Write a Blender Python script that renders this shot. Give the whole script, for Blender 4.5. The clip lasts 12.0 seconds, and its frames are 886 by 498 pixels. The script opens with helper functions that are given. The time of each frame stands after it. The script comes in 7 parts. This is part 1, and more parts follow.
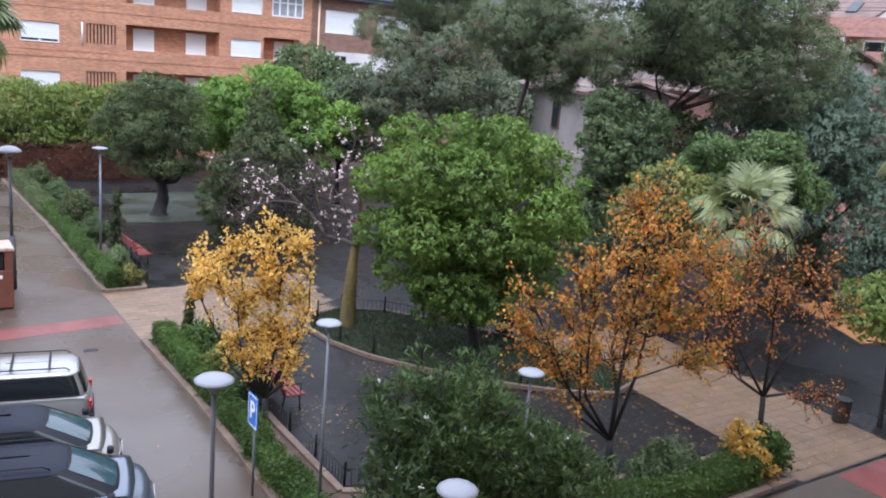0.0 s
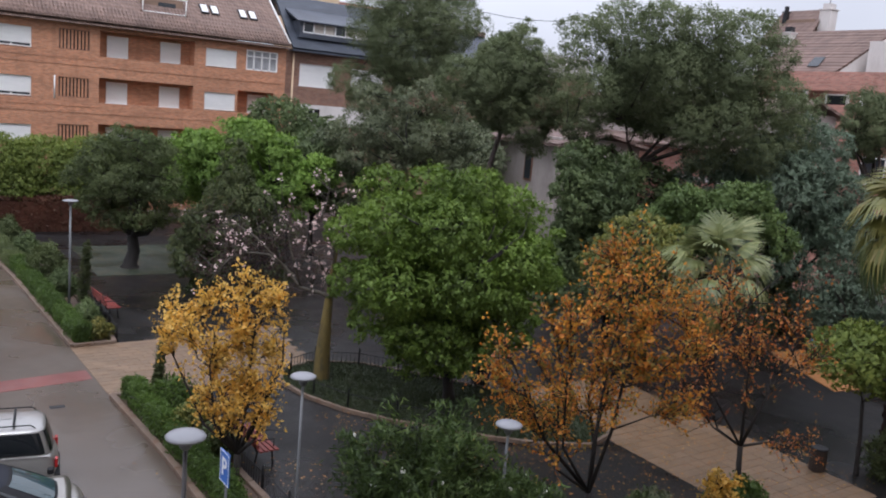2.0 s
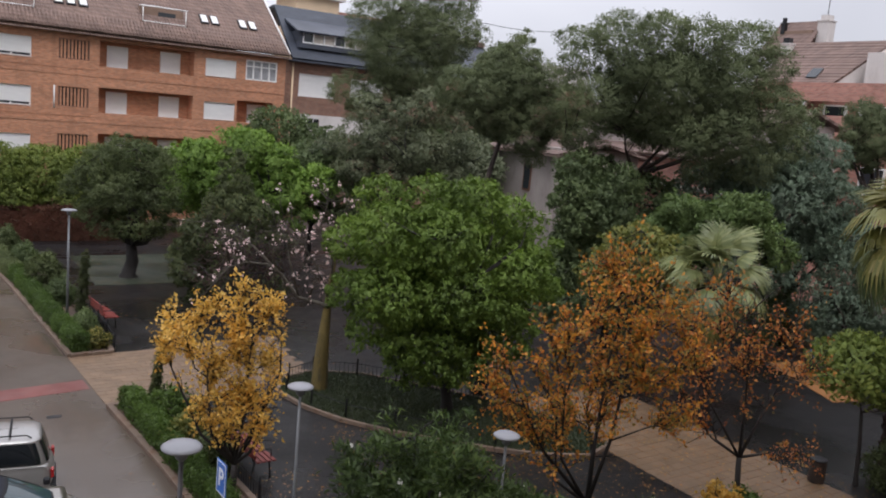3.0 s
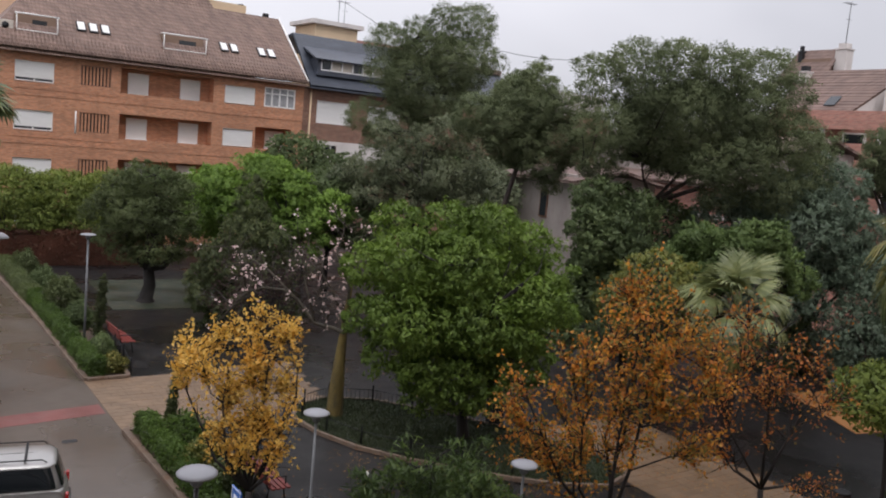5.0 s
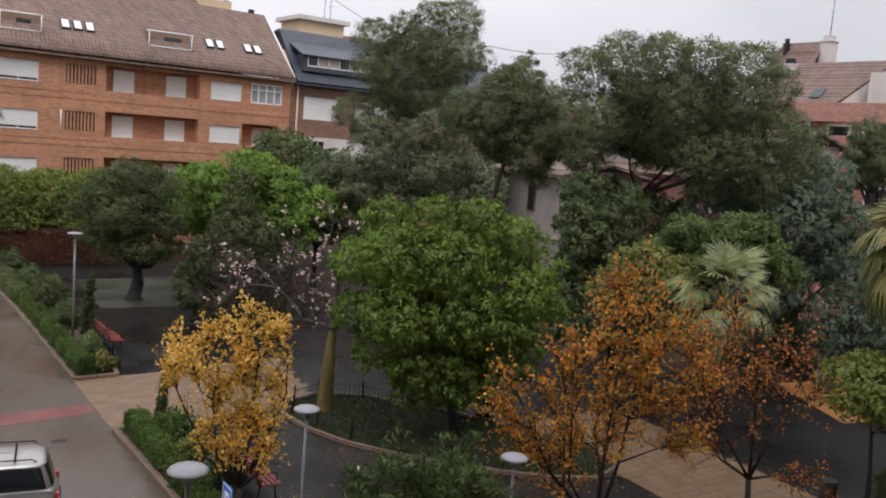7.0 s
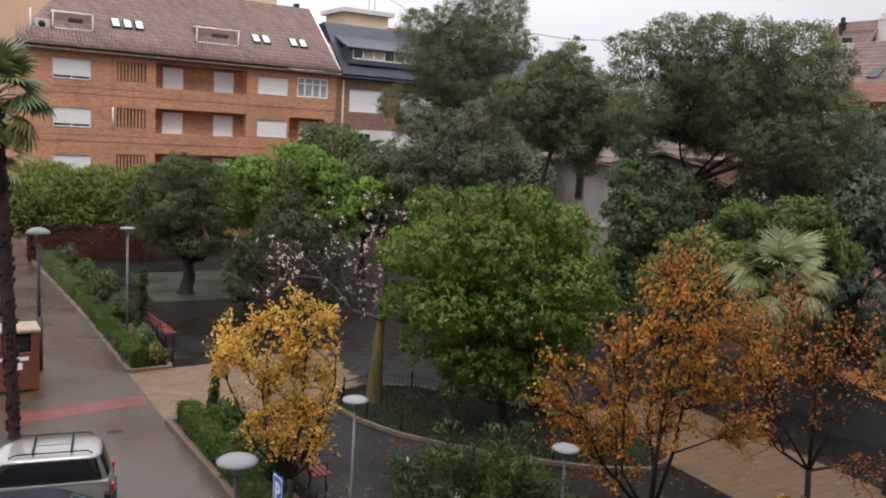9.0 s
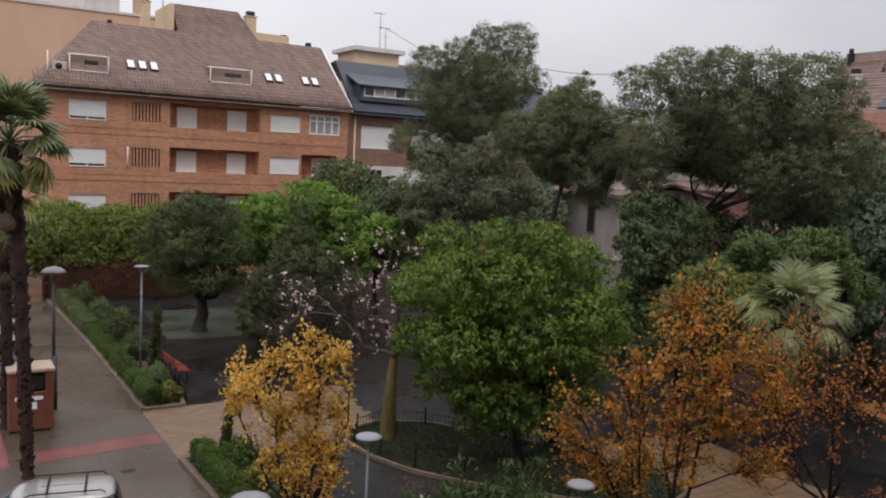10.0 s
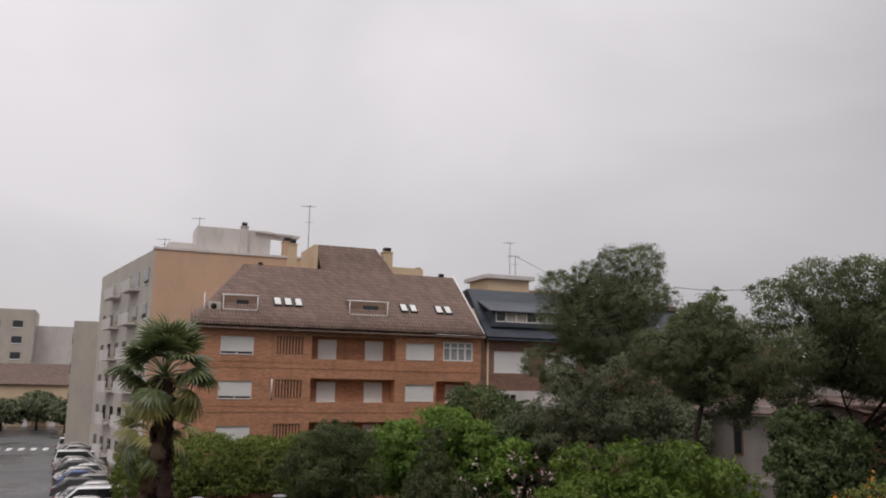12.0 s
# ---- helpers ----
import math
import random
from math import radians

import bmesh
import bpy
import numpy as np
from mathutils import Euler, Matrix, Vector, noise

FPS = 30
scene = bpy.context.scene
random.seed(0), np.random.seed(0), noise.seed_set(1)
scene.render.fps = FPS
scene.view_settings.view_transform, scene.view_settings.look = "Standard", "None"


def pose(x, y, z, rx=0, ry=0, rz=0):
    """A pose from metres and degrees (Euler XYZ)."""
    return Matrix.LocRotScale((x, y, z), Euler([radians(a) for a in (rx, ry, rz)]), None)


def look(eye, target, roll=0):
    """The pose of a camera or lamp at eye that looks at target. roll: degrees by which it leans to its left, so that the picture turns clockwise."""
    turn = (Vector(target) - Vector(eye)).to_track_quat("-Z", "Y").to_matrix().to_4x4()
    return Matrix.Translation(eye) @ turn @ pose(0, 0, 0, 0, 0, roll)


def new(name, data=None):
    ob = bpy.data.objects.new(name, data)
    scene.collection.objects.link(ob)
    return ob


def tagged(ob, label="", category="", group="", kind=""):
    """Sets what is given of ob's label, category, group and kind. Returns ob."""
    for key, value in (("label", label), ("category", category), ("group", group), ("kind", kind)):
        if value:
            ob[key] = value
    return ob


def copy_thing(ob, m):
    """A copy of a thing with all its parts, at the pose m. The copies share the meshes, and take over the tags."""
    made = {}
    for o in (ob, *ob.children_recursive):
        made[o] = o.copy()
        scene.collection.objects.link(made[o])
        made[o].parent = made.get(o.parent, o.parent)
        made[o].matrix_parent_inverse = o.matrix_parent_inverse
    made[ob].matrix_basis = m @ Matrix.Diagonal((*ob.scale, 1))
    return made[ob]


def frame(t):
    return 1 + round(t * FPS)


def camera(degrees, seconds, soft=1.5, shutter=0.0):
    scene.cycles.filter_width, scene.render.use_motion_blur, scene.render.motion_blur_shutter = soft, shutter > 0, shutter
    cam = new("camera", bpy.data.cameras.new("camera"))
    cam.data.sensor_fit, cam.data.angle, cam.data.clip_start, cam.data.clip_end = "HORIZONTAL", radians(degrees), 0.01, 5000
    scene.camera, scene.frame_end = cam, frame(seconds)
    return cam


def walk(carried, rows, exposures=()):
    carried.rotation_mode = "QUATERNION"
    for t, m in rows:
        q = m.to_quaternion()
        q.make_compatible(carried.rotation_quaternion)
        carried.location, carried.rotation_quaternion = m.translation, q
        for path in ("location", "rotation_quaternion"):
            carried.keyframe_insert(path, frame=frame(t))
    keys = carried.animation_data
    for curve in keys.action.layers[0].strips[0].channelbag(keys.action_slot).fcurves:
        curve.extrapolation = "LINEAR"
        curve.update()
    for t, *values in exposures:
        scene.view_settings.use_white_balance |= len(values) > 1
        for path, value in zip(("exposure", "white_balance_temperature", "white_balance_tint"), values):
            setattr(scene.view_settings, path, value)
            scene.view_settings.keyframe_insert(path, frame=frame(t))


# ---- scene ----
cam = camera(55.03, 12.0, soft=1.95)
PATH = [
    (0.0, pose(-5.739, -27.016, 8.160, 77.16, -4.79, -33.27)),
    (0.5, pose(-5.743, -26.996, 8.151, 78.01, -5.00, -34.77)),
    (1.0, pose(-5.744, -26.964, 8.143, 79.35, -4.84, -34.83)),
    (1.5, pose(-5.749, -26.965, 8.149, 80.04, -4.91, -35.04)),
    (2.0, pose(-5.745, -26.958, 8.143, 80.76, -4.79, -35.11)),
    (2.5, pose(-5.746, -26.960, 8.144, 81.22, -4.63, -35.25)),
    (3.0, pose(-5.720, -26.959, 8.146, 81.43, -4.89, -35.15)),
    (3.2, pose(-5.735, -26.945, 8.140, 81.70, -5.24, -35.08)),
    (4.8, pose(-5.730, -26.870, 8.106, 83.17, -5.37, -34.29)),
    (5.0, pose(-5.715, -26.892, 8.125, 83.13, -5.05, -34.07)),
    (5.5, pose(-5.698, -26.868, 8.106, 83.28, -5.16, -33.87)),
    (6.0, pose(-5.712, -26.916, 8.115, 82.89, -5.06, -34.20)),
    (6.5, pose(-5.735, -26.938, 8.134, 83.04, -4.93, -34.71)),
    (7.0, pose(-5.735, -26.934, 8.132, 82.87, -4.57, -34.89)),
    (7.2, pose(-5.727, -26.917, 8.122, 82.95, -4.70, -34.76)),
    (8.8, pose(-5.654, -26.823, 8.082, 82.21, -3.65, -32.29)),
    (9.0, pose(-5.623, -26.792, 8.067, 82.06, -3.39, -31.81)),
    (9.5, pose(-5.634, -26.778, 8.071, 82.10, -3.02, -30.99)),
    (10.0, pose(-5.635, -26.830, 8.089, 84.34, -2.69, -31.05)),
    (10.5, pose(-5.634, -26.820, 8.093, 85.99, -2.45, -30.17)),
    (11.0, pose(-5.642, -26.932, 8.114, 88.19, -2.14, -29.01)),
    (11.5, pose(-5.598, -26.936, 8.115, 89.94, -1.76, -28.37)),
    (11.8, pose(-5.530, -27.015, 7.971, 96.28, -0.75, -25.94)),
    (12.0, pose(-5.616, -27.191, 8.005, 99.16, -0.97, -21.98)),
]

EXPOSURES = [(0.0, 1.04, 5320, 15), (0.6, 0.78, 5420, 15), (1.0, 0.36, 5480, 15), (1.4, 0.3, 5580, 15), (2.4, 0.16, 5940, 15), (5.5, 0.0, 6230, 15), (8.0, 0.17, 6320, 15), (9.4, 0.25, 6320, 15), (10.0, -0.14, 6300, 15), (10.5, -0.08, 6320, 15), (11.0, -0.22, 6450, 15), (11.5, -0.36, 6550, 15), (12.0, -0.6, 6560, 15)]
walk(cam, PATH, EXPOSURES)

# ---- sky and light: a rainy, overcast day ----
world = bpy.data.worlds.new("overcast_sky")
scene.world = world
world.use_nodes = True
wn, wl = world.node_tree.nodes, world.node_tree.links
wn.clear()


def wnode(kind, **kw):
    n = wn.new(kind)
    for k, v in kw.items():
        n.inputs[k].default_value = v
    return n


SUN_EL, SUN_ROT = radians(52), radians(205)
sky = wn.new("ShaderNodeTexSky")
sky.sky_type, sky.sun_disc, sky.sun_elevation, sky.sun_rotation = "NISHITA", False, SUN_EL, SUN_ROT
sky.dust_density = 4.0
dim = wn.new("ShaderNodeVectorMath")
dim.operation = "SCALE"
dim.inputs["Scale"].default_value = 0.07
wl.new(sky.outputs[0], dim.inputs[0])
tc = wn.new("ShaderNodeTexCoord")
sep = wn.new("ShaderNodeSeparateXYZ")
wl.new(tc.outputs["Generated"], sep.inputs[0])
mp = wn.new("ShaderNodeMapping")
mp.inputs["Scale"].default_value = (1.0, 1.0, 1.9)
wl.new(tc.outputs["Generated"], mp.inputs[0])
cl = wnode("ShaderNodeTexNoise", Scale=1.7, Detail=4.0, Roughness=0.45, Distortion=0.3)
wl.new(mp.outputs[0], cl.inputs["Vector"])
cr = wn.new("ShaderNodeValToRGB")
cr.color_ramp.elements[0].position, cr.color_ramp.elements[0].color = 0.3, (0.66, 0.66, 0.675, 1)
cr.color_ramp.elements[1].position, cr.color_ramp.elements[1].color = 0.68, (0.98, 0.97, 0.97, 1)
wl.new(cl.outputs[0], cr.inputs[0])
# an overcast sky is brightest overhead
sq = wn.new("ShaderNodeMath"); sq.operation = "POWER"; sq.inputs[1].default_value = 2.0
mx = wn.new("ShaderNodeMath"); mx.operation = "MAXIMUM"; mx.inputs[1].default_value = 0.0
wl.new(sep.outputs["Z"], mx.inputs[0]); wl.new(mx.outputs[0], sq.inputs[0])
ma = wn.new("ShaderNodeMath"); ma.operation = "MULTIPLY_ADD"; ma.inputs[1].default_value = 1.7; ma.inputs[2].default_value = 1.0
wl.new(sq.outputs[0], ma.inputs[0])
zen = wn.new("ShaderNodeVectorMath"); zen.operation = "SCALE"
glow = wn.new("ShaderNodeVectorMath"); glow.operation = "DOT_PRODUCT"; glow.inputs[1].default_value = (-0.62, 0.78, 0.0)
wl.new(tc.outputs["Generated"], glow.inputs[0])
side = wn.new("ShaderNodeMath"); side.operation = "MULTIPLY_ADD"; side.inputs[1].default_value = 0.26; side.inputs[2].default_value = 0.98
wl.new(glow.outputs["Value"], side.inputs[0])
both = wn.new("ShaderNodeMath"); both.operation = "MULTIPLY"
wl.new(ma.outputs[0], both.inputs[0]); wl.new(side.outputs[0], both.inputs[1])
wl.new(cr.outputs[0], zen.inputs[0]); wl.new(both.outputs[0], zen.inputs["Scale"])
mixs = wn.new("ShaderNodeMix"); mixs.data_type = "RGBA"
mixs.inputs["Factor"].default_value = 0.86
wl.new(dim.outputs[0], mixs.inputs["A"]); wl.new(zen.outputs[0], mixs.inputs["B"])
bg = wn.new("ShaderNodeBackground"); bg.inputs["Strength"].default_value = 1.0
wl.new(mixs.outputs["Result"], bg.inputs["Color"])
wo = wn.new("ShaderNodeOutputWorld"); wl.new(bg.outputs[0], wo.inputs[0])

sun_data = bpy.data.lights.new("sun", "SUN")
sun_data.energy, sun_data.angle, sun_data.color = 1.2, radians(30), (1.0, 0.97, 0.93)
sun = new("sun", sun_data)
sun.matrix_world = look((0, 0, 40), (12, 26, 0))

# ---- materials ----


def nodes_of(name):
    m = bpy.data.materials.new(name)
    m.use_nodes = True
    nt = m.node_tree
    nt.nodes.clear()
    out = nt.nodes.new("ShaderNodeOutputMaterial")
    return m, nt.nodes, nt.links, out


def noise_at(N, K, scale, detail=4.0, rough=0.6, vec=None):
    t = N.new("ShaderNodeTexNoise")
    t.inputs["Scale"].default_value, t.inputs["Detail"].default_value, t.inputs["Roughness"].default_value = scale, detail, rough
    if vec is not None:
        K.new(vec, t.inputs["Vector"])
    return t.outputs[0]


def ramp(N, K, fac, stops):
    r = N.new("ShaderNodeValToRGB")
    e = r.color_ramp.elements
    while len(e) < len(stops):
        e.new(0.5)
    for el, (p, c) in zip(e, stops):
        el.position, el.color = p, (*c, 1)
    K.new(fac, r.inputs[0])
    return r.outputs[0]


def shade(c, k):
    return tuple(min(1, max(0, v * k)) for v in c)


def mixc(N, K, a, b, fac, mode="MIX"):
    m = N.new("ShaderNodeMix")
    m.data_type, m.blend_type = "RGBA", mode
    for sock, v in (("Factor", fac), ("A", a), ("B", b)):
        if isinstance(v, (int, float)):
            m.inputs[sock].default_value = v
        elif isinstance(v, tuple):
            m.inputs[sock].default_value = (*v, 1)
        else:
            K.new(v, m.inputs[sock])
    return m.outputs["Result"]


def surface(name, col, rough=0.7, metal=0.0, big=0.6, fine=14.0, vary=0.18, bump=0.15, stain=None, stain_amt=0.5, wet=0.0, per_object=0.0, stretch=(1, 1, 1), coat=0.0, spec=0.5):
    """A grainy surface with variation at two scales, optional stains and wet patches."""
    m, N, K, out = nodes_of(name)
    geo = N.new("ShaderNodeNewGeometry")
    mpn = N.new("ShaderNodeMapping"); mpn.inputs["Scale"].default_value = stretch
    K.new(geo.outputs["Position"], mpn.inputs[0])
    v = mpn.outputs[0]
    nb, nf = noise_at(N, K, big, 5, 0.6, v), noise_at(N, K, fine, 6, 0.7, v)
    c1 = ramp(N, K, nb, [(0.3, shade(col, 1 - vary)), (0.7, shade(col, 1 + vary))])
    c2 = ramp(N, K, nf, [(0.25, (1 - vary,) * 3), (0.75, (1 + vary * 0.6,) * 3)])
    c = mixc(N, K, c1, c2, 0.85, "MULTIPLY")
    if stain:
        ns = noise_at(N, K, big * 2.7, 6, 0.7, v)
        fac = ramp(N, K, ns, [(0.5, (0, 0, 0)), (0.68, (stain_amt,) * 3)])
        c = mixc(N, K, c, stain, fac)
    if per_object:
        oi = N.new("ShaderNodeObjectInfo")
        pr = ramp(N, K, oi.outputs["Random"], [(0, (1 - per_object,) * 3), (1, (1 + per_object,) * 3)])
        c = mixc(N, K, c, pr, 1.0, "MULTIPLY")
    b = N.new("ShaderNodeBsdfPrincipled")
    K.new(c, b.inputs["Base Color"])
    b.inputs["Metallic"].default_value = metal
    b.inputs["Coat Weight"].default_value = coat
    b.inputs["Specular IOR Level"].default_value = spec
    b.inputs["Coat Roughness"].default_value = 0.06
    if wet:
        nw = noise_at(N, K, big * 0.8, 4, 0.55, v)
        rr = ramp(N, K, nw, [(0.38, (max(0.04, rough - wet),) * 3), (0.62, (rough,) * 3)])
        K.new(rr, b.inputs["Roughness"])
    else:
        rr = ramp(N, K, nf, [(0.2, (max(0.03, rough - 0.08),) * 3), (0.8, (min(1, rough + 0.08),) * 3)])
        K.new(rr, b.inputs["Roughness"])
    if bump:
        bp = N.new("ShaderNodeBump")
        bp.inputs["Strength"].default_value, bp.inputs["Distance"].default_value = bump, 0.02
        K.new(nf, bp.inputs["Height"])
        K.new(bp.outputs[0], b.inputs["Normal"])
    K.new(b.outputs[0], out.inputs[0])
    return m


def brickwork(name, col, mortar, along="x", bw=0.26, bh=0.075, rough=0.8, vary=0.22):
    m, N, K, out = nodes_of(name)
    geo = N.new("ShaderNodeNewGeometry")
    sp, cb = N.new("ShaderNodeSeparateXYZ"), N.new("ShaderNodeCombineXYZ")
    K.new(geo.outputs["Position"], sp.inputs[0])
    ad = N.new("ShaderNodeMath"); ad.operation = "ADD"
    K.new(sp.outputs["X"], ad.inputs[0]); K.new(sp.outputs["Y"], ad.inputs[1])
    K.new(ad.outputs[0], cb.inputs["X"]); K.new(sp.outputs["Z"], cb.inputs["Y"])
    br = N.new("ShaderNodeTexBrick")
    br.inputs["Scale"].default_value = 1.0
    br.inputs["Brick Width"].default_value, br.inputs["Row Height"].default_value = bw, bh
    br.inputs["Mortar Size"].default_value = 0.008
    br.inputs["Color1"].default_value = (*shade(col, 1 - vary), 1)
    br.inputs["Color2"].default_value = (*shade(col, 1 + vary), 1)
    br.inputs["Mortar"].default_value = (*mortar, 1)
    K.new(cb.outputs[0], br.inputs["Vector"])
    mpn = N.new("ShaderNodeMapping"); mpn.inputs["Scale"].default_value = (0.25, 0.25, 1.6)
    K.new(geo.outputs["Position"], mpn.inputs[0])
    nb = noise_at(N, K, 0.9, 6, 0.65, mpn.outputs[0])
    t = ramp(N, K, nb, [(0.3, (0.8, 0.78, 0.76)), (0.7, (1.15, 1.12, 1.08))])
    c = mixc(N, K, br.outputs["Color"], t, 1.0, "MULTIPLY")
    mp2 = N.new("ShaderNodeMapping"); mp2.inputs["Scale"].default_value = (1.3, 1.3, 0.16)
    K.new(geo.outputs["Position"], mp2.inputs[0])
    ns = noise_at(N, K, 1.1, 5, 0.6, mp2.outputs[0])
    c = mixc(N, K, c, shade(col, 0.5), ramp(N, K, ns, [(0.56, (0, 0, 0)), (0.75, (0.45,) * 3)]))
    b = N.new("ShaderNodeBsdfPrincipled")
    K.new(c, b.inputs["Base Color"]); b.inputs["Roughness"].default_value = rough
    bp = N.new("ShaderNodeBump"); bp.inputs["Strength"].default_value, bp.inputs["Distance"].default_value = 0.5, 0.008
    inv = N.new("ShaderNodeMath"); inv.operation = "SUBTRACT"; inv.inputs[0].default_value = 1.0
    K.new(br.outputs["Fac"], inv.inputs[1]); K.new(inv.outputs[0], bp.inputs["Height"])
    K.new(bp.outputs[0], b.inputs["Normal"])
    K.new(b.outputs[0], out.inputs[0])
    return m


def rooftile(name, col, pitch_y=0.3, rough=0.8):
    """Curved clay tiles in courses, weathered."""
    m, N, K, out = nodes_of(name)
    geo = N.new("ShaderNodeNewGeometry")
    sp = N.new("ShaderNodeSeparateXYZ"); K.new(geo.outputs["Position"], sp.inputs[0])

    def wave(sock, period):
        d = N.new("ShaderNodeMath"); d.operation = "MULTIPLY"; d.inputs[1].default_value = 2 * math.pi / period
        K.new(sock, d.inputs[0])
        s = N.new("ShaderNodeMath"); s.operation = "SINE"; K.new(d.outputs[0], s.inputs[0])
        a = N.new("ShaderNodeMath"); a.operation = "MULTIPLY_ADD"; a.inputs[1].default_value = a.inputs[2].default_value = 0.5
        K.new(s.outputs[0], a.inputs[0])
        return a.outputs[0]

    ad = N.new("ShaderNodeMath"); ad.operation = "ADD"
    K.new(sp.outputs["X"], ad.inputs[0]); K.new(sp.outputs["Y"], ad.inputs[1])
    wx, wz = wave(sp.outputs["X"], 0.23), wave(sp.outputs["Z"], 0.26)
    cbv = N.new("ShaderNodeCombineXYZ")
    K.new(ad.outputs[0], cbv.inputs["X"]); K.new(sp.outputs["Z"], cbv.inputs["Y"])
    br = N.new("ShaderNodeTexBrick")
    br.inputs["Scale"].default_value, br.inputs["Brick Width"].default_value, br.inputs["Row Height"].default_value = 1.0, 0.23, 0.26
    br.inputs["Mortar Size"].default_value = 0.0
    br.inputs["Color1"].default_value, br.inputs["Color2"].default_value = (*shade(col, 0.8), 1), (*shade(col, 1.2), 1)
    K.new(cbv.outputs[0], br.inputs["Vector"])
    nb = noise_at(N, K, 0.5, 6, 0.7, geo.outputs["Position"])
    c = mixc(N, K, br.outputs["Color"], ramp(N, K, nb, [(0.3, (0.85, 0.85, 0.85)), (0.7, (1.12, 1.1, 1.07))]), 1.0, "MULTIPLY")
    c = mixc(N, K, c, ramp(N, K, wz, [(0.0, (0.8,) * 3), (0.3, (1, 1, 1))]), 0.6, "MULTIPLY")
    b = N.new("ShaderNodeBsdfPrincipled")
    K.new(c, b.inputs["Base Color"]); b.inputs["Roughness"].default_value = rough
    hh = N.new("ShaderNodeMath"); hh.operation = "ADD"; K.new(wx, hh.inputs[0]); K.new(wz, hh.inputs[1])
    bp = N.new("ShaderNodeBump"); bp.inputs["Strength"].default_value, bp.inputs["Distance"].default_value = 0.8, 0.05
    K.new(hh.outputs[0], bp.inputs["Height"]); K.new(bp.outputs[0], b.inputs["Normal"])
    K.new(b.outputs[0], out.inputs[0])
    return m


def leafy(name, cols, rough=0.6, trans=0.42, patch=0.5):
    """Leaves: each its own shade, larger patches lighter or darker, light shines through."""
    m, N, K, out = nodes_of(name)
    geo = N.new("ShaderNodeNewGeometry")
    k = len(cols) - 1
    c = ramp(N, K, geo.outputs["Random Per Island"], [(i / k, col) for i, col in enumerate(cols)])
    nb = noise_at(N, K, patch, 3, 0.5, geo.outputs["Position"])
    c = mixc(N, K, c, ramp(N, K, nb, [(0.3, (0.72, 0.74, 0.7)), (0.7, (1.28, 1.25, 1.15))]), 1.0, "MULTIPLY")
    b = N.new("ShaderNodeBsdfPrincipled")
    K.new(c, b.inputs["Base Color"]); b.inputs["Roughness"].default_value = rough
    t = N.new("ShaderNodeBsdfTranslucent"); K.new(c, t.inputs["Color"])
    mx2 = N.new("ShaderNodeMixShader"); mx2.inputs[0].default_value = trans
    K.new(b.outputs[0], mx2.inputs[1]); K.new(t.outputs[0], mx2.inputs[2])
    K.new(mx2.outputs[0], out.inputs[0])
    return m


def glassy(name, col=(0.03, 0.035, 0.04), rough=0.04):
    m, N, K, out = nodes_of(name)
    b = N.new("ShaderNodeBsdfPrincipled")
    b.inputs["Base Color"].default_value, b.inputs["Roughness"].default_value = (*col, 1), rough
    b.inputs["Specular IOR Level"].default_value = 0.6
    K.new(b.outputs[0], out.inputs[0])
    return m


M_ASPHALT = surface("wet_asphalt", (0.012, 0.0105, 0.0105), 0.5, big=0.35, fine=60, vary=0.3, bump=0.25, wet=0.3, stain=(0.022, 0.02, 0.02), stain_amt=0.4, spec=0.25)
M_STREET = surface("street_asphalt", (0.045, 0.044, 0.045), 0.42, big=0.12, fine=40, vary=0.2, bump=0.15, wet=0.2)
M_CONCRETE = surface("wet_concrete_paving", (0.080, 0.060, 0.044), 0.5, big=0.28, fine=22, vary=0.13, bump=0.05, wet=0.34, stain=(0.078, 0.056, 0.04), stain_amt=0.6, spec=0.42)
M_RED = surface("red_paving", (0.175, 0.048, 0.04), 0.55, big=0.8, fine=25, vary=0.18, bump=0.1, wet=0.25, stain=(0.18, 0.09, 0.08), stain_amt=0.5)
M_PAVER = surface("tan_paver", (0.165, 0.105, 0.06), 0.6, big=1.1, fine=40, vary=0.16, bump=0.12, per_object=0.1, wet=0.2)
M_KERB = surface("kerb_stone", (0.15, 0.105, 0.075), 0.65, big=1.2, fine=30, vary=0.2, bump=0.2, per_object=0.12, stain=(0.12, 0.06, 0.03), stain_amt=0.8)
M_EARTH = surface("bed_soil", (0.075, 0.05, 0.035), 0.9, big=1.4, fine=30, vary=0.35, bump=0.8, stain=(0.16, 0.085, 0.04), stain_amt=0.5)
M_LAWN = surface("lawn_ground", (0.021, 0.029, 0.013), 0.9, big=0.8, fine=40, vary=0.4, bump=0.8, stain=(0.06, 0.045, 0.03), stain_amt=0.5)
M_PAD = surface("green_safety_surface", (0.026, 0.035, 0.021), 0.6, big=0.5, fine=40, vary=0.2, bump=0.2, wet=0.3, stain=(0.16, 0.11, 0.06), stain_amt=0.35)
M_PLAY = surface("ochre_safety_surface", (0.27, 0.115, 0.03), 0.7, big=0.6, fine=40, vary=0.2, bump=0.2)
# orange brick paled a little towards grey: distance haze put into the colour
M_BRICK = brickwork("orange_brick", (0.47, 0.215, 0.118), (0.42, 0.27, 0.19))
M_BRICK_D = brickwork("brown_brick", (0.24, 0.125, 0.085), (0.25, 0.19, 0.16))
M_BRICK_P = brickwork("pink_brick", (0.42, 0.20, 0.155), (0.4, 0.3, 0.26))
M_TILE = rooftile("clay_roof_tile", (0.19, 0.128, 0.104))
M_TILE_R = rooftile("dull_clay_roof_tile", (0.165, 0.11, 0.092))
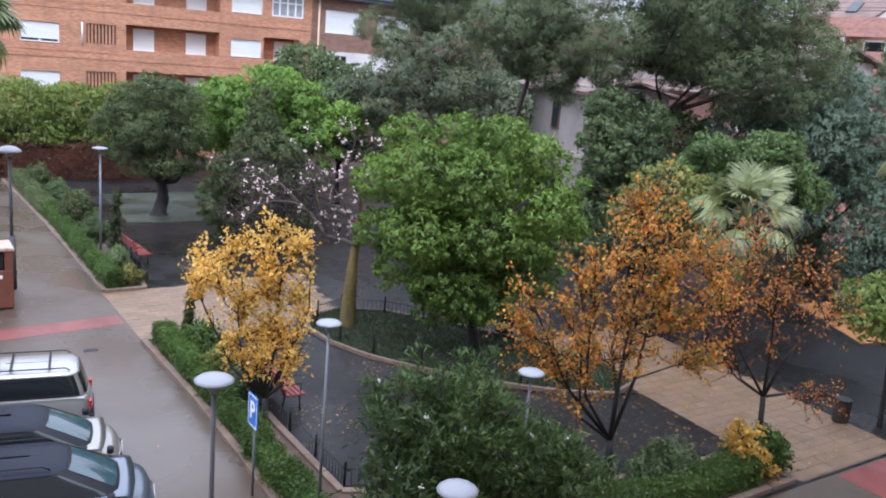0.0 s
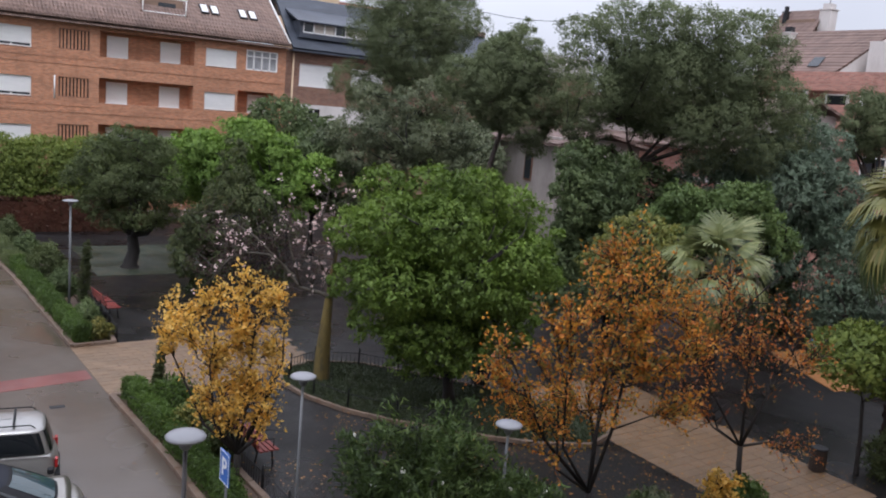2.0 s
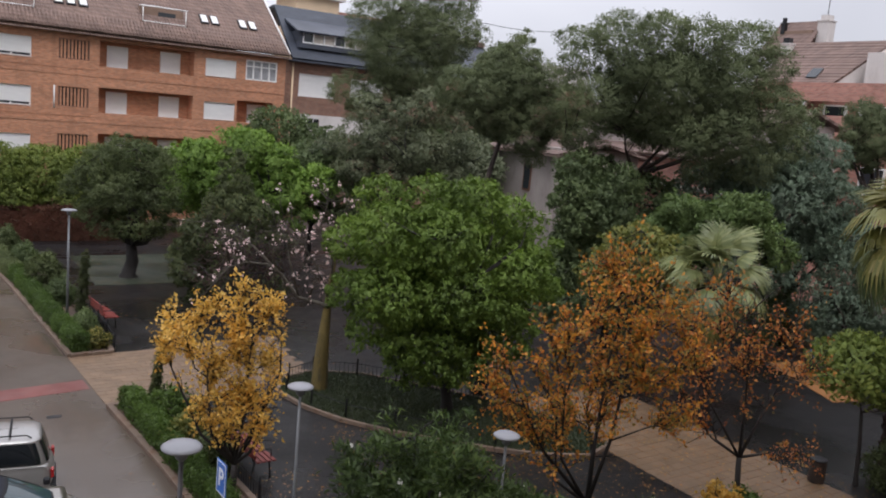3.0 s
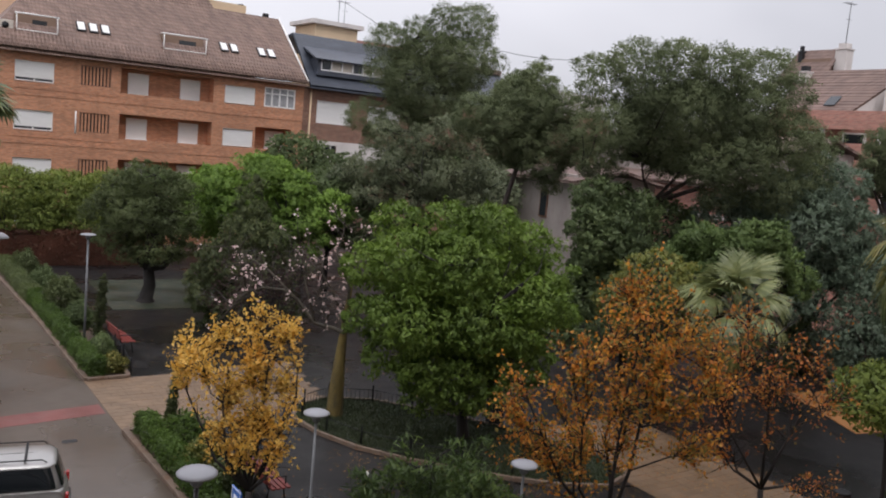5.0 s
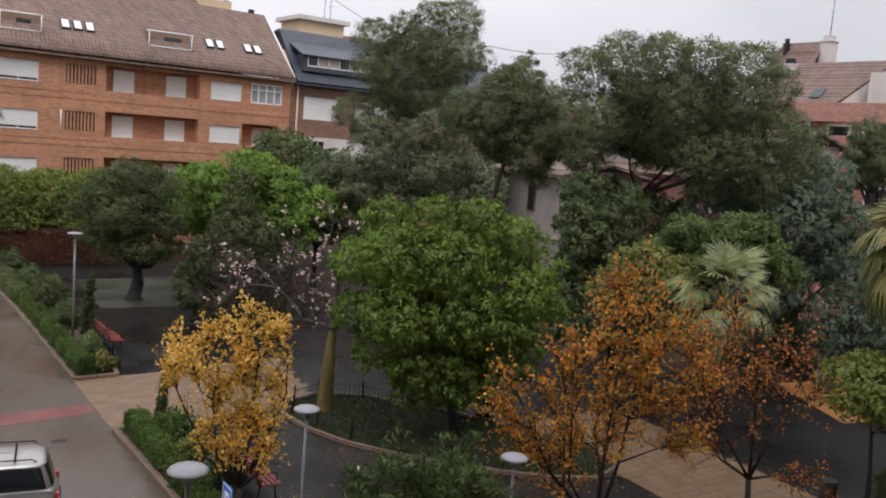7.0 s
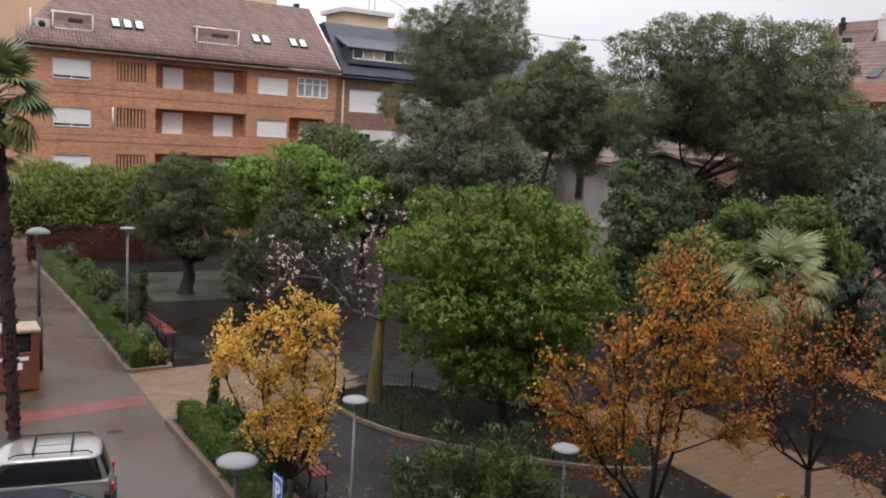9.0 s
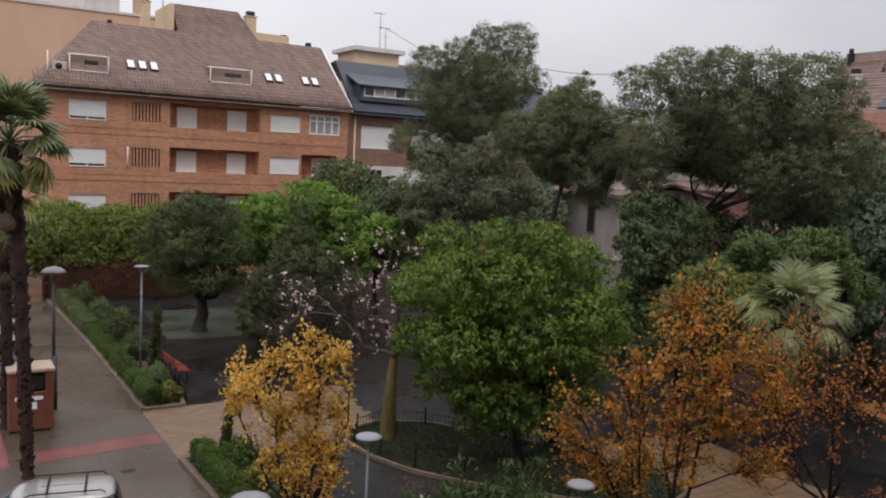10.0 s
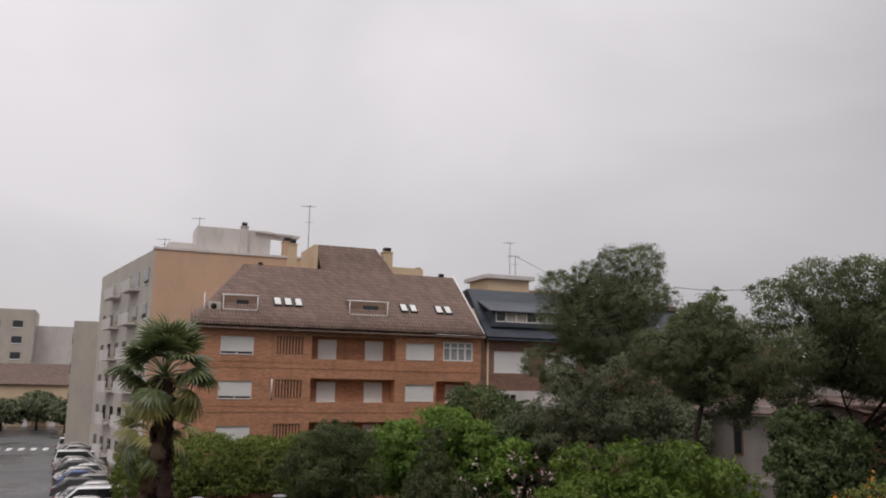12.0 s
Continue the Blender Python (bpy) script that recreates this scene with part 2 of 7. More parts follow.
M_SLATE = surface("blue_grey_slate", (0.05, 0.058, 0.076), 0.45, big=0.7, fine=9, vary=0.25, bump=0.4, stretch=(1, 1, 3))
M_WHITE = surface("white_shutter_paint", (0.78, 0.77, 0.75), 0.5, big=1.0, fine=8, vary=0.05, bump=0.05, stretch=(1, 1, 5))
M_FRAME = surface("white_frame_paint", (0.8, 0.79, 0.77), 0.4, big=2, fine=30, vary=0.05, bump=0)
M_RENDER_W = surface("off_white_render", (0.62, 0.58, 0.55), 0.85, big=0.4, fine=18, vary=0.1, bump=0.15, stain=(0.42, 0.38, 0.35), stain_amt=0.5, stretch=(1, 1, 0.35))
M_RENDER_B = surface("beige_render", (0.60, 0.40, 0.27), 0.85, big=0.22, fine=18, vary=0.1, bump=0.15, stain=(0.46, 0.34, 0.26), stain_amt=0.5, stretch=(1, 1, 0.5))
M_RENDER_G = surface("grey_beige_render", (0.50, 0.45, 0.39), 0.85, big=0.4, fine=18, vary=0.12, bump=0.15, stain=(0.36, 0.33, 0.3), stain_amt=0.5, stretch=(1, 1, 0.35))
M_CREAM = surface("cream_render", (0.66, 0.50, 0.33), 0.85, big=0.5, fine=18, vary=0.08, bump=0.1)
M_DARKWOOD = surface("brown_louvre_wood", (0.20, 0.105, 0.07), 0.6, big=1.5, fine=30, vary=0.2, bump=0.1)
M_METAL_D = surface("dark_grey_pole_paint", (0.055, 0.05, 0.05), 0.45, 0.3, big=2, fine=40, vary=0.2, bump=0.05)
M_METAL_L = surface("galvanised_pole", (0.16, 0.165, 0.17), 0.5, 0.3, big=2, fine=40, vary=0.2, bump=0.05)
M_DISC = surface("pale_lamp_cap", (0.22, 0.22, 0.235), 0.5, big=3, fine=30, vary=0.06, bump=0, coat=0.3)
M_TERR = surface("brown_terrace_render", (0.24, 0.16, 0.115), 0.85, big=1, fine=18, vary=0.15, bump=0.1)
M_CURTAIN = surface("net_curtain_behind_glass", (0.34, 0.34, 0.35), 0.2, big=2.5, fine=20, vary=0.25, bump=0)
M_GLASS = glassy("dark_window_glass")
M_CARGLASS = glassy("tinted_car_glass", (0.012, 0.014, 0.016), 0.03)
M_SCREEN = glassy("windscreen_glass", (0.03, 0.055, 0.062), 0.03)
M_BARK = surface("dark_wet_bark", (0.016, 0.012, 0.01), 0.75, big=2, fine=22, vary=0.35, bump=0.9, stretch=(1, 1, 0.35))
M_BARK_P = surface("pine_bark", (0.05, 0.036, 0.03), 0.85, big=2, fine=14, vary=0.4, bump=1.0, stretch=(1, 1, 0.4))
M_BARK_C = surface("mossy_ochre_bark", (0.12, 0.085, 0.02), 0.75, big=2.2, fine=20, vary=0.45, bump=0.9, stain=(0.03, 0.026, 0.014), stain_amt=0.9, stretch=(1, 1, 0.35))
M_BARK_PALM = surface("palm_bark", (0.027, 0.0115, 0.0085), 0.9, big=1.5, fine=9, vary=0.45, bump=1.0, stretch=(0.6, 0.6, 3), stain=(0.075, 0.03, 0.018), stain_amt=0.5)
M_IRON = surface("black_iron", (0.02, 0.02, 0.022), 0.5, 0.4, big=3, fine=40, vary=0.2, bump=0.05)
M_RUBBER = surface("tyre_rubber", (0.018, 0.018, 0.018), 0.8, big=3, fine=40, vary=0.2, bump=0.1)

L_BRIGHT = leafy("bright_green_leaves", [(0.112, 0.194, 0.031), (0.156, 0.257, 0.040), (0.201, 0.319, 0.056), (0.245, 0.377, 0.077)])
L_ROUND = leafy("fresh_green_leaves", [(0.096, 0.156, 0.021), (0.126, 0.199, 0.029), (0.156, 0.239, 0.036), (0.186, 0.274, 0.048)], 0.6, 0.38)
L_OLIVE = leafy("dark_olive_leaves", [(0.086, 0.109, 0.043), (0.111, 0.140, 0.053), (0.140, 0.172, 0.067)])
L_CONIF = leafy("dark_conifer_needles", [(0.055, 0.075, 0.03), (0.088, 0.112, 0.042), (0.13, 0.145, 0.055)])
L_PINE = leafy("pine_needles", [(0.142, 0.172, 0.09), (0.158, 0.19, 0.098), (0.176, 0.21, 0.108)], 0.75, 0.42)
L_GREY = leafy("grey_green_leaves", [(0.150, 0.176, 0.105), (0.188, 0.215, 0.130), (0.240, 0.268, 0.165)])
L_DARK = leafy("deep_green_leaves", [(0.101, 0.143, 0.061), (0.130, 0.176, 0.072), (0.165, 0.215, 0.089)])
L_BLUE = leafy("blue_green_needles", [(0.122, 0.169, 0.121), (0.155, 0.211, 0.150), (0.191, 0.250, 0.180)])
L_MID = leafy("mid_green_leaves", [(0.106, 0.163, 0.052), (0.138, 0.203, 0.062), (0.173, 0.244, 0.081)])
L_YELLOWGREEN = leafy("yellowing_green_leaves", [(0.120, 0.150, 0.038), (0.180, 0.198, 0.048), (0.240, 0.228, 0.054), (0.132, 0.168, 0.054)])
L_YELLOW = leafy("golden_autumn_leaves", [(0.62, 0.35, 0.05), (0.72, 0.46, 0.09), (0.80, 0.56, 0.17), (0.56, 0.30, 0.04)], 0.6, 0.5, 1.2)
L_ORANGE = leafy("rust_autumn_leaves", [(0.302, 0.100, 0.020), (0.562, 0.199, 0.026), (0.713, 0.328, 0.040), (0.324, 0.199, 0.035), (0.184, 0.164, 0.040), (0.486, 0.176, 0.030)], 0.6, 0.4, 1.4)
L_RUST2 = leafy("red_brown_autumn_leaves", [(0.230, 0.069, 0.025), (0.460, 0.149, 0.032), (0.632, 0.276, 0.057), (0.184, 0.138, 0.046)], 0.6, 0.4, 1.4)
L_HEDGE = leafy("clipped_hedge_leaves", [(0.045, 0.08, 0.014), (0.07, 0.12, 0.02), (0.105, 0.17, 0.034)], 0.5)
L_REDHEDGE = leafy("red_brown_hedge_leaves", [(0.07, 0.026, 0.017), (0.12, 0.044, 0.025), (0.075, 0.046, 0.024)])
L_OLEANDER = leafy("oleander_leaves", [(0.045, 0.075, 0.018), (0.066, 0.108, 0.026), (0.092, 0.145, 0.036), (0.16, 0.22, 0.066)], 0.5)
L_LIME = leafy("yellow_green_leaves", [(0.145, 0.196, 0.046), (0.196, 0.254, 0.055), (0.254, 0.297, 0.065)], 0.65)
L_PETAL = leafy("pale_pink_petals", [(0.6, 0.42, 0.42), (0.72, 0.6, 0.58), (0.66, 0.46, 0.5)], 0.5, 0.4)
L_WHITEPETAL = leafy("white_petals", [(0.75, 0.74, 0.7), (0.82, 0.8, 0.78)], 0.5, 0.4)
L_PALM = leafy("palm_leaf", [(0.07, 0.105, 0.04), (0.12, 0.16, 0.06), (0.19, 0.21, 0.09)], 0.4, 0.25)
L_PALM_B = leafy("silvery_palm_leaf", [(0.154, 0.182, 0.077), (0.210, 0.240, 0.105), (0.280, 0.299, 0.138)], 0.4, 0.3)
L_PALM_Y = leafy("yellowing_palm_leaf", [(0.130, 0.143, 0.039), (0.208, 0.202, 0.058), (0.286, 0.247, 0.091)], 0.45, 0.3)
L_DEAD = leafy("dead_palm_leaf", [(0.10, 0.065, 0.04), (0.17, 0.115, 0.07)], 0.7, 0.2)
L_LITTER = leafy("fallen_leaves", [(0.3, 0.13, 0.03), (0.2, 0.09, 0.03), (0.42, 0.25, 0.06)], 0.6, 0.1)
L_GRASS = leafy("grass_blades", [(0.021, 0.035, 0.011), (0.035, 0.052, 0.015), (0.052, 0.059, 0.025)], 0.6, 0.2)

# ---- mesh helpers ----


def each(name, mat, parent, label, *bs):
    """One object for each box."""
    for b in bs:
        boxes(name, mat, parent, label, b)


def ring_frame(name, mat, parent, label, x0, x1, z0, z1, y0, y1, w):
    """A rectangular frame in one piece, its bars w wide, from depth y0 to y1."""
    V, F = [], []
    for y in (y0, y1):
        V += [(x0, y, z0), (x1, y, z0), (x1, y, z1), (x0, y, z1), (x0 + w, y, z0 + w), (x1 - w, y, z0 + w), (x1 - w, y, z1 - w), (x0 + w, y, z1 - w)]
    for i in range(4):
        j = (i + 1) % 4
        F += [(i, j, 4 + j, 4 + i), (8 + j, 8 + i, 12 + i, 12 + j), (j, i, 8 + i, 8 + j), (4 + i, 4 + j, 12 + j, 12 + i)]
    return mesh_ob(name, V, F, mat, parent, label)


def mesh_ob(name, verts, faces, mat, parent=None, label="", smooth=False):
    me = bpy.data.meshes.new(name)
    me.from_pydata(verts, [], faces)
    me.materials.append(mat)
    if smooth:
        me.shade_smooth()
    ob = new(name, me)
    ob.parent = parent
    if label:
        ob["label"] = label
    return ob


def part(name, bm, mat, parent=None, label="", smooth=False):
    me = bpy.data.meshes.new(name)
    bmesh.ops.recalc_face_normals(bm, faces=bm.faces)
    bm.to_mesh(me)
    bm.free()
    me.materials.append(mat)
    if smooth:
        me.shade_smooth()
    ob = new(name, me)
    ob.parent = parent
    if label:
        ob["label"] = label
    return ob


def thing(name, label, category, at=(0, 0, 0), turn=0, group="", kind=""):
    e = new(name)
    e.matrix_basis = pose(*at, 0, 0, turn)
    return tagged(e, label, category, group, kind)


def box(bm, x0, y0, z0, x1, y1, z1, bevel=0.0):
    vs = [bm.verts.new(p) for p in ((x0, y0, z0), (x1, y0, z0), (x1, y1, z0), (x0, y1, z0), (x0, y0, z1), (x1, y0, z1), (x1, y1, z1), (x0, y1, z1))]
    fs = [bm.faces.new([vs[i] for i in q]) for q in ((0, 3, 2, 1), (4, 5, 6, 7), (0, 1, 5, 4), (1, 2, 6, 5), (2, 3, 7, 6), (3, 0, 4, 7))]
    if bevel:
        es = {e for f in fs for e in f.edges}
        bmesh.ops.bevel(bm, geom=list(es), offset=bevel, segments=1, affect="EDGES", profile=0.7)
    return vs


def boxes(name, mat, parent, label, *bs, bevel=0.0):
    bm = bmesh.new()
    for b in bs:
        box(bm, *b, bevel=bevel)
    return part(name, bm, mat, parent, label)


def prism(bm, poly, z0, z1):
    """A flat polygon (x, y) raised from z0 to z1."""
    n = len(poly)
    a = [bm.verts.new((x, y, z0)) for x, y in poly]
    b = [bm.verts.new((x, y, z1)) for x, y in poly]
    bm.faces.new(a[::-1]); bm.faces.new(b)
    for i in range(n):
        j = (i + 1) % n
        bm.faces.new((a[i], a[j], b[j], b[i]))


def tube_data(V, F, path, radii, sides=7):
    """Append a tapered tube along path to the lists V and F."""
    path = [Vector(p) for p in path]
    base = len(V)
    up = Vector((0.31, 0.22, 0.92))
    for i, p in enumerate(path):
        d = (path[min(i + 1, len(path) - 1)] - path[max(i - 1, 0)])
        d = d.normalized() if d.length > 1e-6 else Vector((0, 0, 1))
        a = d.cross(up if abs(d.dot(up)) < 0.95 else Vector((1, 0, 0))).normalized()
        b = d.cross(a)
        for k in range(sides):
            t = 2 * math.pi * k / sides
            V.append(tuple(p + (a * math.cos(t) + b * math.sin(t)) * radii[i]))
    for i in range(len(path) - 1):
        for k in range(sides):
            q = (k + 1) % sides
            F.append((base + i * sides + k, base + i * sides + q, base + (i + 1) * sides + q, base + (i + 1) * sides + k))
    F.append(tuple(base + k for k in range(sides))[::-1])
    F.append(tuple(base + (len(path) - 1) * sides + k for k in range(sides)))


def tube(name, path, radii, mat, parent=None, label="", sides=10):
    V, F = [], []
    tube_data(V, F, path, radii if isinstance(radii, (list, tuple)) else [radii] * len(path), sides)
    return mesh_ob(name, V, F, mat, parent, label, True)


def lathe(name, prof, mat, parent=None, label="", seg=24, at=(0, 0)):
    V, F = [], []
    for r, z in prof:
        for k in range(seg):
            t = 2 * math.pi * k / seg
            V.append((at[0] + r * math.cos(t), at[1] + r * math.sin(t), z))
    n = len(prof)
    for i in range(n - 1):
        for k in range(seg):
            q = (k + 1) % seg
            F.append((i * seg + k, i * seg + q, (i + 1) * seg + q, (i + 1) * seg + k))
    F.append(tuple(range(seg))[::-1]); F.append(tuple((n - 1) * seg + k for k in range(seg)))
    return mesh_ob(name, V, F, mat, parent, label, True)


# ---- foliage ----


def leaf_mesh(name, centres, normals_bias, length, width, mat, parent, rng, droop=0.0, label="", fold=0.25, nrm=None, flat=0.0):
    """One mesh of many separate pointed leaves round the given points."""
    n = len(centres)
    d = rng.normal(size=(n, 3)) + normals_bias
    d[:, 2] -= droop
    d /= np.linalg.norm(d, axis=1)[:, None] + 1e-9
    r = rng.normal(size=(n, 3))
    if flat:
        r = r * 0.6 + nrm * flat
    s = np.cross(d, r)
    s /= np.linalg.norm(s, axis=1)[:, None] + 1e-9
    up = np.cross(s, d)
    if nrm is not None:
        s = np.where(np.sum(up * nrm, 1)[:, None] < 0, -s, s)
        up = np.cross(s, d)
    ln = length * rng.uniform(0.6, 1.35, n)[:, None]
    wd = width * rng.uniform(0.6, 1.35, n)[:, None]
    v = np.empty((n, 4, 3))
    v[:, 0] = centres - d * ln * 0.5
    v[:, 1] = centres + s * wd * 0.5 + up * wd * fold
    v[:, 2] = centres + d * ln * 0.5
    v[:, 3] = centres - s * wd * 0.5 + up * wd * fold
    me = bpy.data.meshes.new(name)
    me.vertices.add(n * 4); me.vertices.foreach_set("co", v.astype(np.float32).ravel())
    me.loops.add(n * 4); me.loops.foreach_set("vertex_index", np.arange(n * 4, dtype=np.int32))
    me.polygons.add(n); me.polygons.foreach_set("loop_start", np.arange(0, n * 4, 4, dtype=np.int32))
    me.update(calc_edges=True)
    if nrm is not None:
        me.normals_split_custom_set_from_vertices(np.repeat(nrm, 4, 0).astype(np.float32))
    me.materials.append(mat)
    ob = new(name, me)
    ob.parent = parent
    if label:
        ob["label"] = label
    return ob


def clumps_in(lobes, count, rng, shell=0.55, low_cut=-0.75, jitter=0.05):
    """Places of leaf clumps: mostly near the skin of the lobes, and fewer below."""
    vol = np.array([r[0] * r[1] * r[2] for _, r in lobes]) ** 0.75
    pick = rng.choice(len(lobes), size=count, p=vol / vol.sum())
    u = rng.normal(size=(count, 3))
    u /= np.linalg.norm(u, axis=1)[:, None]
    u[:, 2] = np.where(u[:, 2] < low_cut, -u[:, 2], u[:, 2])
    rad = shell + (1 - shell) * rng.uniform(0, 1, count) ** 0.6
    c = np.array([l[0] for l in lobes])[pick]
    r = np.array([l[1] for l in lobes])[pick]
    wob = 1 + jitter * rng.normal(size=count) + 0.14 * np.sin(u[:, 0] * 7 + pick) + 0.12 * np.sin(u[:, 1] * 9 + 2 * pick) + 0.1 * np.sin(u[:, 2] * 8)
    return c + u * r * (rad * wob)[:, None], u


def crown(name, lobes, clumps, per, spread, length, width, mat, parent, seed, droop=0.0, shell=0.55, label="", low_cut=-0.75, up=0.35, dome=0.45, rough_n=0.35, up_n=0.7):
    rng = np.random.default_rng(seed)
    cc, u = clumps_in(lobes, clumps, rng, shell, low_cut)
    size = spread * rng.uniform(0.6, 1.3, clumps)
    off = rng.normal(size=(clumps * per, 3)) * np.repeat(size, per)[:, None] * np.array([0.62, 0.62, 0.36])
    off[:, 2] -= dome * (off[:, 0] ** 2 + off[:, 1] ** 2) / np.repeat(size, per)
    pts = np.repeat(cc, per, 0) + off
    bias = np.repeat(u, per, 0) * 0.5 + off / np.repeat(size, per)[:, None] * 0.8 + np.array([0, 0, up])
    nv = off / np.repeat(size, per)[:, None] * 1.5 + np.repeat(u, per, 0) * 0.6 + np.array([0, 0, up_n]) + rng.normal(size=off.shape) * rough_n
    nv /= np.linalg.norm(nv, axis=1)[:, None] + 1e-9
    return leaf_mesh(name, pts, bias, length, width, mat, parent, rng, droop, label, nrm=nv), cc


def puffs_on(lobes, gap, rng, low_cut=-0.75):
    """Places on the outer skin of the joined lobes, about gap apart, and the way out from each."""
    c, r = np.array([l[0] for l in lobes], float), np.array([l[1] for l in lobes], float)
    w = (r[:, 0] * r[:, 2]) ** 1.0
    n = int(min(9000, 14 * w.sum() * 12 / gap ** 2 + 400))
    pick = rng.choice(len(c), size=n, p=w / w.sum())
    u = rng.normal(size=(n, 3))
    u /= np.linalg.norm(u, axis=1)[:, None]
    keep = u[:, 2] > low_cut
    pick, u = pick[keep], u[keep]
    p = c[pick] + u * r[pick] * rng.uniform(0.72, 0.98, len(u))[:, None]
    deep = np.min(np.linalg.norm((p[:, None] - c[None]) / r[None] + 1e-6, axis=2) + 9.0 * (np.arange(len(c))[None] == pick[:, None]), axis=1)
    keep = deep > 0.74
    p, u = p[keep], u[keep]
    cell, got = {}, []
    for i, q in enumerate(p):
        k = tuple((q / gap).astype(int))
        near = [j for dx in (-1, 0, 1) for dy in (-1, 0, 1) for dz in (-1, 0, 1) for j in cell.get((k[0] + dx, k[1] + dy, k[2] + dz), ())]
        if all((q[0] - p[j][0]) ** 2 + (q[1] - p[j][1]) ** 2 + (q[2] - p[j][2]) ** 2 > gap * gap for j in near):
            cell.setdefault(k, []).append(i)
            got.append(i)
    return p[got], u[got]


def billows(name, lobes, leaves, puff, length, width, mat, parent, seed, droop=0.0, low_cut=-0.75, rough_n=0.3, up_n=0.5, flat=1.2, gaps=0.06, label="", tight=0.82):
    """A crown of many leafy tufts: each a dome of leaves with its own light top and shaded foot."""
    rng = np.random.default_rng(seed)
    leaves, length, width = int(leaves * 0.66), length * 1.18, width * 1.2
    cc, u = puffs_on(lobes, puff * tight, rng, low_cut)
    on = rng.uniform(size=len(cc)) > gaps
    cc, u = cc[on], u[on]
    m = len(cc)
    per = max(12, int(leaves * 0.78 / m))
    size = puff * rng.uniform(0.45, 1.2, m)
    axis = u * 0.85 + np.array([0, 0, 0.35])
    axis /= np.linalg.norm(axis, axis=1)[:, None]
    v = rng.normal(size=(m * per, 3)) * 0.75 + np.repeat(axis, per, 0)
    v /= np.linalg.norm(v, axis=1)[:, None]
    rad = np.repeat(size, per) * (1 - 0.75 * rng.uniform(0, 1, m * per) ** 1.6) * (1 + 0.16 * np.sin(v[:, 0] * 6 + np.repeat(np.arange(m), per)) + 0.12 * np.sin(v[:, 1] * 8))
    pts = np.repeat(cc, per, 0) + v * rad[:, None] * np.array([1.0, 1.0, 0.78])
    nv = v * 0.9 + np.repeat(u, per, 0) * 0.45 + np.array([0, 0, up_n]) + rng.normal(size=v.shape) * rough_n
    # darker heart: leaves inside the lobes
    k = int(leaves * 0.22)
    c, r = np.array([l[0] for l in lobes], float), np.array([l[1] for l in lobes], float)
    w = r[:, 0] * r[:, 1] * r[:, 2]
    pk = rng.choice(len(c), size=k, p=w / w.sum())
    d = rng.normal(size=(k, 3))
    d /= np.linalg.norm(d, axis=1)[:, None]
    pts = np.concatenate([pts, c[pk] + d * r[pk] * rng.uniform(0.4, 0.97, k)[:, None]])
    nv = np.concatenate([nv, d + np.array([0, 0, up_n])])
    nv /= np.linalg.norm(nv, axis=1)[:, None] + 1e-9
    bias = np.concatenate([v * 0.7, d * 0.3])
    return leaf_mesh(name, pts, bias, length, width, mat, parent, rng, droop, label, nrm=nv, flat=flat), cc


def blobs(*flat):
    """Lobes from x, y, z and radius."""
    return [((x, y, z), (r, r, r * 0.86)) for x, y, z, r in flat]


def core(lobes, k=0.62, back=0.0):
    """The lobes and one large body that fills the crown behind them."""
    c = np.array([l[0] for l in lobes])
    lo, hi = c.min(0), c.max(0)
    mid, half = (lo + hi) / 2, (hi - lo) / 2
    h = max(half[0], half[1])
    mid = mid + np.array([0.57, 0.82, 0.0]) * back
    return lobes + [(tuple(mid), (h * k, h * k, half[2] * k))]


def wood(name, base, fork, tips, r0, mat, parent, seed, subs=(), r_tip=0.012, lean=0.0):
    """Trunk to the fork, limbs from the fork to the tips, and twigs to the sub points."""
    rng = np.random.default_rng(seed)
    V, F = [], []
    b, f = Vector(base), Vector(fork)
    mid = b.lerp(f, 0.5) + Vector(rng.normal(size=3) * 0.03 * (f - b).length)
    tube_data(V, F, [b - Vector((0, 0, 0.1)), b + Vector((0, 0, 0.06)), b.lerp(f, 0.15), mid, f], [r0 * 1.7, r0 * 1.45, r0 * 1.1, r0 * 0.95, r0 * 0.8], 10)
    limbs = []
    for t in tips:
        t = Vector(t)
        d = (t - f).length
        m1 = f.lerp(t, 0.33) + Vector(rng.normal(size=3) * 0.07 * d) + Vector((0, 0, -0.03 * d))
        m2 = f.lerp(t, 0.68) + Vector(rng.normal(size=3) * 0.06 * d)
        rr = r0 * rng.uniform(0.38, 0.6)
        tube_data(V, F, [f, m1, m2, t], [rr, rr * 0.75, rr * 0.5, r_tip], 6)
        limbs += [m1, m2, m1.lerp(m2, 0.5), m2.lerp(t, 0.5), t]
    if limbs:
        arr = np.array([tuple(l) for l in limbs])
        for s in subs:
            s = Vector(s)
            j = int(np.argmin(np.linalg.norm(arr - np.array(tuple(s)), axis=1) + rng.uniform(0, 0.25, len(arr))))
            a = limbs[j]
            d = (s - a).length
            m1 = a.lerp(s, 0.5) + Vector(rng.normal(size=3) * 0.08 * d)
            rr = max(r_tip * 1.4, min(r0 * 0.22, d * 0.022))
            tube_data(V, F, [a, m1, s], [rr, rr * 0.75, r_tip * 0.5], 4)
    return mesh_ob(name, V, F, mat, parent, "", True)


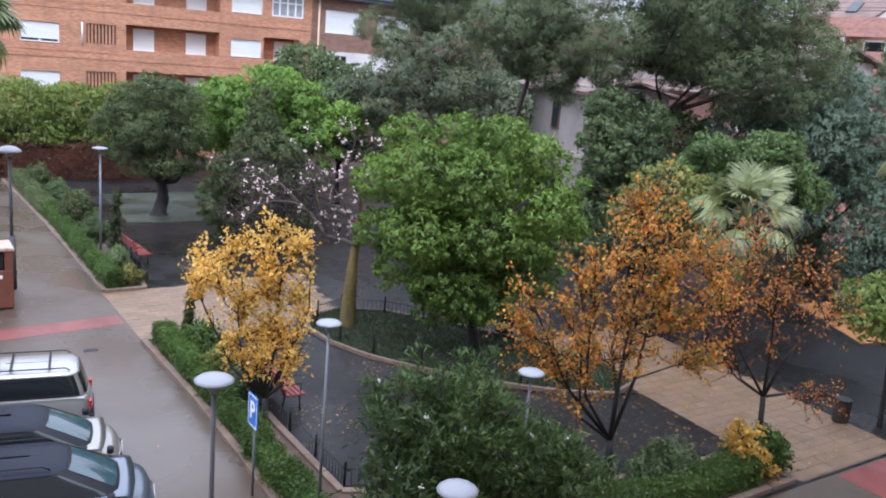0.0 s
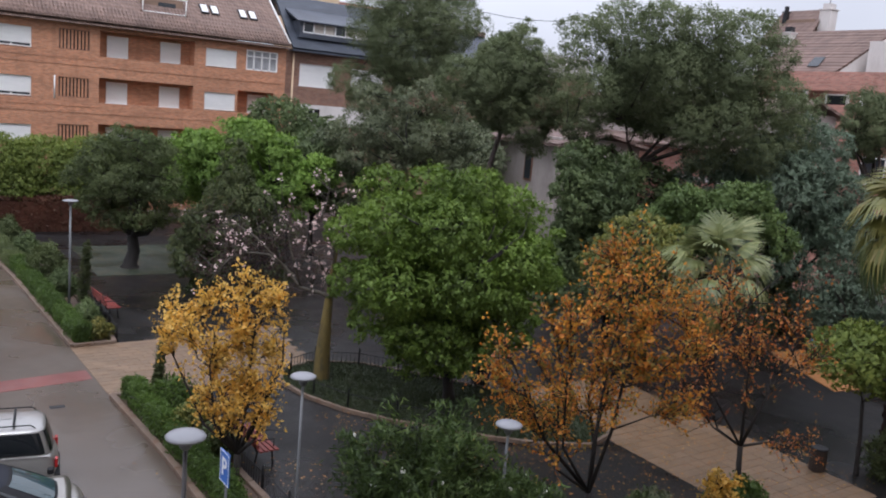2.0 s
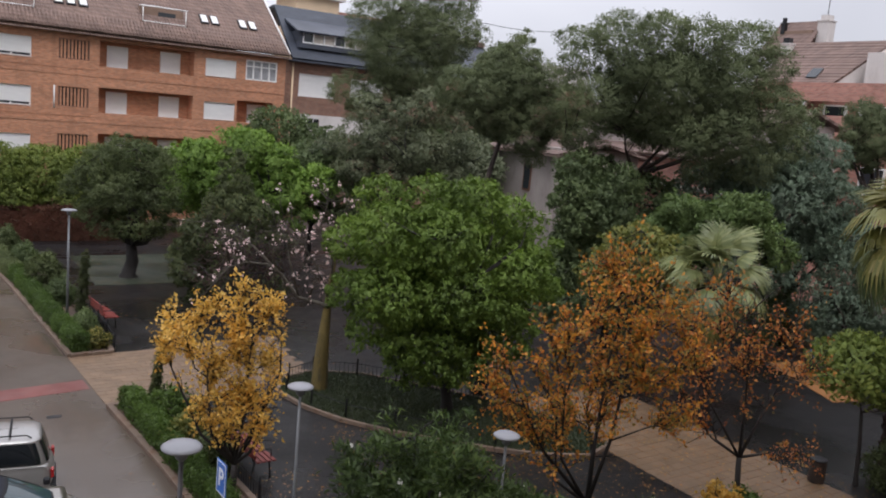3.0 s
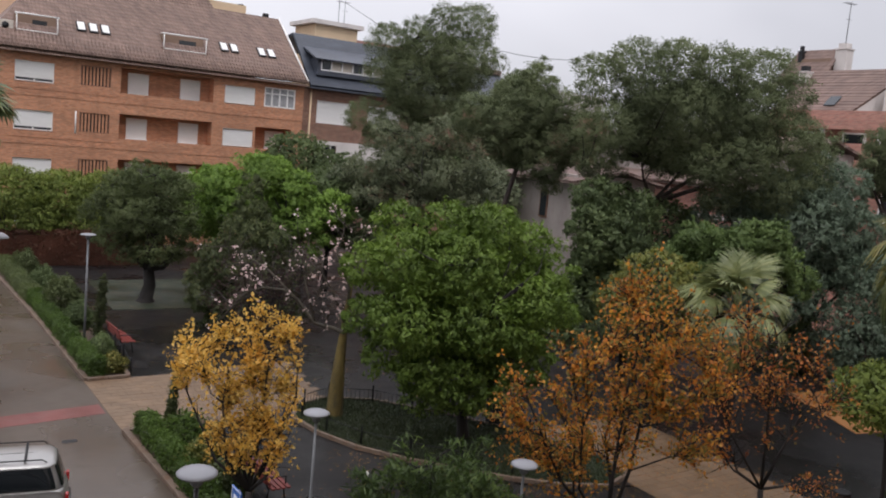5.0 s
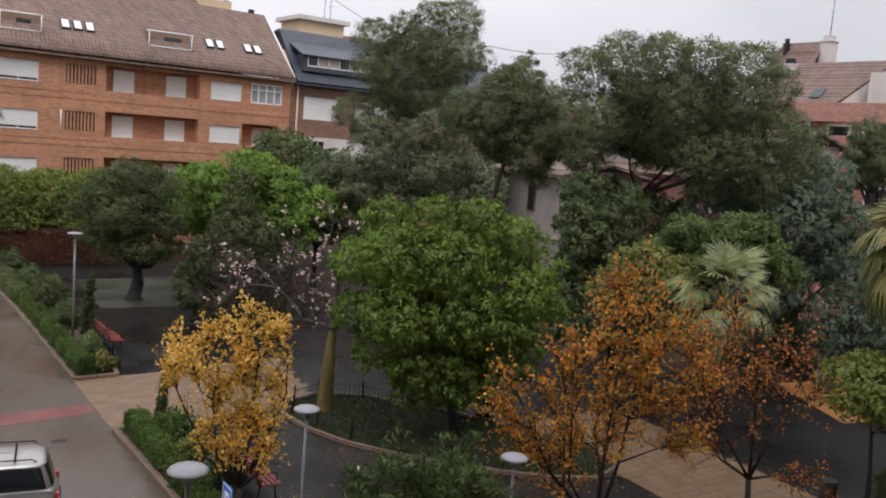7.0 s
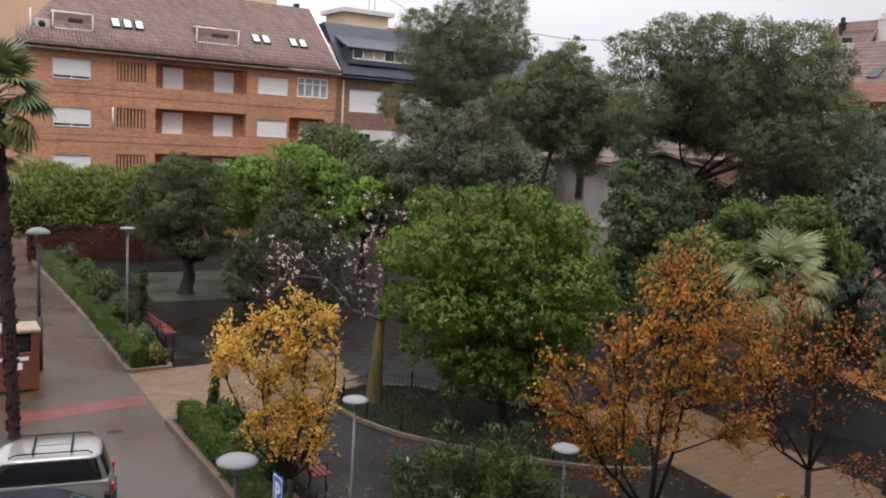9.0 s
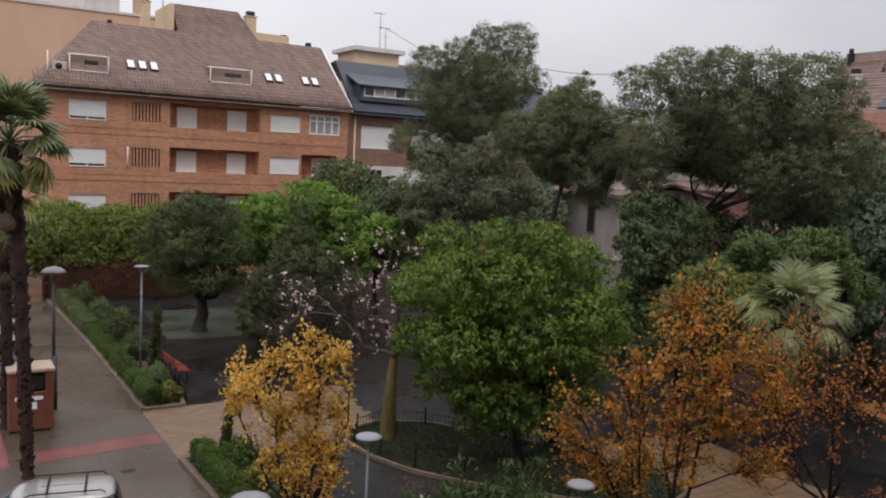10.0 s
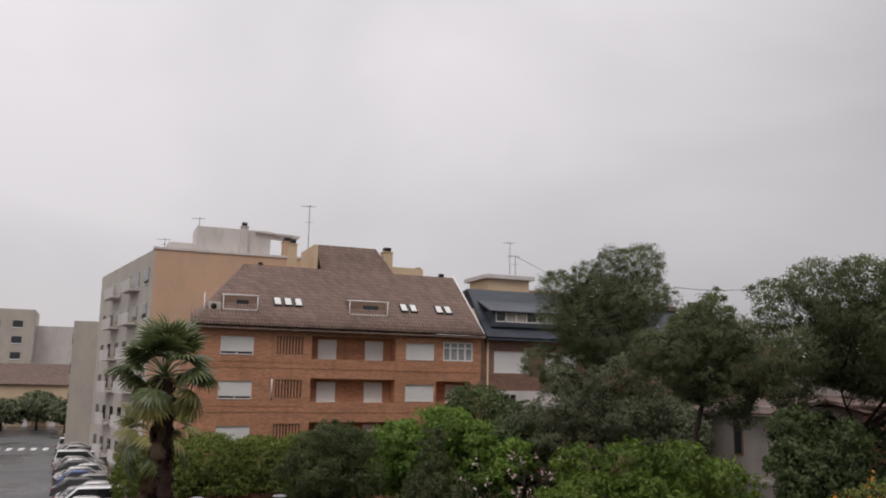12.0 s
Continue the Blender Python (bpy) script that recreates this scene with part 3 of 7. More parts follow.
def tree(name, label, base, fork, lobes, leaf, bark, seed, r0=0.14, clumps=420, per=34, spread=0.35, length=0.16, width=0.08, droop=0.0, shell=0.5, limbs=9, twigs=90, low_cut=-0.75, category="tree", group="", up=0.35, rough_n=0.3, up_n=0.5, flat=1.2, gaps=0.06, tight=0.82):
    t = thing(name, label, category, base, group=group)
    b = Vector(base)
    rel = [((Vector(c) - b)[:], r) for c, r in lobes]
    if shell < 0.3:
        _, cc = crown("crown", rel, clumps, per, spread, length, width, leaf, t, seed, droop, shell, low_cut=low_cut, up=up)
    else:
        _, cc = billows("crown", rel, clumps * per, spread, length, width, leaf, t, seed, droop, low_cut, rough_n, up_n, flat, gaps, tight=tight)
    rng = np.random.default_rng(seed + 1)
    f = Vector(fork) - b
    tips = [cc[i] for i in rng.choice(len(cc), min(limbs, len(cc)), replace=False)]
    subs = [cc[i] for i in rng.choice(len(cc), min(twigs, len(cc)), replace=False)]
    wood("trunk", (0, 0, 0), f, tips, r0, bark, t, seed + 2, subs)
    return t

# ---- ground ----
bm = bmesh.new()
prism(bm, [(-1500, -900), (1500, -900), (1500, 1800), (-1500, 1800)], -0.5, -0.13)
tagged(part("ground", bm, M_STREET), "wet grey asphalt street and ground all round", "ground", kind="structure")


def slab(name, poly, z0, z1, mat, label, category, kind="structure"):
    b = bmesh.new()
    prism(b, poly, z0, z1)
    return tagged(part(name, b, mat), label, category, kind=kind)


pavement = slab("pavement", [(-9, -45), (34, -45), (34, -17.9), (-0.2, -17.9), (0.03, -12.5), (0.1, -9.0), (-0.02, -4.9), (-0.02, 46), (-2.5, 46), (-2.7, 9), (-2.9, 4.5), (-3.6, 3.0), (-5.2, 1.9), (-9, 1.2)], -0.3, 0.0, M_CONCRETE, "wet grey-beige concrete pavement", "pavement")
slab("plaza", [(-0.02, -4.9), (0.1, -9.0), (0.03, -12.5), (-0.2, -17.9), (34, -17.9), (34, 26), (-0.02, 26)], -0.3, 0.001, M_ASPHALT, "dark wet asphalt of the park square", "plaza")
slab("crossing_band", [(-3.35, -3.55), (-0.1, -3.15), (-0.1, -2.3), (-3.3, -2.65)], -0.02, 0.005, M_RED, "red paved band across the wet pavement", "paving")
slab("crossing_ramp", [(-5.5, -4.6), (-3.95, -3.6), (-3.95, -0.7), (-4.6, -0.65), (-5.5, -0.7)], -0.02, 0.005, M_RED, "red paved crossing ramp at the kerb", "paving")
slab("crossing_band_east", [(11.3, -19.2), (15.5, -18.9), (15.5, -17.95), (11.3, -17.95)], -0.02, 0.005, M_RED, "red paved band beside the park path", "paving")
slab("green_pad", [(3.16, 10.1), (8.6, 9.9), (11.2, 17.2), (3.55, 17.1)], -0.02, 0.02, M_PAD, "dull green safety surface under a tree", "playground surface")
slab("play_area", [(21.2, -12.6), (22.6, -12.9), (26.5, -9.2), (23.4, -8.6)], -0.02, 0.02, M_PLAY, "ochre playground surface strewn with leaves", "playground surface")
slab("drain_cover", [(-1.55, -5.1), (-1.2, -5.1), (-1.2, -4.9), (-1.55, -4.9)], -0.02, 0.006, M_IRON, "small dark iron drain cover in the pavement", "drain cover", "")

# planting beds: soil, kerb stones laid end to end
GRASS_BED = [(4.55, -5.3), (4.7, -6.7), (5.15, -8.0), (5.95, -9.25), (6.9, -10.4), (7.75, -11.3), (8.7, -12.1), (9.8, -12.65), (10.8, -12.3), (11.1, -11.1), (10.5, -9.0), (9.2, -6.8), (7.6, -4.6), (6.3, -3.9), (5.1, -4.3)]
BED_A = [(0.05, 0.05), (1.3, 0.1), (1.5, 2.0), (1.7, 21.5), (-0.35, 21.5), (0.0, 10)]
BED_B = [(0.0, -4.8), (1.25, -5.0), (1.2, -14.2), (5.3, -16.0), (9.6, -16.3), (10.1, -17.7), (5, -17.8), (-0.2, -17.7), (0.03, -12.5), (0.1, -9.0)]


def bed(name, poly, mat, label, h=0.05, kerb_h=0.11, kerb_w=0.16, step=0.8):
    e = thing(name, label, "planting bed", kind="structure")
    b = bmesh.new()
    prism(b, poly, -0.1, h)
    part("soil", b, mat, e)
    me = None
    n = len(poly)
    for i in range(n):
        a, c = Vector((*poly[i], 0)), Vector((*poly[(i + 1) % n], 0))
        L = (c - a).length
        k = max(1, round(L / step))
        ang = math.degrees(math.atan2(c.y - a.y, c.x - a.x))
        for j in range(k):
            p = a.lerp(c, (j + 0.5) / k)
            if me is None:
                b = bmesh.new()
                box(b, -0.5, -kerb_w / 2, -0.1, 0.5, kerb_w / 2, kerb_h, 0.012)
                o = part("kerb_stone", b, M_KERB, e)
                me = o.data
            else:
                o = new("kerb_stone", me)
                o.parent = e
            o.matrix_basis = pose(p.x, p.y, 0, 0, 0, ang) @ Matrix.Diagonal((L / k - 0.012, 1, 1, 1))
    return e


bed("lawn_bed", GRASS_BED, M_LAWN, "curved raised lawn bed with pale kerb stones", h=0.07, kerb_w=0.11)
bed("hedge_bed", BED_A, M_EARTH, "long planting bed edged by pale kerb stones")
bed("corner_bed", BED_B, M_EARTH, "planting bed with damp soil and stone kerb")

# ---- buildings ----


def pierced(bm, x0, x1, z0, z1, y0, y1, holes):
    """A wall along x with rectangular openings (xa, xb, za, zb) right through it."""
    xs = sorted({x0, x1, *[h[0] for h in holes], *[h[1] for h in holes]})
    zs = sorted({z0, z1, *[h[2] for h in holes], *[h[3] for h in holes]})
    for i in range(len(xs) - 1):
        run = None
        for j in range(len(zs) - 1):
            cx, cz = (xs[i] + xs[i + 1]) / 2, (zs[j] + zs[j + 1]) / 2
            solid = not any(h[0] < cx < h[1] and h[2] < cz < h[3] for h in holes)
            if solid and run is None:
                run = zs[j]
            if (not solid or j == len(zs) - 2) and run is not None:
                box(bm, xs[i], y0, run, xs[i + 1], y1, zs[j + 1] if solid else zs[j])
                run = None


def shutter_window(parent, x0, x1, z0, z1, y, gap=0.0):
    """A window closed by a white roller shutter; gap: how far the shutter stands open at the foot."""
    w = ring_frame("window", M_FRAME, parent, "white window with a lowered roller shutter", x0, x1, z0, z1, y, y + 0.1, 0.06)
    boxes("sill", M_FRAME, w, "", (x0 - 0.05, y - 0.08, z0 - 0.045, x1 + 0.05, y + 0.1, z0 - 0.002))
    z, top = z0 + 0.06 + gap, z1 - 0.06
    n = max(4, int((top - z) / 0.055))
    V, F = [], []
    for i in range(n):
        for zz, yy in ((i / n, 0.025), ((i + 0.82) / n, 0.025), ((i + 0.86) / n, 0.036), ((i + 0.98) / n, 0.036)):
            V += [(x0 + 0.06, y + yy, z + (top - z) * zz), (x1 - 0.06, y + yy, z + (top - z) * zz)]
    F = [(2 * i, 2 * i + 1, 2 * i + 3, 2 * i + 2) for i in range(4 * n - 1)]
    k = len(V)
    V += [(x0 + 0.06, y + 0.05, z), (x1 - 0.06, y + 0.05, z), (x0 + 0.06, y + 0.05, top), (x1 - 0.06, y + 0.05, top)]
    F += [(k, k + 2, k + 3, k + 1), (0, k, k + 1, 1)]
    mesh_ob("shutter", V, F, M_WHITE, w, "white slatted roller shutter")
    boxes("pane", M_GLASS, w, "", (x0 + 0.05, y + 0.06, z0 + 0.02, x1 - 0.05, y + 0.075, z1 - 0.05))
    if gap:
        m = (x0 + x1) / 2
        boxes("mullion", M_FRAME, w, "", (m - 0.04, y + 0.02, z0 + 0.02, m + 0.04, y + 0.058, z0 + gap + 0.03))
    return w


def louvre(parent, x0, x1, z0, z1, y):
    s = boxes("louvre_screen", M_DARKWOOD, parent, "brown vertical louvre screen", (x0, y, z0, x0 + 0.07, y + 0.14, z1), (x1 - 0.07, y, z0, x1, y + 0.14, z1), (x0 + 0.07, y, z1 - 0.05, x1 - 0.07, y + 0.14, z1), (x0 + 0.07, y, z0, x1 - 0.07, y + 0.14, z0 + 0.05))
    boxes("backing", M_GLASS, s, "", (x0 + 0.07, y + 0.16, z0, x1 - 0.07, y + 0.18, z1))
    n = 8
    for i in range(n):
        a = x0 + 0.07 + (x1 - x0 - 0.14) * (i + 0.22) / n
        boxes("slat", M_BRICK, s, "", (a, y + 0.02, z0 + 0.05, a + 0.12, y + 0.12, z1 - 0.05))
    return s


def hole_box(parent, x0, x1, z0, z1, y0, y1, mat, name="recess"):
    """Back wall, sides, floor and soffit of a recessed balcony."""
    t = 0.12
    return boxes(name, mat, parent, "brick-lined recessed balcony", (x0 - t, y1, z0 - t, x1 + t, y1 + t, z1 + t), (x0 - t, y0, z0 - t, x0, y1, z1 + t), (x1, y0, z0 - t, x1 + t, y1, z1 + t), (x0, y0, z0 - t, x1, y1, z0), (x0, y0, z1, x1, y1, z1 + t))


def roof_plane(name, mat, parent, quads, label="", t=0.14):
    bm = bmesh.new()
    for q in quads:
        vs = [Vector(p) for p in q]
        nrm = (vs[1] - vs[0]).cross(vs[2] - vs[0]).normalized()
        if nrm.z < 0:
            nrm = -nrm
        a = [bm.verts.new(v) for v in vs]
        b = [bm.verts.new(v - nrm * t) for v in vs]
        bm.faces.new(a); bm.faces.new(b[::-1])
        for i in range(len(a)):
            j = (i + 1) % len(a)
            bm.faces.new((a[i], a[j], b[j], b[i]))
    return part(name, bm, mat, parent, label)


FY = 31.1
apt = thing("apartment_building", "four-storey orange brick apartment building with clay-tiled attic roof", "building")
holes = []
for k in range(4):
    d = -2.95 * k
    holes += [(1.9, 4.11, 9.87 + d, 11.08 + d), (5.65, 7.48, 9.97 + d, 11.21 + d), (8.08, 14.2, 9.72 + d, 11.33 + d), (14.99, 17.2, 9.83 + d, 11.02 + d)]
    holes.append((17.89, 20.26, 9.83, 11.22) if k == 0 else (17.35, 20.05, 9.75 + d, 11.3 + d))
bm = bmesh.new()
pierced(bm, 0.4, 20.9, -0.2, 11.75, FY, FY + 0.3, holes)
part("wall", bm, M_BRICK, apt, "orange brick front wall")
boxes("wall", M_BRICK, apt, "", (0.4, FY + 0.3, -0.2, 0.7, 42, 11.75), (20.6, FY + 0.3, -0.2, 20.9, 42, 11.75), (0.7, 41.7, -0.2, 20.6, 42, 11.75))
for k in range(4):
    d = -2.95 * k
    boxes("brick_band", M_BRICK, apt, "slightly proud brick band at floor level", (0.4, FY - 0.03, 9.02 + d, 20.9, FY, 9.2 + d))
    boxes("brick_band", M_BRICK, apt, "", (0.4, FY - 0.025, 9.42 + d, 8.0, FY, 9.5 + d))
    shutter_window(apt, 1.9, 4.11, 9.87 + d, 11.08 + d, FY + 0.08, gap=0.14)
    louvre(apt, 5.65, 7.48, 9.97 + d, 11.21 + d, FY + 0.04)
    hole_box(apt, 8.08, 14.2, 9.72 + d, 11.33 + d, FY + 0.3, FY + 1.05, M_BRICK)
    shutter_window(apt, 8.75, 10.08, 9.74 + d, 11.12 + d, FY + 0.93)
    shutter_window(apt, 12.2, 13.55, 9.74 + d, 11.12 + d, FY + 0.93)
    shutter_window(apt, 14.99, 17.2, 9.83 + d, 11.02 + d, FY + 0.08)
    if k:
        hole_box(apt, 17.35, 20.05, 9.75 + d, 11.3 + d, FY + 0.3, FY + 1.3, M_BRICK)
        shutter_window(apt, 18.6, 20.0, 9.77 + d, 11.08 + d, FY + 1.18)
gw = ring_frame("window", M_FRAME, apt, "white many-paned enclosed balcony window", 17.89, 20.26, 9.83, 11.22, FY + 0.03, FY + 0.13, 0.09)
each("mullion", M_FRAME, gw, "", *[(17.89 + 2.37 * i / 4 - (0.05 if i else 0), FY + 0.03, 9.83, 17.89 + 2.37 * i / 4 + (0.05 if i < 4 else 0), FY + 0.13, 11.22) for i in range(1, 4)],
           (17.98, FY + 0.035, 10.74, 20.21, FY + 0.125, 10.82))
for i in range(4):
    boxes("pane", M_CURTAIN, gw, "", (17.92 + 2.37 * i / 4, FY + 0.14, 9.86, 17.86 + 2.37 * (i + 1) / 4, FY + 0.15, 11.2))
tube("downpipe", [(5.42, FY - 0.06, 6.9), (5.42, FY - 0.06, 8.3)], 0.045, M_FRAME, apt, "short white pipe on the wall")
# roof: front slope, hip, back slope, raised centre
E_Y, E_Z, R_Y, R_Z = 30.55, 11.85, 36.0, 16.67
SL = (R_Z - E_Z) / (R_Y - E_Y)
roof_plane("roof", M_TILE, apt, [
    [(-0.1, E_Y, E_Z), (20.95, E_Y, E_Z), (20.6, R_Y, R_Z), (3.9, R_Y, R_Z)],
    [(-0.1, E_Y, E_Z), (3.9, R_Y, R_Z), (-0.1, 41.5, E_Z)],
    [(3.9, R_Y, R_Z), (20.6, R_Y, R_Z), (20.95, 41.5, E_Z), (-0.1, 41.5, E_Z)],
    [(9.72, R_Y - 0.02, R_Z), (15.55, R_Y - 0.02, R_Z), (14.5, 37.6, 18.8), (9.5, 37.6, 18.8)]], "weathered brown clay tile roof")
boxes("eave", M_TILE, apt, "tiled eaves with a dark gutter", (-0.1, E_Y - 0.02, E_Z - 0.28, 20.95, FY, E_Z - 0.16))
bm = bmesh.new()
prism(bm, [(15.1, 37.65), (15.5, 36.2), (15.5, 41), (9.55, 41), (9.55, 36.2), (9.55, 37.65)], 15.5, 16.9)
part("stair_block", bm, M_CREAM, apt, "cream rendered stair block")
boxes("stair_wall", M_CREAM, apt, "cream side wall of the raised roof", (9.2, 36.4, 16.2, 9.5, 41, 18.6), (9.5, 37.7, 16.5, 14.4, 41, 18.6))
boxes("roof_parapet", M_CREAM, apt, "", (15.5, 36.8, 16.0, 18.3, 40, 17.35))
V, F = [], []
for i in range(92):
    x = -0.05 + i * 0.23
    y0 = E_Y - 0.06
    tube_data(V, F, [(x, y0, E_Z - 0.03), (x, y0 + 1.1, E_Z - 0.03 + 1.1 * SL)], [0.085, 0.075], 6)
mesh_ob("eave_tiles", V, F, M_TILE, apt, "rows of curved clay eave tiles", True)


def on_slope(z):
    return E_Y + (z - E_Z) / SL


for x0, n, zt in ((5.55, 3, 13.95), (14.95, 2, 13.95), (17.75, 2, 13.95)):
    for i in range(n):
        x = x0 + i * 0.74
        ya, yb = on_slope(zt - 0.62), on_slope(zt)
        nv = Vector((0, -SL, 1)).normalized()
        s = roof_plane("skylight", M_IRON, apt, [[(x, ya - 0.06, zt - 0.62 + 0.07), (x + 0.56, ya - 0.06, zt - 0.62 + 0.07), (x + 0.56, yb - 0.06, zt + 0.07), (x, yb - 0.06, zt + 0.07)]], "roof window with a white pane", 0.1)
        # the pane is an opaque white sheet
        roof_plane("pane", M_WHITE, s, [[(x + 0.07, ya - 0.02, zt - 0.56 + 0.10), (x + 0.5, ya - 0.02, zt - 0.56 + 0.10), (x + 0.5, yb - 0.12, zt - 0.05 + 0.10), (x + 0.07, yb - 0.12, zt - 0.05 + 0.10)]], "", 0.02)


def roof_terrace(x0, x1, z0, z1, label):
    ya, yb = on_slope(z0) + 0.1, on_slope(z1) + 0.9
    t = boxes("roof_terrace", M_TERR, apt, label, (x0, ya + 0.7, z0 - 0.3, x1, yb, z1 + 0.02))
    boxes("door", M_GLASS, t, "", (x0 + (x1 - x0) * 0.42, ya + 0.66, z0 - 0.1, x1 - 0.5, ya + 0.7, z1 - 0.25))
    each("side_wall", M_TILE, t, "", (x0 - 0.12, ya - 0.05, z0 - 0.4, x0, yb, z0 + 0.25), (x1, ya - 0.05, z0 - 0.4, x1 + 0.12, yb, z0 + 0.25))
    V, F = [], []
    for x in (x0, x1):
        tube_data(V, F, [(x, ya, z0 - 0.1), (x, ya, z1)], [0.035] * 2, 6)
    for z in (z1, z0 + 0.22, z0 - 0.02):
        tube_data(V, F, [(x0 - 0.1, ya, z), (x1 + 0.1, ya, z)], [0.045 if z == z1 else 0.03] * 2, 6)
    for x in (x0, x1):
        tube_data(V, F, [(x, ya, z1), (x, ya + 0.8, z1 + 0.05)], [0.04] * 2, 6)
    mesh_ob("railing", V, F, M_FRAME, t, "white metal railing and awning frame", True)
    return t


roof_terrace(10.85, 13.7, 12.75, 13.95, "inset roof terrace with white railing")
t2 = roof_terrace(2.0, 4.3, 12.7, 13.9, "roof terrace with dark door and white awning frame")
ac = boxes("air_conditioner", M_RENDER_G, apt, "pale air conditioner unit", (1.05, 31.75, 12.75, 1.85, 32.1, 13.4), bevel=0.02)
lathe("fan_grille", [(0.02, 0), (0.2, 0), (0.2, 0.03), (0.02, 0.03)], M_IRON, ac, "", 16).matrix_basis = pose(1.4, 31.75, 13.08, 90, 0, 0)
tube("terrace_post", [(0.75, 31.6, 12.4), (0.75, 31.6, 13.95)], 0.04, M_FRAME, apt, "white post")


def chimney(parent, x, y, z0, z1, w=0.55, mat=None, capmat=None):
    c = boxes("chimney", mat or M_CREAM, parent, "rendered chimney with a dark cowl", (x - w / 2, y - w / 2, z0, x + w / 2, y + w / 2, z1 - 0.42), (x - w / 2 - 0.06, y - w / 2 - 0.06, z1 - 0.42, x + w / 2 + 0.06, y + w / 2 + 0.06, z1 - 0.34))
    boxes("cowl", capmat or M_IRON, c, "", (x - w * 0.36, y - w * 0.36, z1 - 0.34, x + w * 0.36, y + w * 0.36, z1))


chimney(apt, 15.35, 37.3, 16.5, 18.9, 0.75)
chimney(apt, 18.0, 37.2, 15.5, 17.45, 0.5)
chimney(apt, 19.8, 36.6, 15.5, 17.0, 0.5)
chimney(apt, 7.85, 38.0, 14.5, 19.1, 0.6)

# slate-roofed neighbour
slate = thing("slate_roof_building", "brown brick building with dark slate mansard roof", "building")
bm = bmesh.new()
pierced(bm, 20.95, 31.0, -0.2, 11.6, FY + 0.35, FY + 0.65, [(22.17, 25.07, 9.09, 10.7), (26.5, 29.4, 9.09, 10.7), (22.5, 24.0, 6.8, 7.45), (22.3, 25, 3.2, 4.5)])
part("wall", bm, M_BRICK_D, slate, "brown brick front wall")
boxes("wall", M_BRICK_D, slate, "", (30.7, FY + 0.65, -0.2, 31, 42, 11.6))
boxes("white_band", M_RENDER_W, slate, "white rendered wall band", (22.1, FY + 0.3, 6.2, 22.5, FY + 0.35, 7.75), (24.0, FY + 0.3, 6.2, 30.0, FY + 0.35, 7.75), (22.5, FY + 0.3, 6.2, 24.0, FY + 0.35, 6.8), (22.5, FY + 0.3, 7.45, 24.0, FY + 0.35, 7.75))
each("pane", M_GLASS, slate, "", (22.5, FY + 0.45, 6.8, 24.0, FY + 0.47, 7.45), (22.3, FY + 0.45, 3.2, 25, FY + 0.47, 4.5))
each("mullion", M_FRAME, slate, "", (22.95, FY + 0.4, 6.8, 23.05, FY + 0.44, 7.45), (23.5, FY + 0.4, 6.8, 23.58, FY + 0.44, 7.45))
shutter_window(slate, 22.17, 25.07, 9.09, 10.7, FY + 0.42)
shutter_window(slate, 26.5, 29.4, 9.09, 10.7, FY + 0.42)
roof_plane("roof", M_SLATE, slate, [[(21.3, FY - 0.25, 11.75), (31.4, FY - 0.25, 11.75), (31.0, 34.2, 15.65), (21.1, 34.2, 15.65)], [(21.1, 34.2, 15.65), (31, 34.2, 15.65), (31.4, 40, 14.9), (21.3, 40, 14.9)]], "dark blue-grey slate mansard", 0.2)
boxes("eave", M_SLATE, slate, "", (21.25, FY - 0.3, 11.5, 31.4, FY + 0.65, 11.62))
boxes("dormer", M_SLATE, slate, "long slate dormer", (21.9, FY + 0.15, 12.55, 29.6, FY + 2.5, 12.9), (21.9, FY + 0.15, 12.9, 22.2, FY + 2.5, 13.75), (29.3, FY + 0.15, 12.9, 29.6, FY + 2.5, 13.75))
roof_plane("dormer_roof", M_SLATE, slate, [[(21.6, FY - 0.15, 13.72), (29.9, FY - 0.15, 13.72), (29.9, 33.9, 14.9), (21.6, 33.9, 14.9)]], "", 0.12)
dw = ring_frame("dormer_window", M_FRAME, slate, "row of white dormer windows", 22.2, 29.3, 12.9, 13.72, FY + 0.2, FY + 0.3, 0.09)
each("mullion", M_FRAME, dw, "", *[(22.2 + 7.1 * i / 8 - (0.05 if i else 0), FY + 0.2, 12.9, 22.2 + 7.1 * i / 8 + (0.05 if i < 8 else 0), FY + 0.29, 13.7) for i in range(1, 8)])
for i in range(8):
    boxes("pane", M_RENDER_G if i % 3 else M_GLASS, dw, "", (22.26 + 7.1 * i / 8, FY + 0.31, 12.95, 22.14 + 7.1 * (i + 1) / 8, FY + 0.32, 13.7))
tube("downpipe", [(21.6, FY + 0.25, 0), (21.6, FY + 0.25, 11.4)], 0.07, M_CREAM, slate, "cream downpipe", 8)
tube("verge", [(20.92, E_Y, E_Z + 0.08), (20.62, R_Y, R_Z + 0.08)], 0.07, M_FRAME, apt, "pale roof verge trim", 6)

tower = thing("stair_tower", "cream rooftop stair tower with flat overhanging slab", "building")
boxes("wall", M_CREAM, tower, "", (25.6, 40, 10, 29.6, 44, 17.4))
boxes("roof_slab", M_RENDER_W, tower, "", (25.2, 39.6, 17.4, 30.0, 44.4, 17.75))
boxes("red_wall", M_BRICK_P, tower, "dull red lower block", (29.6, 40.2, 10, 35, 44, 16.6))

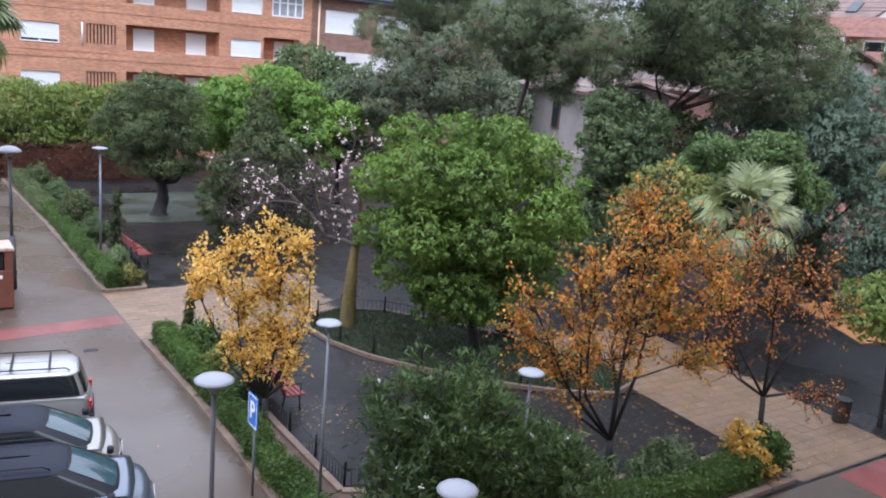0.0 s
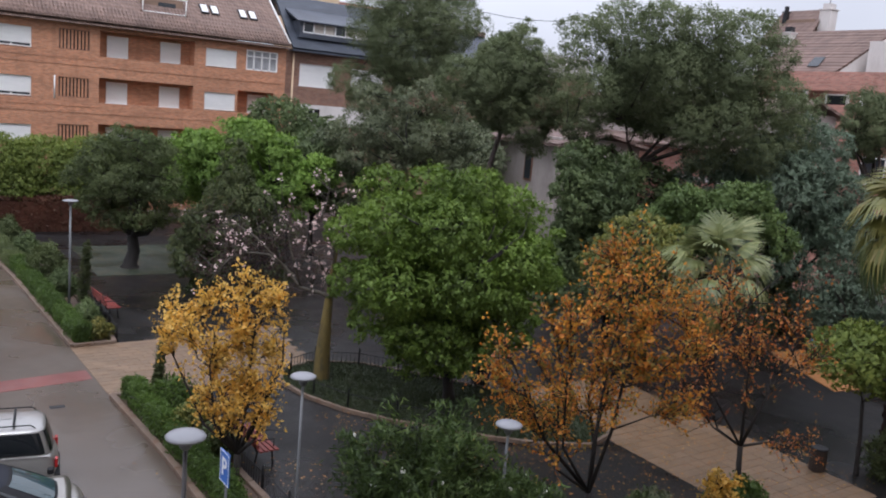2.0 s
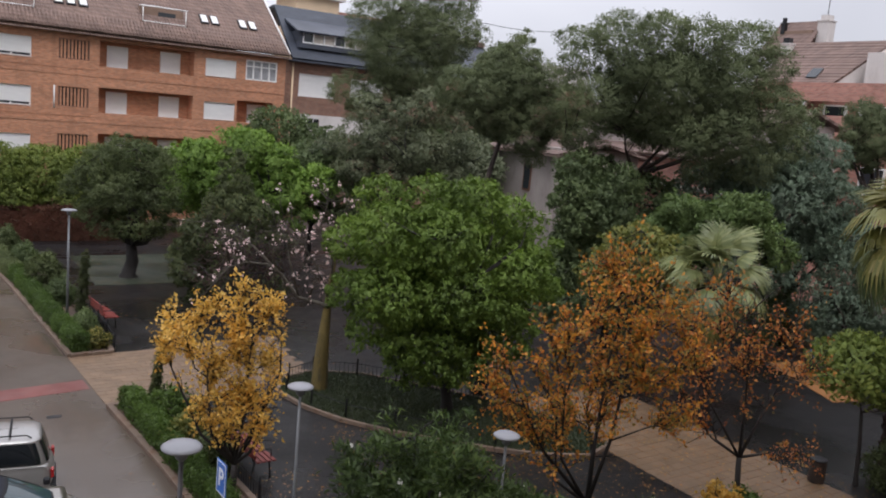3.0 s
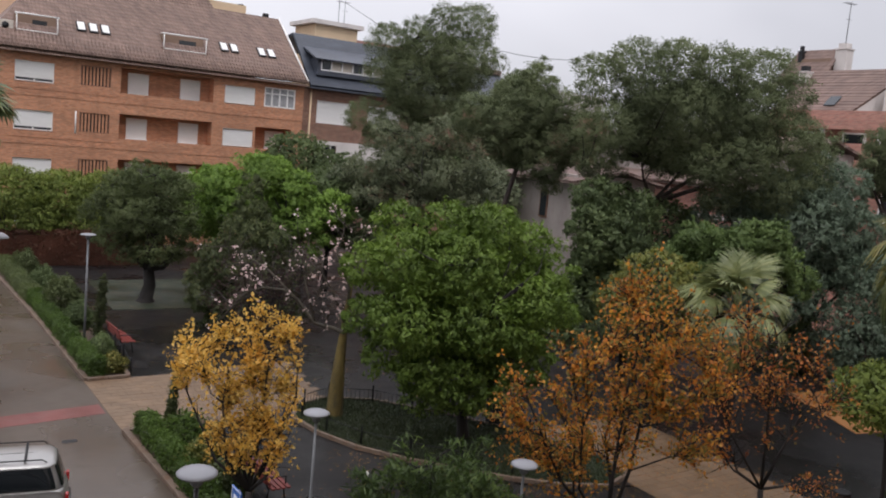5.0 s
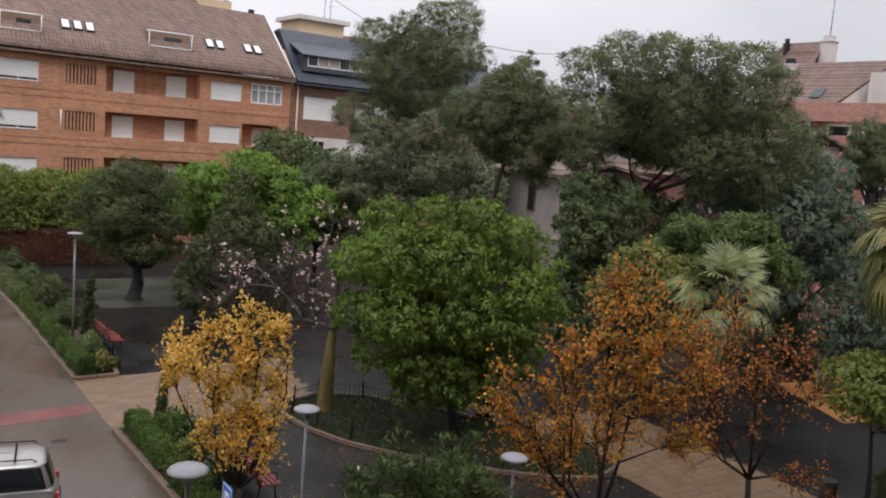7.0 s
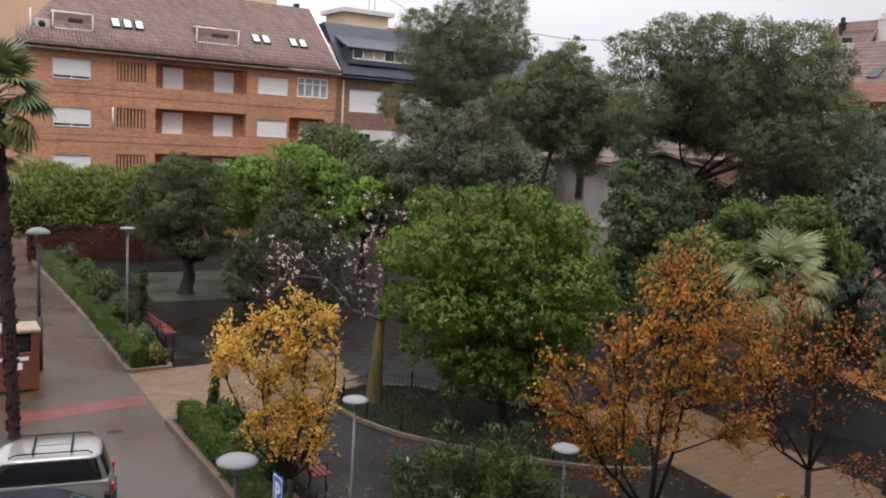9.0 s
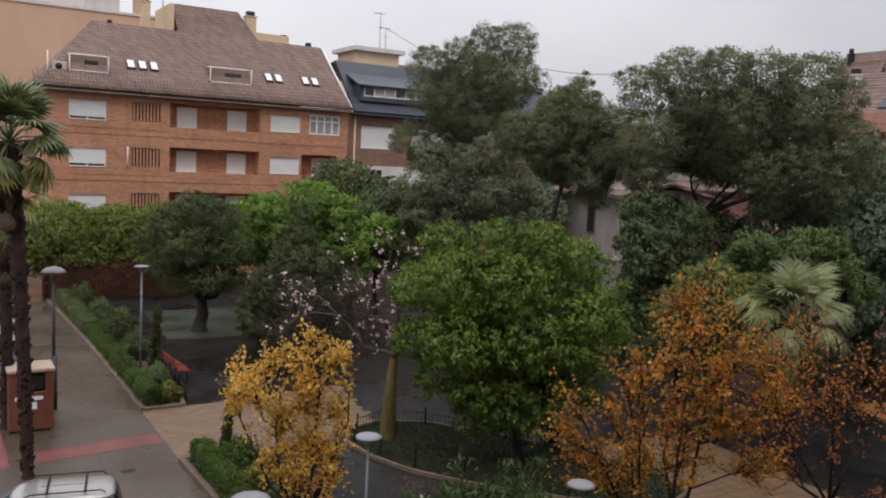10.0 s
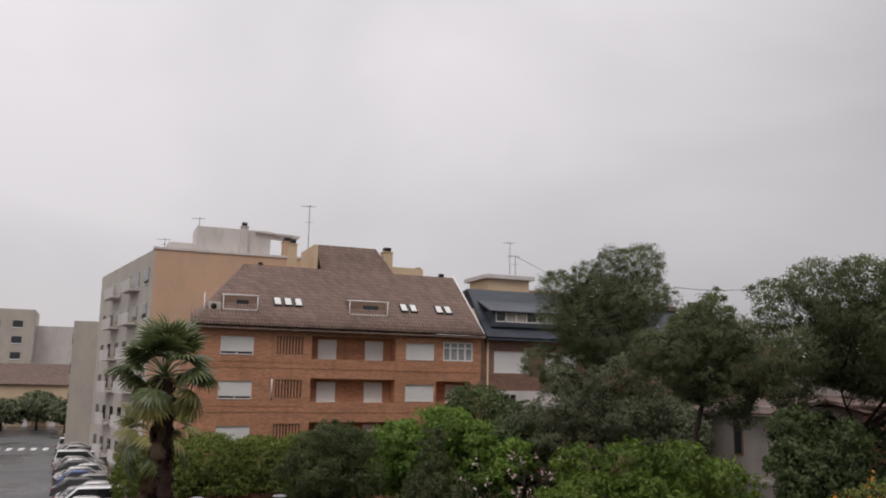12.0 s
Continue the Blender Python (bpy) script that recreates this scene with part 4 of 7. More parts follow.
# tall beige block behind the brick building
tall = thing("tall_apartment_block", "tall beige rendered apartment block with flat roof", "building")
boxes("wall", M_RENDER_B, tall, "blank beige end wall", (-1.8, 47.5, -0.2, 14, 47.9, 19.0))
boxes("roof", M_RENDER_W, tall, "", (-1.9, 47.4, 19.0, 14.1, 71, 19.2))
TURN = pose(-1.8, 47.5, 0, 0, 0, 9.5)
bm = bmesh.new()
box(bm, 0.0, 0.05, -0.2, 0.4, 24, 19.0)
part("wall", bm, M_RENDER_G, tall, "grey-beige street front").matrix_basis = TURN
for k in range(6):
    for j in range(6):
        y, z = 1.6 + j * 3.7, 1.2 + k * 3.0
        w = boxes("window", M_FRAME, tall, "", (-0.08, y, z, 0.0, y + 1.5, z + 0.08))
        boxes("pane", M_GLASS, w, "", (-0.05, y, z + 0.08, -0.02, y + 1.5, z + 1.4))
        w.matrix_basis = TURN
    for j in range(2):
        b = boxes("balcony", M_RENDER_W, tall, "shallow street balcony", (-0.9, 5.0 + j * 8, 0.9 + k * 3.0, 0.0, 9 + j * 8, 1.05 + k * 3.0), (-0.9, 5.0 + j * 8, 1.05 + k * 3.0, -0.8, 9 + j * 8, 1.95 + k * 3.0))
        b.matrix_basis = TURN
pent = thing("rooftop_house", "white rooftop house with lean-to canopy", "building")
boxes("wall", M_RENDER_W, pent, "", (1.6, 48.5, 19.2, 8.0, 52, 21.45))
boxes("wall", M_RENDER_W, pent, "", (-0.6, 50, 19.2, 2.3, 53, 20.1))
roof_plane("canopy", M_RENDER_W, pent, [[(6.6, 48.2, 21.4), (10.6, 48.2, 21.2), (10.6, 51, 21.2), (6.6, 51, 21.4)]], "", 0.15)
chimney(tall, 5.6, 48.2, 19.2, 22.0, 0.6, M_RENDER_W)
chimney(tall, 9.4, 48.0, 17.5, 20.9, 0.8, M_RENDER_B)
chimney(tall, 7.0, 47.2, 17.0, 18.4, 0.5)


def aerial(x, y, z, h, label="thin rooftop television aerial"):
    a = thing("aerial", label, "aerial", (x, y, z))
    tube("mast", [(0, 0, -0.3), (0, 0, h)], 0.03, M_METAL_L, a, "", 6)
    V, F = [], []
    tube_data(V, F, [(-0.7, 0, h - 0.15), (0.5, 0, h - 0.1)], [0.02] * 2, 5)
    for i in range(5):
        tube_data(V, F, [(-0.6 + i * 0.22, -0.25, h - 0.14), (-0.6 + i * 0.22, 0.25, h - 0.14)], [0.012] * 2, 4)
    mesh_ob("yagi", V, F, M_METAL_L, a)
    tube("crossbar", [(-0.3, 0, h * 0.6), (0.3, 0, h * 0.62)], 0.015, M_METAL_L, a, "", 4)


aerial(9.3, 39, 18.6, 3.6)
aerial(28.2, 41, 17.7, 3.3)
aerial(29.0, 41.5, 17.7, 2.2, "rooftop aerial mast with stay wires")
aerial(1.9, 50, 19.9, 2.6)
aerial(-0.8, 52, 19.2, 1.5)
wire = thing("stay_wire", "thin wire slung from the rooftop mast", "wire")
tube("cable", [(29.0, 41.5, 19.8), (33, 41, 18.0), (38, 40, 16.0), (44, 38, 15.2)], 0.025, M_METAL_D, wire, "", 4)

wire = thing("overhead_cable", "thin dark cable slung between far roofs", "wire")
tube("cable", [(36.0, 36.9, 15.45), (37.17, 29.17, 16.2), (38.48, 28.24, 16.0), (39.87, 27.26, 15.91), (41.44, 26.14, 15.95), (43.0, 22.0, 16.1), (47.8, 9.0, 16.5)], 0.025, M_METAL_D, wire, "", 4)

# roofs beyond the pines
row = thing("terraced_house", "white house with slate and clay roof", "house")
boxes("wall", M_BRICK_D, row, "", (31.5, 33, -0.2, 54, 44, 12.0))
roof_plane("roof", M_SLATE, row, [[(31.3, 32.6, 11.9), (43, 32.6, 11.9), (43, 37, 15.2), (31.3, 37, 15.2)], [(31.3, 37, 15.2), (43, 37, 15.2), (43, 44, 12), (31.3, 44, 12)]], "slate roof")
boxes("parapet", M_TILE_R, row, "", (34, 36.6, 15.1, 43, 37.2, 15.5))
boxes("upper_wall", M_RENDER_W, row, "", (44, 34, 12, 54, 44, 14.2))

# off-white render darkened in its base colour to stand for shade, with stains
M_RENDER_S = surface("shaded_stained_render", (0.40, 0.35, 0.32), 0.85, big=0.5, fine=18, vary=0.12, bump=0.15, stain=(0.27, 0.23, 0.21), stain_amt=0.6, stretch=(1, 1, 0.35))
white_house = thing("white_house", "off-white two-storey house with clay tile roof", "house")
bm = bmesh.new()
box(bm, 24.0, 5.0, -0.2, 30, 10.2, 7.0)
part("wall", bm, M_RENDER_S, white_house, "stained off-white wall with its shade put into the colour")
for y in (6.8,):
    w = boxes("window", M_DARKWOOD, white_house, "brown shuttered window", (23.95, y, 4.9, 24.0, y + 0.62, 6.35))
    boxes("pane", M_GLASS, w, "", (23.93, y + 0.08, 5.0, 23.95, y + 0.54, 6.25))
boxes("gable", M_RENDER_S, white_house, "", (24.2, 4.98, 7.0, 29.8, 10.2, 7.3))
boxes("string_course", M_RENDER_G, white_house, "", (23.9, 4.9, 3.7, 24.0, 10.2, 3.9))
roof_plane("roof", M_TILE_R, white_house, [[(23.4, 4.4, 7.0), (23.4, 10.8, 7.0), (27, 10.8, 7.7), (27, 4.4, 7.7)], [(27, 4.4, 7.7), (27, 10.8, 7.7), (30.6, 10.8, 7.0), (30.6, 4.4, 7.0)]], "clay tile roof")
pink = thing("pink_house", "dull pink house behind the pine trees", "house")
boxes("wall", M_BRICK_P, pink, "", (31.5, -1, -0.2, 39, 14, 7.4))
boxes("upper_wall", M_RENDER_S, pink, "pale set-back attic floor", (34.0, -1, 7.3, 38.6, 14, 9.6))
boxes("string_course", M_RENDER_W, pink, "", (31.4, -1.1, 5.6, 39, 14, 5.8), (31.4, -1.1, 7.2, 39, 14, 7.4))
for y in (0.5, 3.5, 6.5, 9.5):
    w = boxes("window", M_FRAME, pink, "", (31.42, y, 3.6, 31.5, y + 1.2, 5.0))
    boxes("pane", M_GLASS, w, "", (31.4, y + 0.1, 3.7, 31.42, y + 1.1, 4.9))
roof_plane("roof", M_TILE_R, pink, [[(31, -1.5, 7.4), (31, 14.5, 7.4), (34.1, 14.5, 7.85), (34.1, -1.5, 7.85)], [(33.6, -1.4, 9.5), (33.6, 14.4, 9.5), (36.2, 14.4, 10.3), (36.2, -1.4, 10.3)], [(36.2, -1.4, 10.3), (36.2, 14.4, 10.3), (39.2, 14.4, 9.5), (39.2, -1.4, 9.5)]])

east = thing("brick_house", "pink brick building with clay roof and white dormer", "building")
each("wall", M_BRICK_P, east, "pink brick front wall", (42, -22, -0.2, 42.4, 7, 10.4), (42, -22, 11.2, 42.4, 7, 12.3), (42.4, 6.6, -0.2, 52, 7, 12.3), (43.4, -22, 8, 43.8, 6.6, 12.3))
boxes("terrace_slab", M_RENDER_W, east, "", (42.0, -22, 8.7, 43.4, 7, 8.9))
for y in (4.6, 1.2, -2.4, -6, -9.6, -13.2):
    w = boxes("window", M_FRAME, east, "white terrace door", (43.3, y, 8.9, 43.4, y + 1.5, 11.1))
    boxes("pane", M_GLASS, w, "", (43.28, y + 0.15, 9.0, 43.3, y + 1.35, 11.0))
    boxes("pier", M_FRAME, east, "", (42.05, y + 2.0, 10.4, 42.3, y + 2.2, 11.2))
    w = boxes("window", M_FRAME, east, "white window", (41.92, y, 6.0, 42.0, y + 1.5, 7.6))
    boxes("pane", M_GLASS, w, "", (41.9, y + 0.12, 6.1, 41.92, y + 1.38, 7.5))
roof_plane("roof", M_TILE_R, east, [[(42.4, 7.2, 12.25), (42.4, 1.9, 12.25), (46, 0.4, 15.2), (46, 7.2, 15.2)], [(46, 0.4, 15.2), (46, 7.2, 15.2), (52, 7.2, 12.2), (52, 0.4, 12.2)]], "clay tile roof")
roof_plane("roof_window", M_GLASS, east, [[(42.8, 3.9, 12.7), (42.8, 3.2, 12.7), (43.5, 3.2, 13.3), (43.5, 3.9, 13.3)]], "small roof window", 0.06)
boxes("roof_house", M_TERR, east, "", (47.4, 6.8, 13.5, 50, 9.5, 16.2))
roof_plane("upper_roof", M_TILE_R, east, [[(46.0, 6.3, 14.4), (46.0, 9.9, 14.4), (48.2, 9.7, 16.9), (48.2, 6.6, 16.9)], [(48.2, 6.6, 16.9), (48.2, 9.7, 16.9), (50.6, 9.9, 14.4), (50.6, 6.3, 14.4)]], "raised clay tile roof")
roof_plane("gable", M_RENDER_W, east, [[(42.7, 1.85, 12.3), (45.9, 0.5, 12.3), (45.9, 0.5, 14.95), (42.75, 1.85, 12.42)]], "white gable wall", 0.1)
boxes("white_gable", M_RENDER_W, east, "white attic wall with terrace", (43.6, -14, 12.2, 50, 0.6, 14.2))
chimney(east, 45.2, 7.0, 13.0, 15.4, 0.6, M_RENDER_W)
chimney(east, 48, 6.2, 14.5, 17.2, 0.8, M_RENDER_W, M_RENDER_W)
chimney(east, 47.5, 9.0, 16.0, 17.1, 0.3, M_IRON)
aerial(48, 6.2, 17, 2.9)

# the house from which the view is taken: a plain front behind the eye
own = thing("own_house", "plain rendered apartment house front", "building")
# never in view; added, at a guessed height, to block sky light from the foreground
boxes("wall", M_RENDER_G, own, "", (-30, -36, -0.3, 30, -27.9, 20.0))

# the far end of the street
far = thing("far_apartment_block", "distant beige apartment block at the street's end", "building")
boxes("wall", M_RENDER_G, far, "", (-60, 172, -0.2, -18.5, 186, 22.5))
boxes("wall", M_RENDER_W, far, "", (-18.5, 178, -0.2, 4, 190, 19.5))
for k in range(6):
    for j in range(9):
        x, z = -57 + j * 4.3, 2 + k * 3.3
        w = boxes("window", M_FRAME, far, "", (x, 171.9, z, x + 1.9, 172, z + 0.2))
        boxes("pane", M_GLASS, w, "", (x, 171.92, z + 0.2, x + 1.9, 171.98, z + 1.6))
low = thing("ochre_building", "long low ochre building with clay roof at the street's end", "building")
boxes("wall_panel", M_CREAM, low, "", (-40, 140, -0.2, -6, 141, 7.2))
roof_plane("roof", M_TILE_R, low, [[(-40.5, 139.4, 7.1), (-5.5, 139.4, 7.1), (-7, 146, 10.8), (-39, 146, 10.8)], [(-39, 146, 10.8), (-7, 146, 10.8), (-5.5, 152, 7.1), (-40.5, 152, 7.1)]], "low clay tile roof")
boxes("doorway", M_TERR, low, "tall brown doorway", (-15.5, 139.85, -0.2, -13.2, 140.0, 4.6))
each("gate_pier", M_RENDER_W, low, "pale gate pier", (-17.0, 138.6, -0.2, -16.0, 139.6, 3.6), (-12.6, 138.6, -0.2, -11.6, 139.6, 3.6))
each("awning", M_IRON, low, "dark awning over the shop fronts", (-38, 132, 2.4, -27, 137, 2.9), (-26, 132, 2.4, -18.5, 137, 2.9))
each("awning_post", M_RENDER_W, low, "", *[(x, 132, -0.2, x + 0.3, 132.3, 2.4) for x in (-37, -32, -27.5, -23, -19)])
mid = thing("street_building", "pale rendered building along the street", "building")
boxes("wall", M_RENDER_G, mid, "", (-8.3, 76, -0.2, 10, 100, 14.5))
for k in range(4):
    for j in range(6):
        y, z = 77 + j * 3.8, 2 + k * 3.2
        w = boxes("window", M_FRAME, mid, "", (-8.4, y, z, -8.3, y + 1.5, z + 0.15))
        boxes("pane", M_GLASS, w, "", (-8.38, y, z + 0.15, -8.32, y + 1.5, z + 1.5))

# ---- trees ----
tree("olive_tree", "dark olive-green tree with a thick forked trunk on the green pad", (4.92, 11.67, 0), (5.0, 11.7, 1.5), core(blobs((4.65, 11.21, 5.45, 0.99), (3.72, 11.67, 4.94, 0.91), (5.57, 10.67, 5.05, 0.91), (3.07, 12.38, 4.11, 0.77), (4.28, 10.9, 3.96, 1.28), (5.58, 10.37, 3.71, 0.99), (3.46, 11.77, 2.95, 0.84), (5.16, 10.71, 2.59, 0.99), (6.09, 10.96, 2.54, 0.62), (4.0, 11.48, 2.36, 0.69)), 0.8, 0.4), L_OLIVE, M_BARK, 11, 0.28, 300, 200, 0.42, 0.11, 0.04, low_cut=-0.6, rough_n=0.5, flat=0.6)
tree("ash_tree", "bright lime-green broadleaf tree", (10.9, 13.9, 0), (10.8, 13.9, 2.4), core(blobs((8.81, 14.06, 5.31, 1.02), (8.35, 14.7, 3.88, 0.86), (10.69, 12.49, 5.96, 1.09), (11.7, 11.84, 5.36, 1.01), (12.2, 11.61, 4.02, 1.02), (13.2, 11.36, 4.22, 0.85), (11.46, 11.97, 3.48, 1.02), (13.97, 11.41, 4.73, 0.69), (9.7, 13.05, 4.56, 1.18), (8.43, 15.41, 2.93, 0.7), (12.8, 11.59, 2.99, 0.86), (9.85, 13.09, 5.91, 0.68)), 0.75, 0.8), L_BRIGHT, M_BARK, 21, 0.2, 300, 200, 0.62, 0.17, 0.075, droop=0.3)
tree("cypress_tree", "dark drooping conifer with a pointed top", (6.6, 7.0, 0), (6.6, 7.0, 1.2), core(blobs((7.6, 6.3, 6.1, 0.3), (7.55, 6.2, 5.5, 0.5), (7.35, 5.9, 4.8, 0.7), (7.03, 5.45, 3.84, 0.9), (7.94, 4.94, 3.62, 0.76), (6.39, 5.78, 2.7, 1.04), (7.57, 5.03, 2.49, 1.18), (8.6, 4.64, 2.52, 0.7), (6.01, 6.24, 1.36, 0.91), (7.06, 5.49, 1.16, 1.12), (8.33, 4.93, 1.06, 0.91), (5.65, 6.5, 1.9, 0.56), (6.61, 6.19, 0.19, 0.78)), 0.7, 0.6), L_CONIF, M_BARK, 31, 0.16, 420, 130, 0.4, 0.16, 0.04, droop=0.8, low_cut=-0.9, rough_n=0.5, flat=0.5, gaps=0.12)
tree("laurel_tree", "dark green tree before the brick building", (17.1, 23.2, 0), (17.1, 23.2, 3), [((17.1, 23.2, 6.2), (2.3, 2.2, 1.8)), ((19.2, 22.5, 5.6), (2.0, 2.0, 1.6)), ((15.4, 23, 5.2), (1.6, 1.6, 1.4))], L_DARK, M_BARK, 41, 0.18, 320, 36, 0.5, 0.26, 0.11, rough_n=0.5, flat=0.6, up_n=0.35)
tree("poplar_tree", "grey-green tree with thin twiggy foliage", (18.5, 11.1, 0), (18.5, 11.1, 3.2), core(blobs((19.01, 9.41, 9.01, 0.76), (20.04, 8.91, 8.35, 0.92), (18.02, 9.73, 8.32, 0.91), (16.36, 11.09, 8.28, 0.76), (15.58, 11.91, 6.51, 0.92), (16.83, 10.47, 6.84, 1.06), (18.48, 9.34, 6.56, 1.37), (20.24, 8.71, 6.85, 0.77), (16.21, 11.3, 5.37, 1.23), (15.34, 13.34, 5.93, 0.78), (17.49, 10.15, 5.22, 1.07), (19.66, 9.0, 5.41, 0.92)), 0.6, 0.8), L_GREY, M_BARK, 51, 0.18, 420, 110, 0.46, 0.16, 0.06, twigs=220, rough_n=0.6, flat=0.4, gaps=0.2)


def pine(label, base, fork, lobes, seed, r0, leaves, puff):
    return tree("pine_tree", label, base, fork, lobes, L_PINE, M_BARK_P, seed, r0, leaves // 100, 125, puff, 0.1, 0.034, limbs=5, twigs=90, low_cut=-0.95, group="pines behind the square", rough_n=0.22, up_n=0.45, flat=0.5, gaps=0.02, tight=0.7)


pine("tall umbrella pine with layered dark needles", (22.3, 17.0, 0), (22.0, 16.4, 7.5), core(blobs((23.22, 14.34, 15.0, 1.46), (22.09, 14.84, 15.12, 1.03), (19.44, 16.54, 13.74, 1.2), (20.54, 15.82, 14.9, 0.51), (22.63, 14.07, 12.81, 1.88), (20.37, 15.46, 11.81, 1.71), (19.17, 18.59, 9.52, 1.07), (20.52, 16.02, 9.61, 1.3), (24.88, 13.7, 13.25, 0.52), (23.83, 13.79, 13.54, 1.03), (19.23, 16.63, 12.2, 1.03), (21.64, 14.74, 10.76, 1.54), (20.96, 15.07, 13.55, 1.44), (20.37, 18.37, 8.47, 1.08)), 0.85, 0.7), 61, 0.22, 170000, 0.6)
pine("leaning pine with a dark spreading crown", (17.35, 3.3, 0), (18.33, 2.5, 8.0), core(blobs((18.78, 2.14, 11.99, 0.29), (18.07, 1.58, 11.14, 0.76), (17.27, 1.88, 10.37, 0.95), (16.29, 3.24, 9.69, 0.9), (16.9, 2.1, 9.45, 1.14), (18.17, 1.13, 9.96, 1.07), (19.17, 0.77, 10.19, 0.7), (18.89, 0.81, 8.77, 1.15), (18.52, 1.21, 7.83, 0.96), (19.54, 0.72, 8.44, 0.71), (17.75, 1.42, 8.66, 0.76), (16.41, 3.97, 8.97, 0.59), (16.98, 2.09, 8.7, 0.76), (19.4, 1.52, 7.08, 0.46)), 0.85, 0.6), 71, 0.13, 105000, 0.45)
pine("broad old pine with dense rounded crown and forked trunk", (21.2, -2.9, 0), (21.04, -2.9, 6.6), core(blobs((19.77, -4.7, 12.0, 0.98), (18.67, -3.48, 11.76, 1.06), (18.07, -2.51, 11.05, 0.94), (18.54, -1.02, 11.95, 0.45), (20.89, -5.63, 11.72, 1.04), (22.4, -6.36, 11.82, 1.05), (23.58, -6.85, 11.23, 0.8), (18.31, -3.26, 9.49, 1.07), (18.0, -2.29, 9.16, 0.82), (20.02, -5.24, 10.34, 1.17), (21.85, -6.36, 10.4, 1.25), (21.86, -6.29, 8.7, 1.26), (23.74, -7.0, 9.53, 1.07), (25.7, -7.11, 9.4, 0.62), (23.39, -6.61, 7.6, 0.95), (20.87, -5.67, 8.33, 0.92), (18.36, -2.6, 8.3, 0.85), (18.9, -1.6, 7.9, 0.6), (19.07, -4.29, 10.89, 1.05), (21.61, -5.75, 7.18, 0.67), (25.2, -6.99, 8.26, 0.69)), 0.78, 0.6), 81, 0.2, 210000, 0.5)
pine("dark pine at the park's edge", (31.5, -7.8, 0), (30.7, -7.6, 6.5), blobs((30.41, -7.2, 9.74, 0.67), (29.94, -7.11, 8.97, 0.52), (30.63, -7.59, 8.89, 0.89), (30.5, -7.24, 8.11, 0.6)), 91, 0.2, 30000, 0.5)

tree("bay_tree", "dense dark green tree", (18.6, -4.6, 0), (18.3, -4.5, 2.2), core(blobs((17.0, -3.6, 3.0, 1.0), (17.4, -4.3, 1.8, 1.1), (18.2, -5.1, 3.0, 1.0), (18.7, -5.5, 1.6, 1.1), (16.5, -3.1, 1.5, 1.0), (17.24, -3.64, 6.67, 0.79), (16.7, -3.98, 5.65, 0.78), (17.1, -4.4, 5.06, 0.97), (17.26, -3.83, 4.05, 0.92), (17.94, -4.73, 4.45, 0.72), (17.45, -4.66, 5.75, 0.71), (18.31, -4.82, 6.31, 0.65), (17.98, -4.93, 5.27, 0.65)), 1.0, 0.5), L_DARK, M_BARK, 101, 0.16, 300, 250, 0.42, 0.13, 0.06, rough_n=0.5, flat=0.6, up_n=0.35)
tree("robinia_tree", "mid-green rounded broadleaf tree", (19.1, -8.3, 0), (19.1, -8.3, 2), core(blobs((17.63, -8.29, 5.74, 0.61), (18.86, -9.21, 5.99, 0.58), (19.55, -9.55, 5.93, 0.65), (17.17, -7.67, 4.93, 0.59), (18.49, -9.05, 5.26, 0.88), (19.98, -9.76, 5.24, 0.65), (17.86, -8.5, 4.58, 0.71), (20.85, -9.82, 4.52, 0.6), (17.29, -7.02, 4.45, 0.48)), 0.9, 0.5), L_MID, M_BARK, 111, 0.15, 300, 150, 0.4, 0.13, 0.06, rough_n=0.5, flat=0.6, up_n=0.35)
tree("cedar_tree", "tall blue-green conifer with drooping foliage", (28.3, -6.2, 0), (28.0, -6.2, 2), core(blobs((26.91, -6.36, 8.31, 0.86), (26.36, -6.23, 7.26, 1.01), (27.35, -6.9, 7.08, 1.08), (28.11, -7.08, 7.99, 0.72), (26.24, -6.17, 6.1, 0.86), (27.29, -6.84, 5.62, 1.23), (28.37, -7.38, 5.99, 1.16), (27.21, -6.44, 4.38, 1.02), (29.2, -7.14, 4.32, 1.34), (25.27, -5.12, 6.53, 0.73), (25.66, -5.53, 7.46, 0.87), (25.27, -4.05, 6.71, 0.67)), 0.7, 0.6), L_BLUE, M_BARK_P, 121, 0.2, 420, 160, 0.46, 0.17, 0.05, droop=0.8, rough_n=0.45, flat=0.5)
tree("cedar_tree", "dark blue-green conifer with drooping foliage", (27.0, -9.6, 0), (27.0, -9.6, 1.4), [((26.6, -9.0, 2.0), (1.5, 1.5, 1.7)), ((28.2, -10.4, 2.2), (1.6, 1.6, 1.9)), ((29.6, -11.4, 2.4), (1.6, 1.6, 2.0)), ((27.2, -9.4, 4.0), (1.4, 1.4, 1.5)), ((29.2, -10.8, 4.4), (1.5, 1.5, 1.6)), ((31.2, -12.2, 3.4), (1.6, 1.6, 2.2))], L_BLUE, M_BARK_P, 123, 0.2, 420, 110, 0.46, 0.17, 0.05, droop=0.8, rough_n=0.45, flat=0.5, low_cut=-0.95)
tree("maple_tree", "small yellowing tree with sparse leaves", (15.4, -8.6, 0), (15.4, -8.6, 2.0), [((15.4, -8.6, 4.3), (1.3, 1.3, 1.1)), ((14.7, -8.0, 3.6), (0.9, 0.9, 0.8)), ((16.1, -9.2, 3.8), (0.9, 0.9, 0.8))], L_YELLOWGREEN, M_BARK, 131, 0.08, 190, 26, 0.3, 0.14, 0.09, twigs=120)
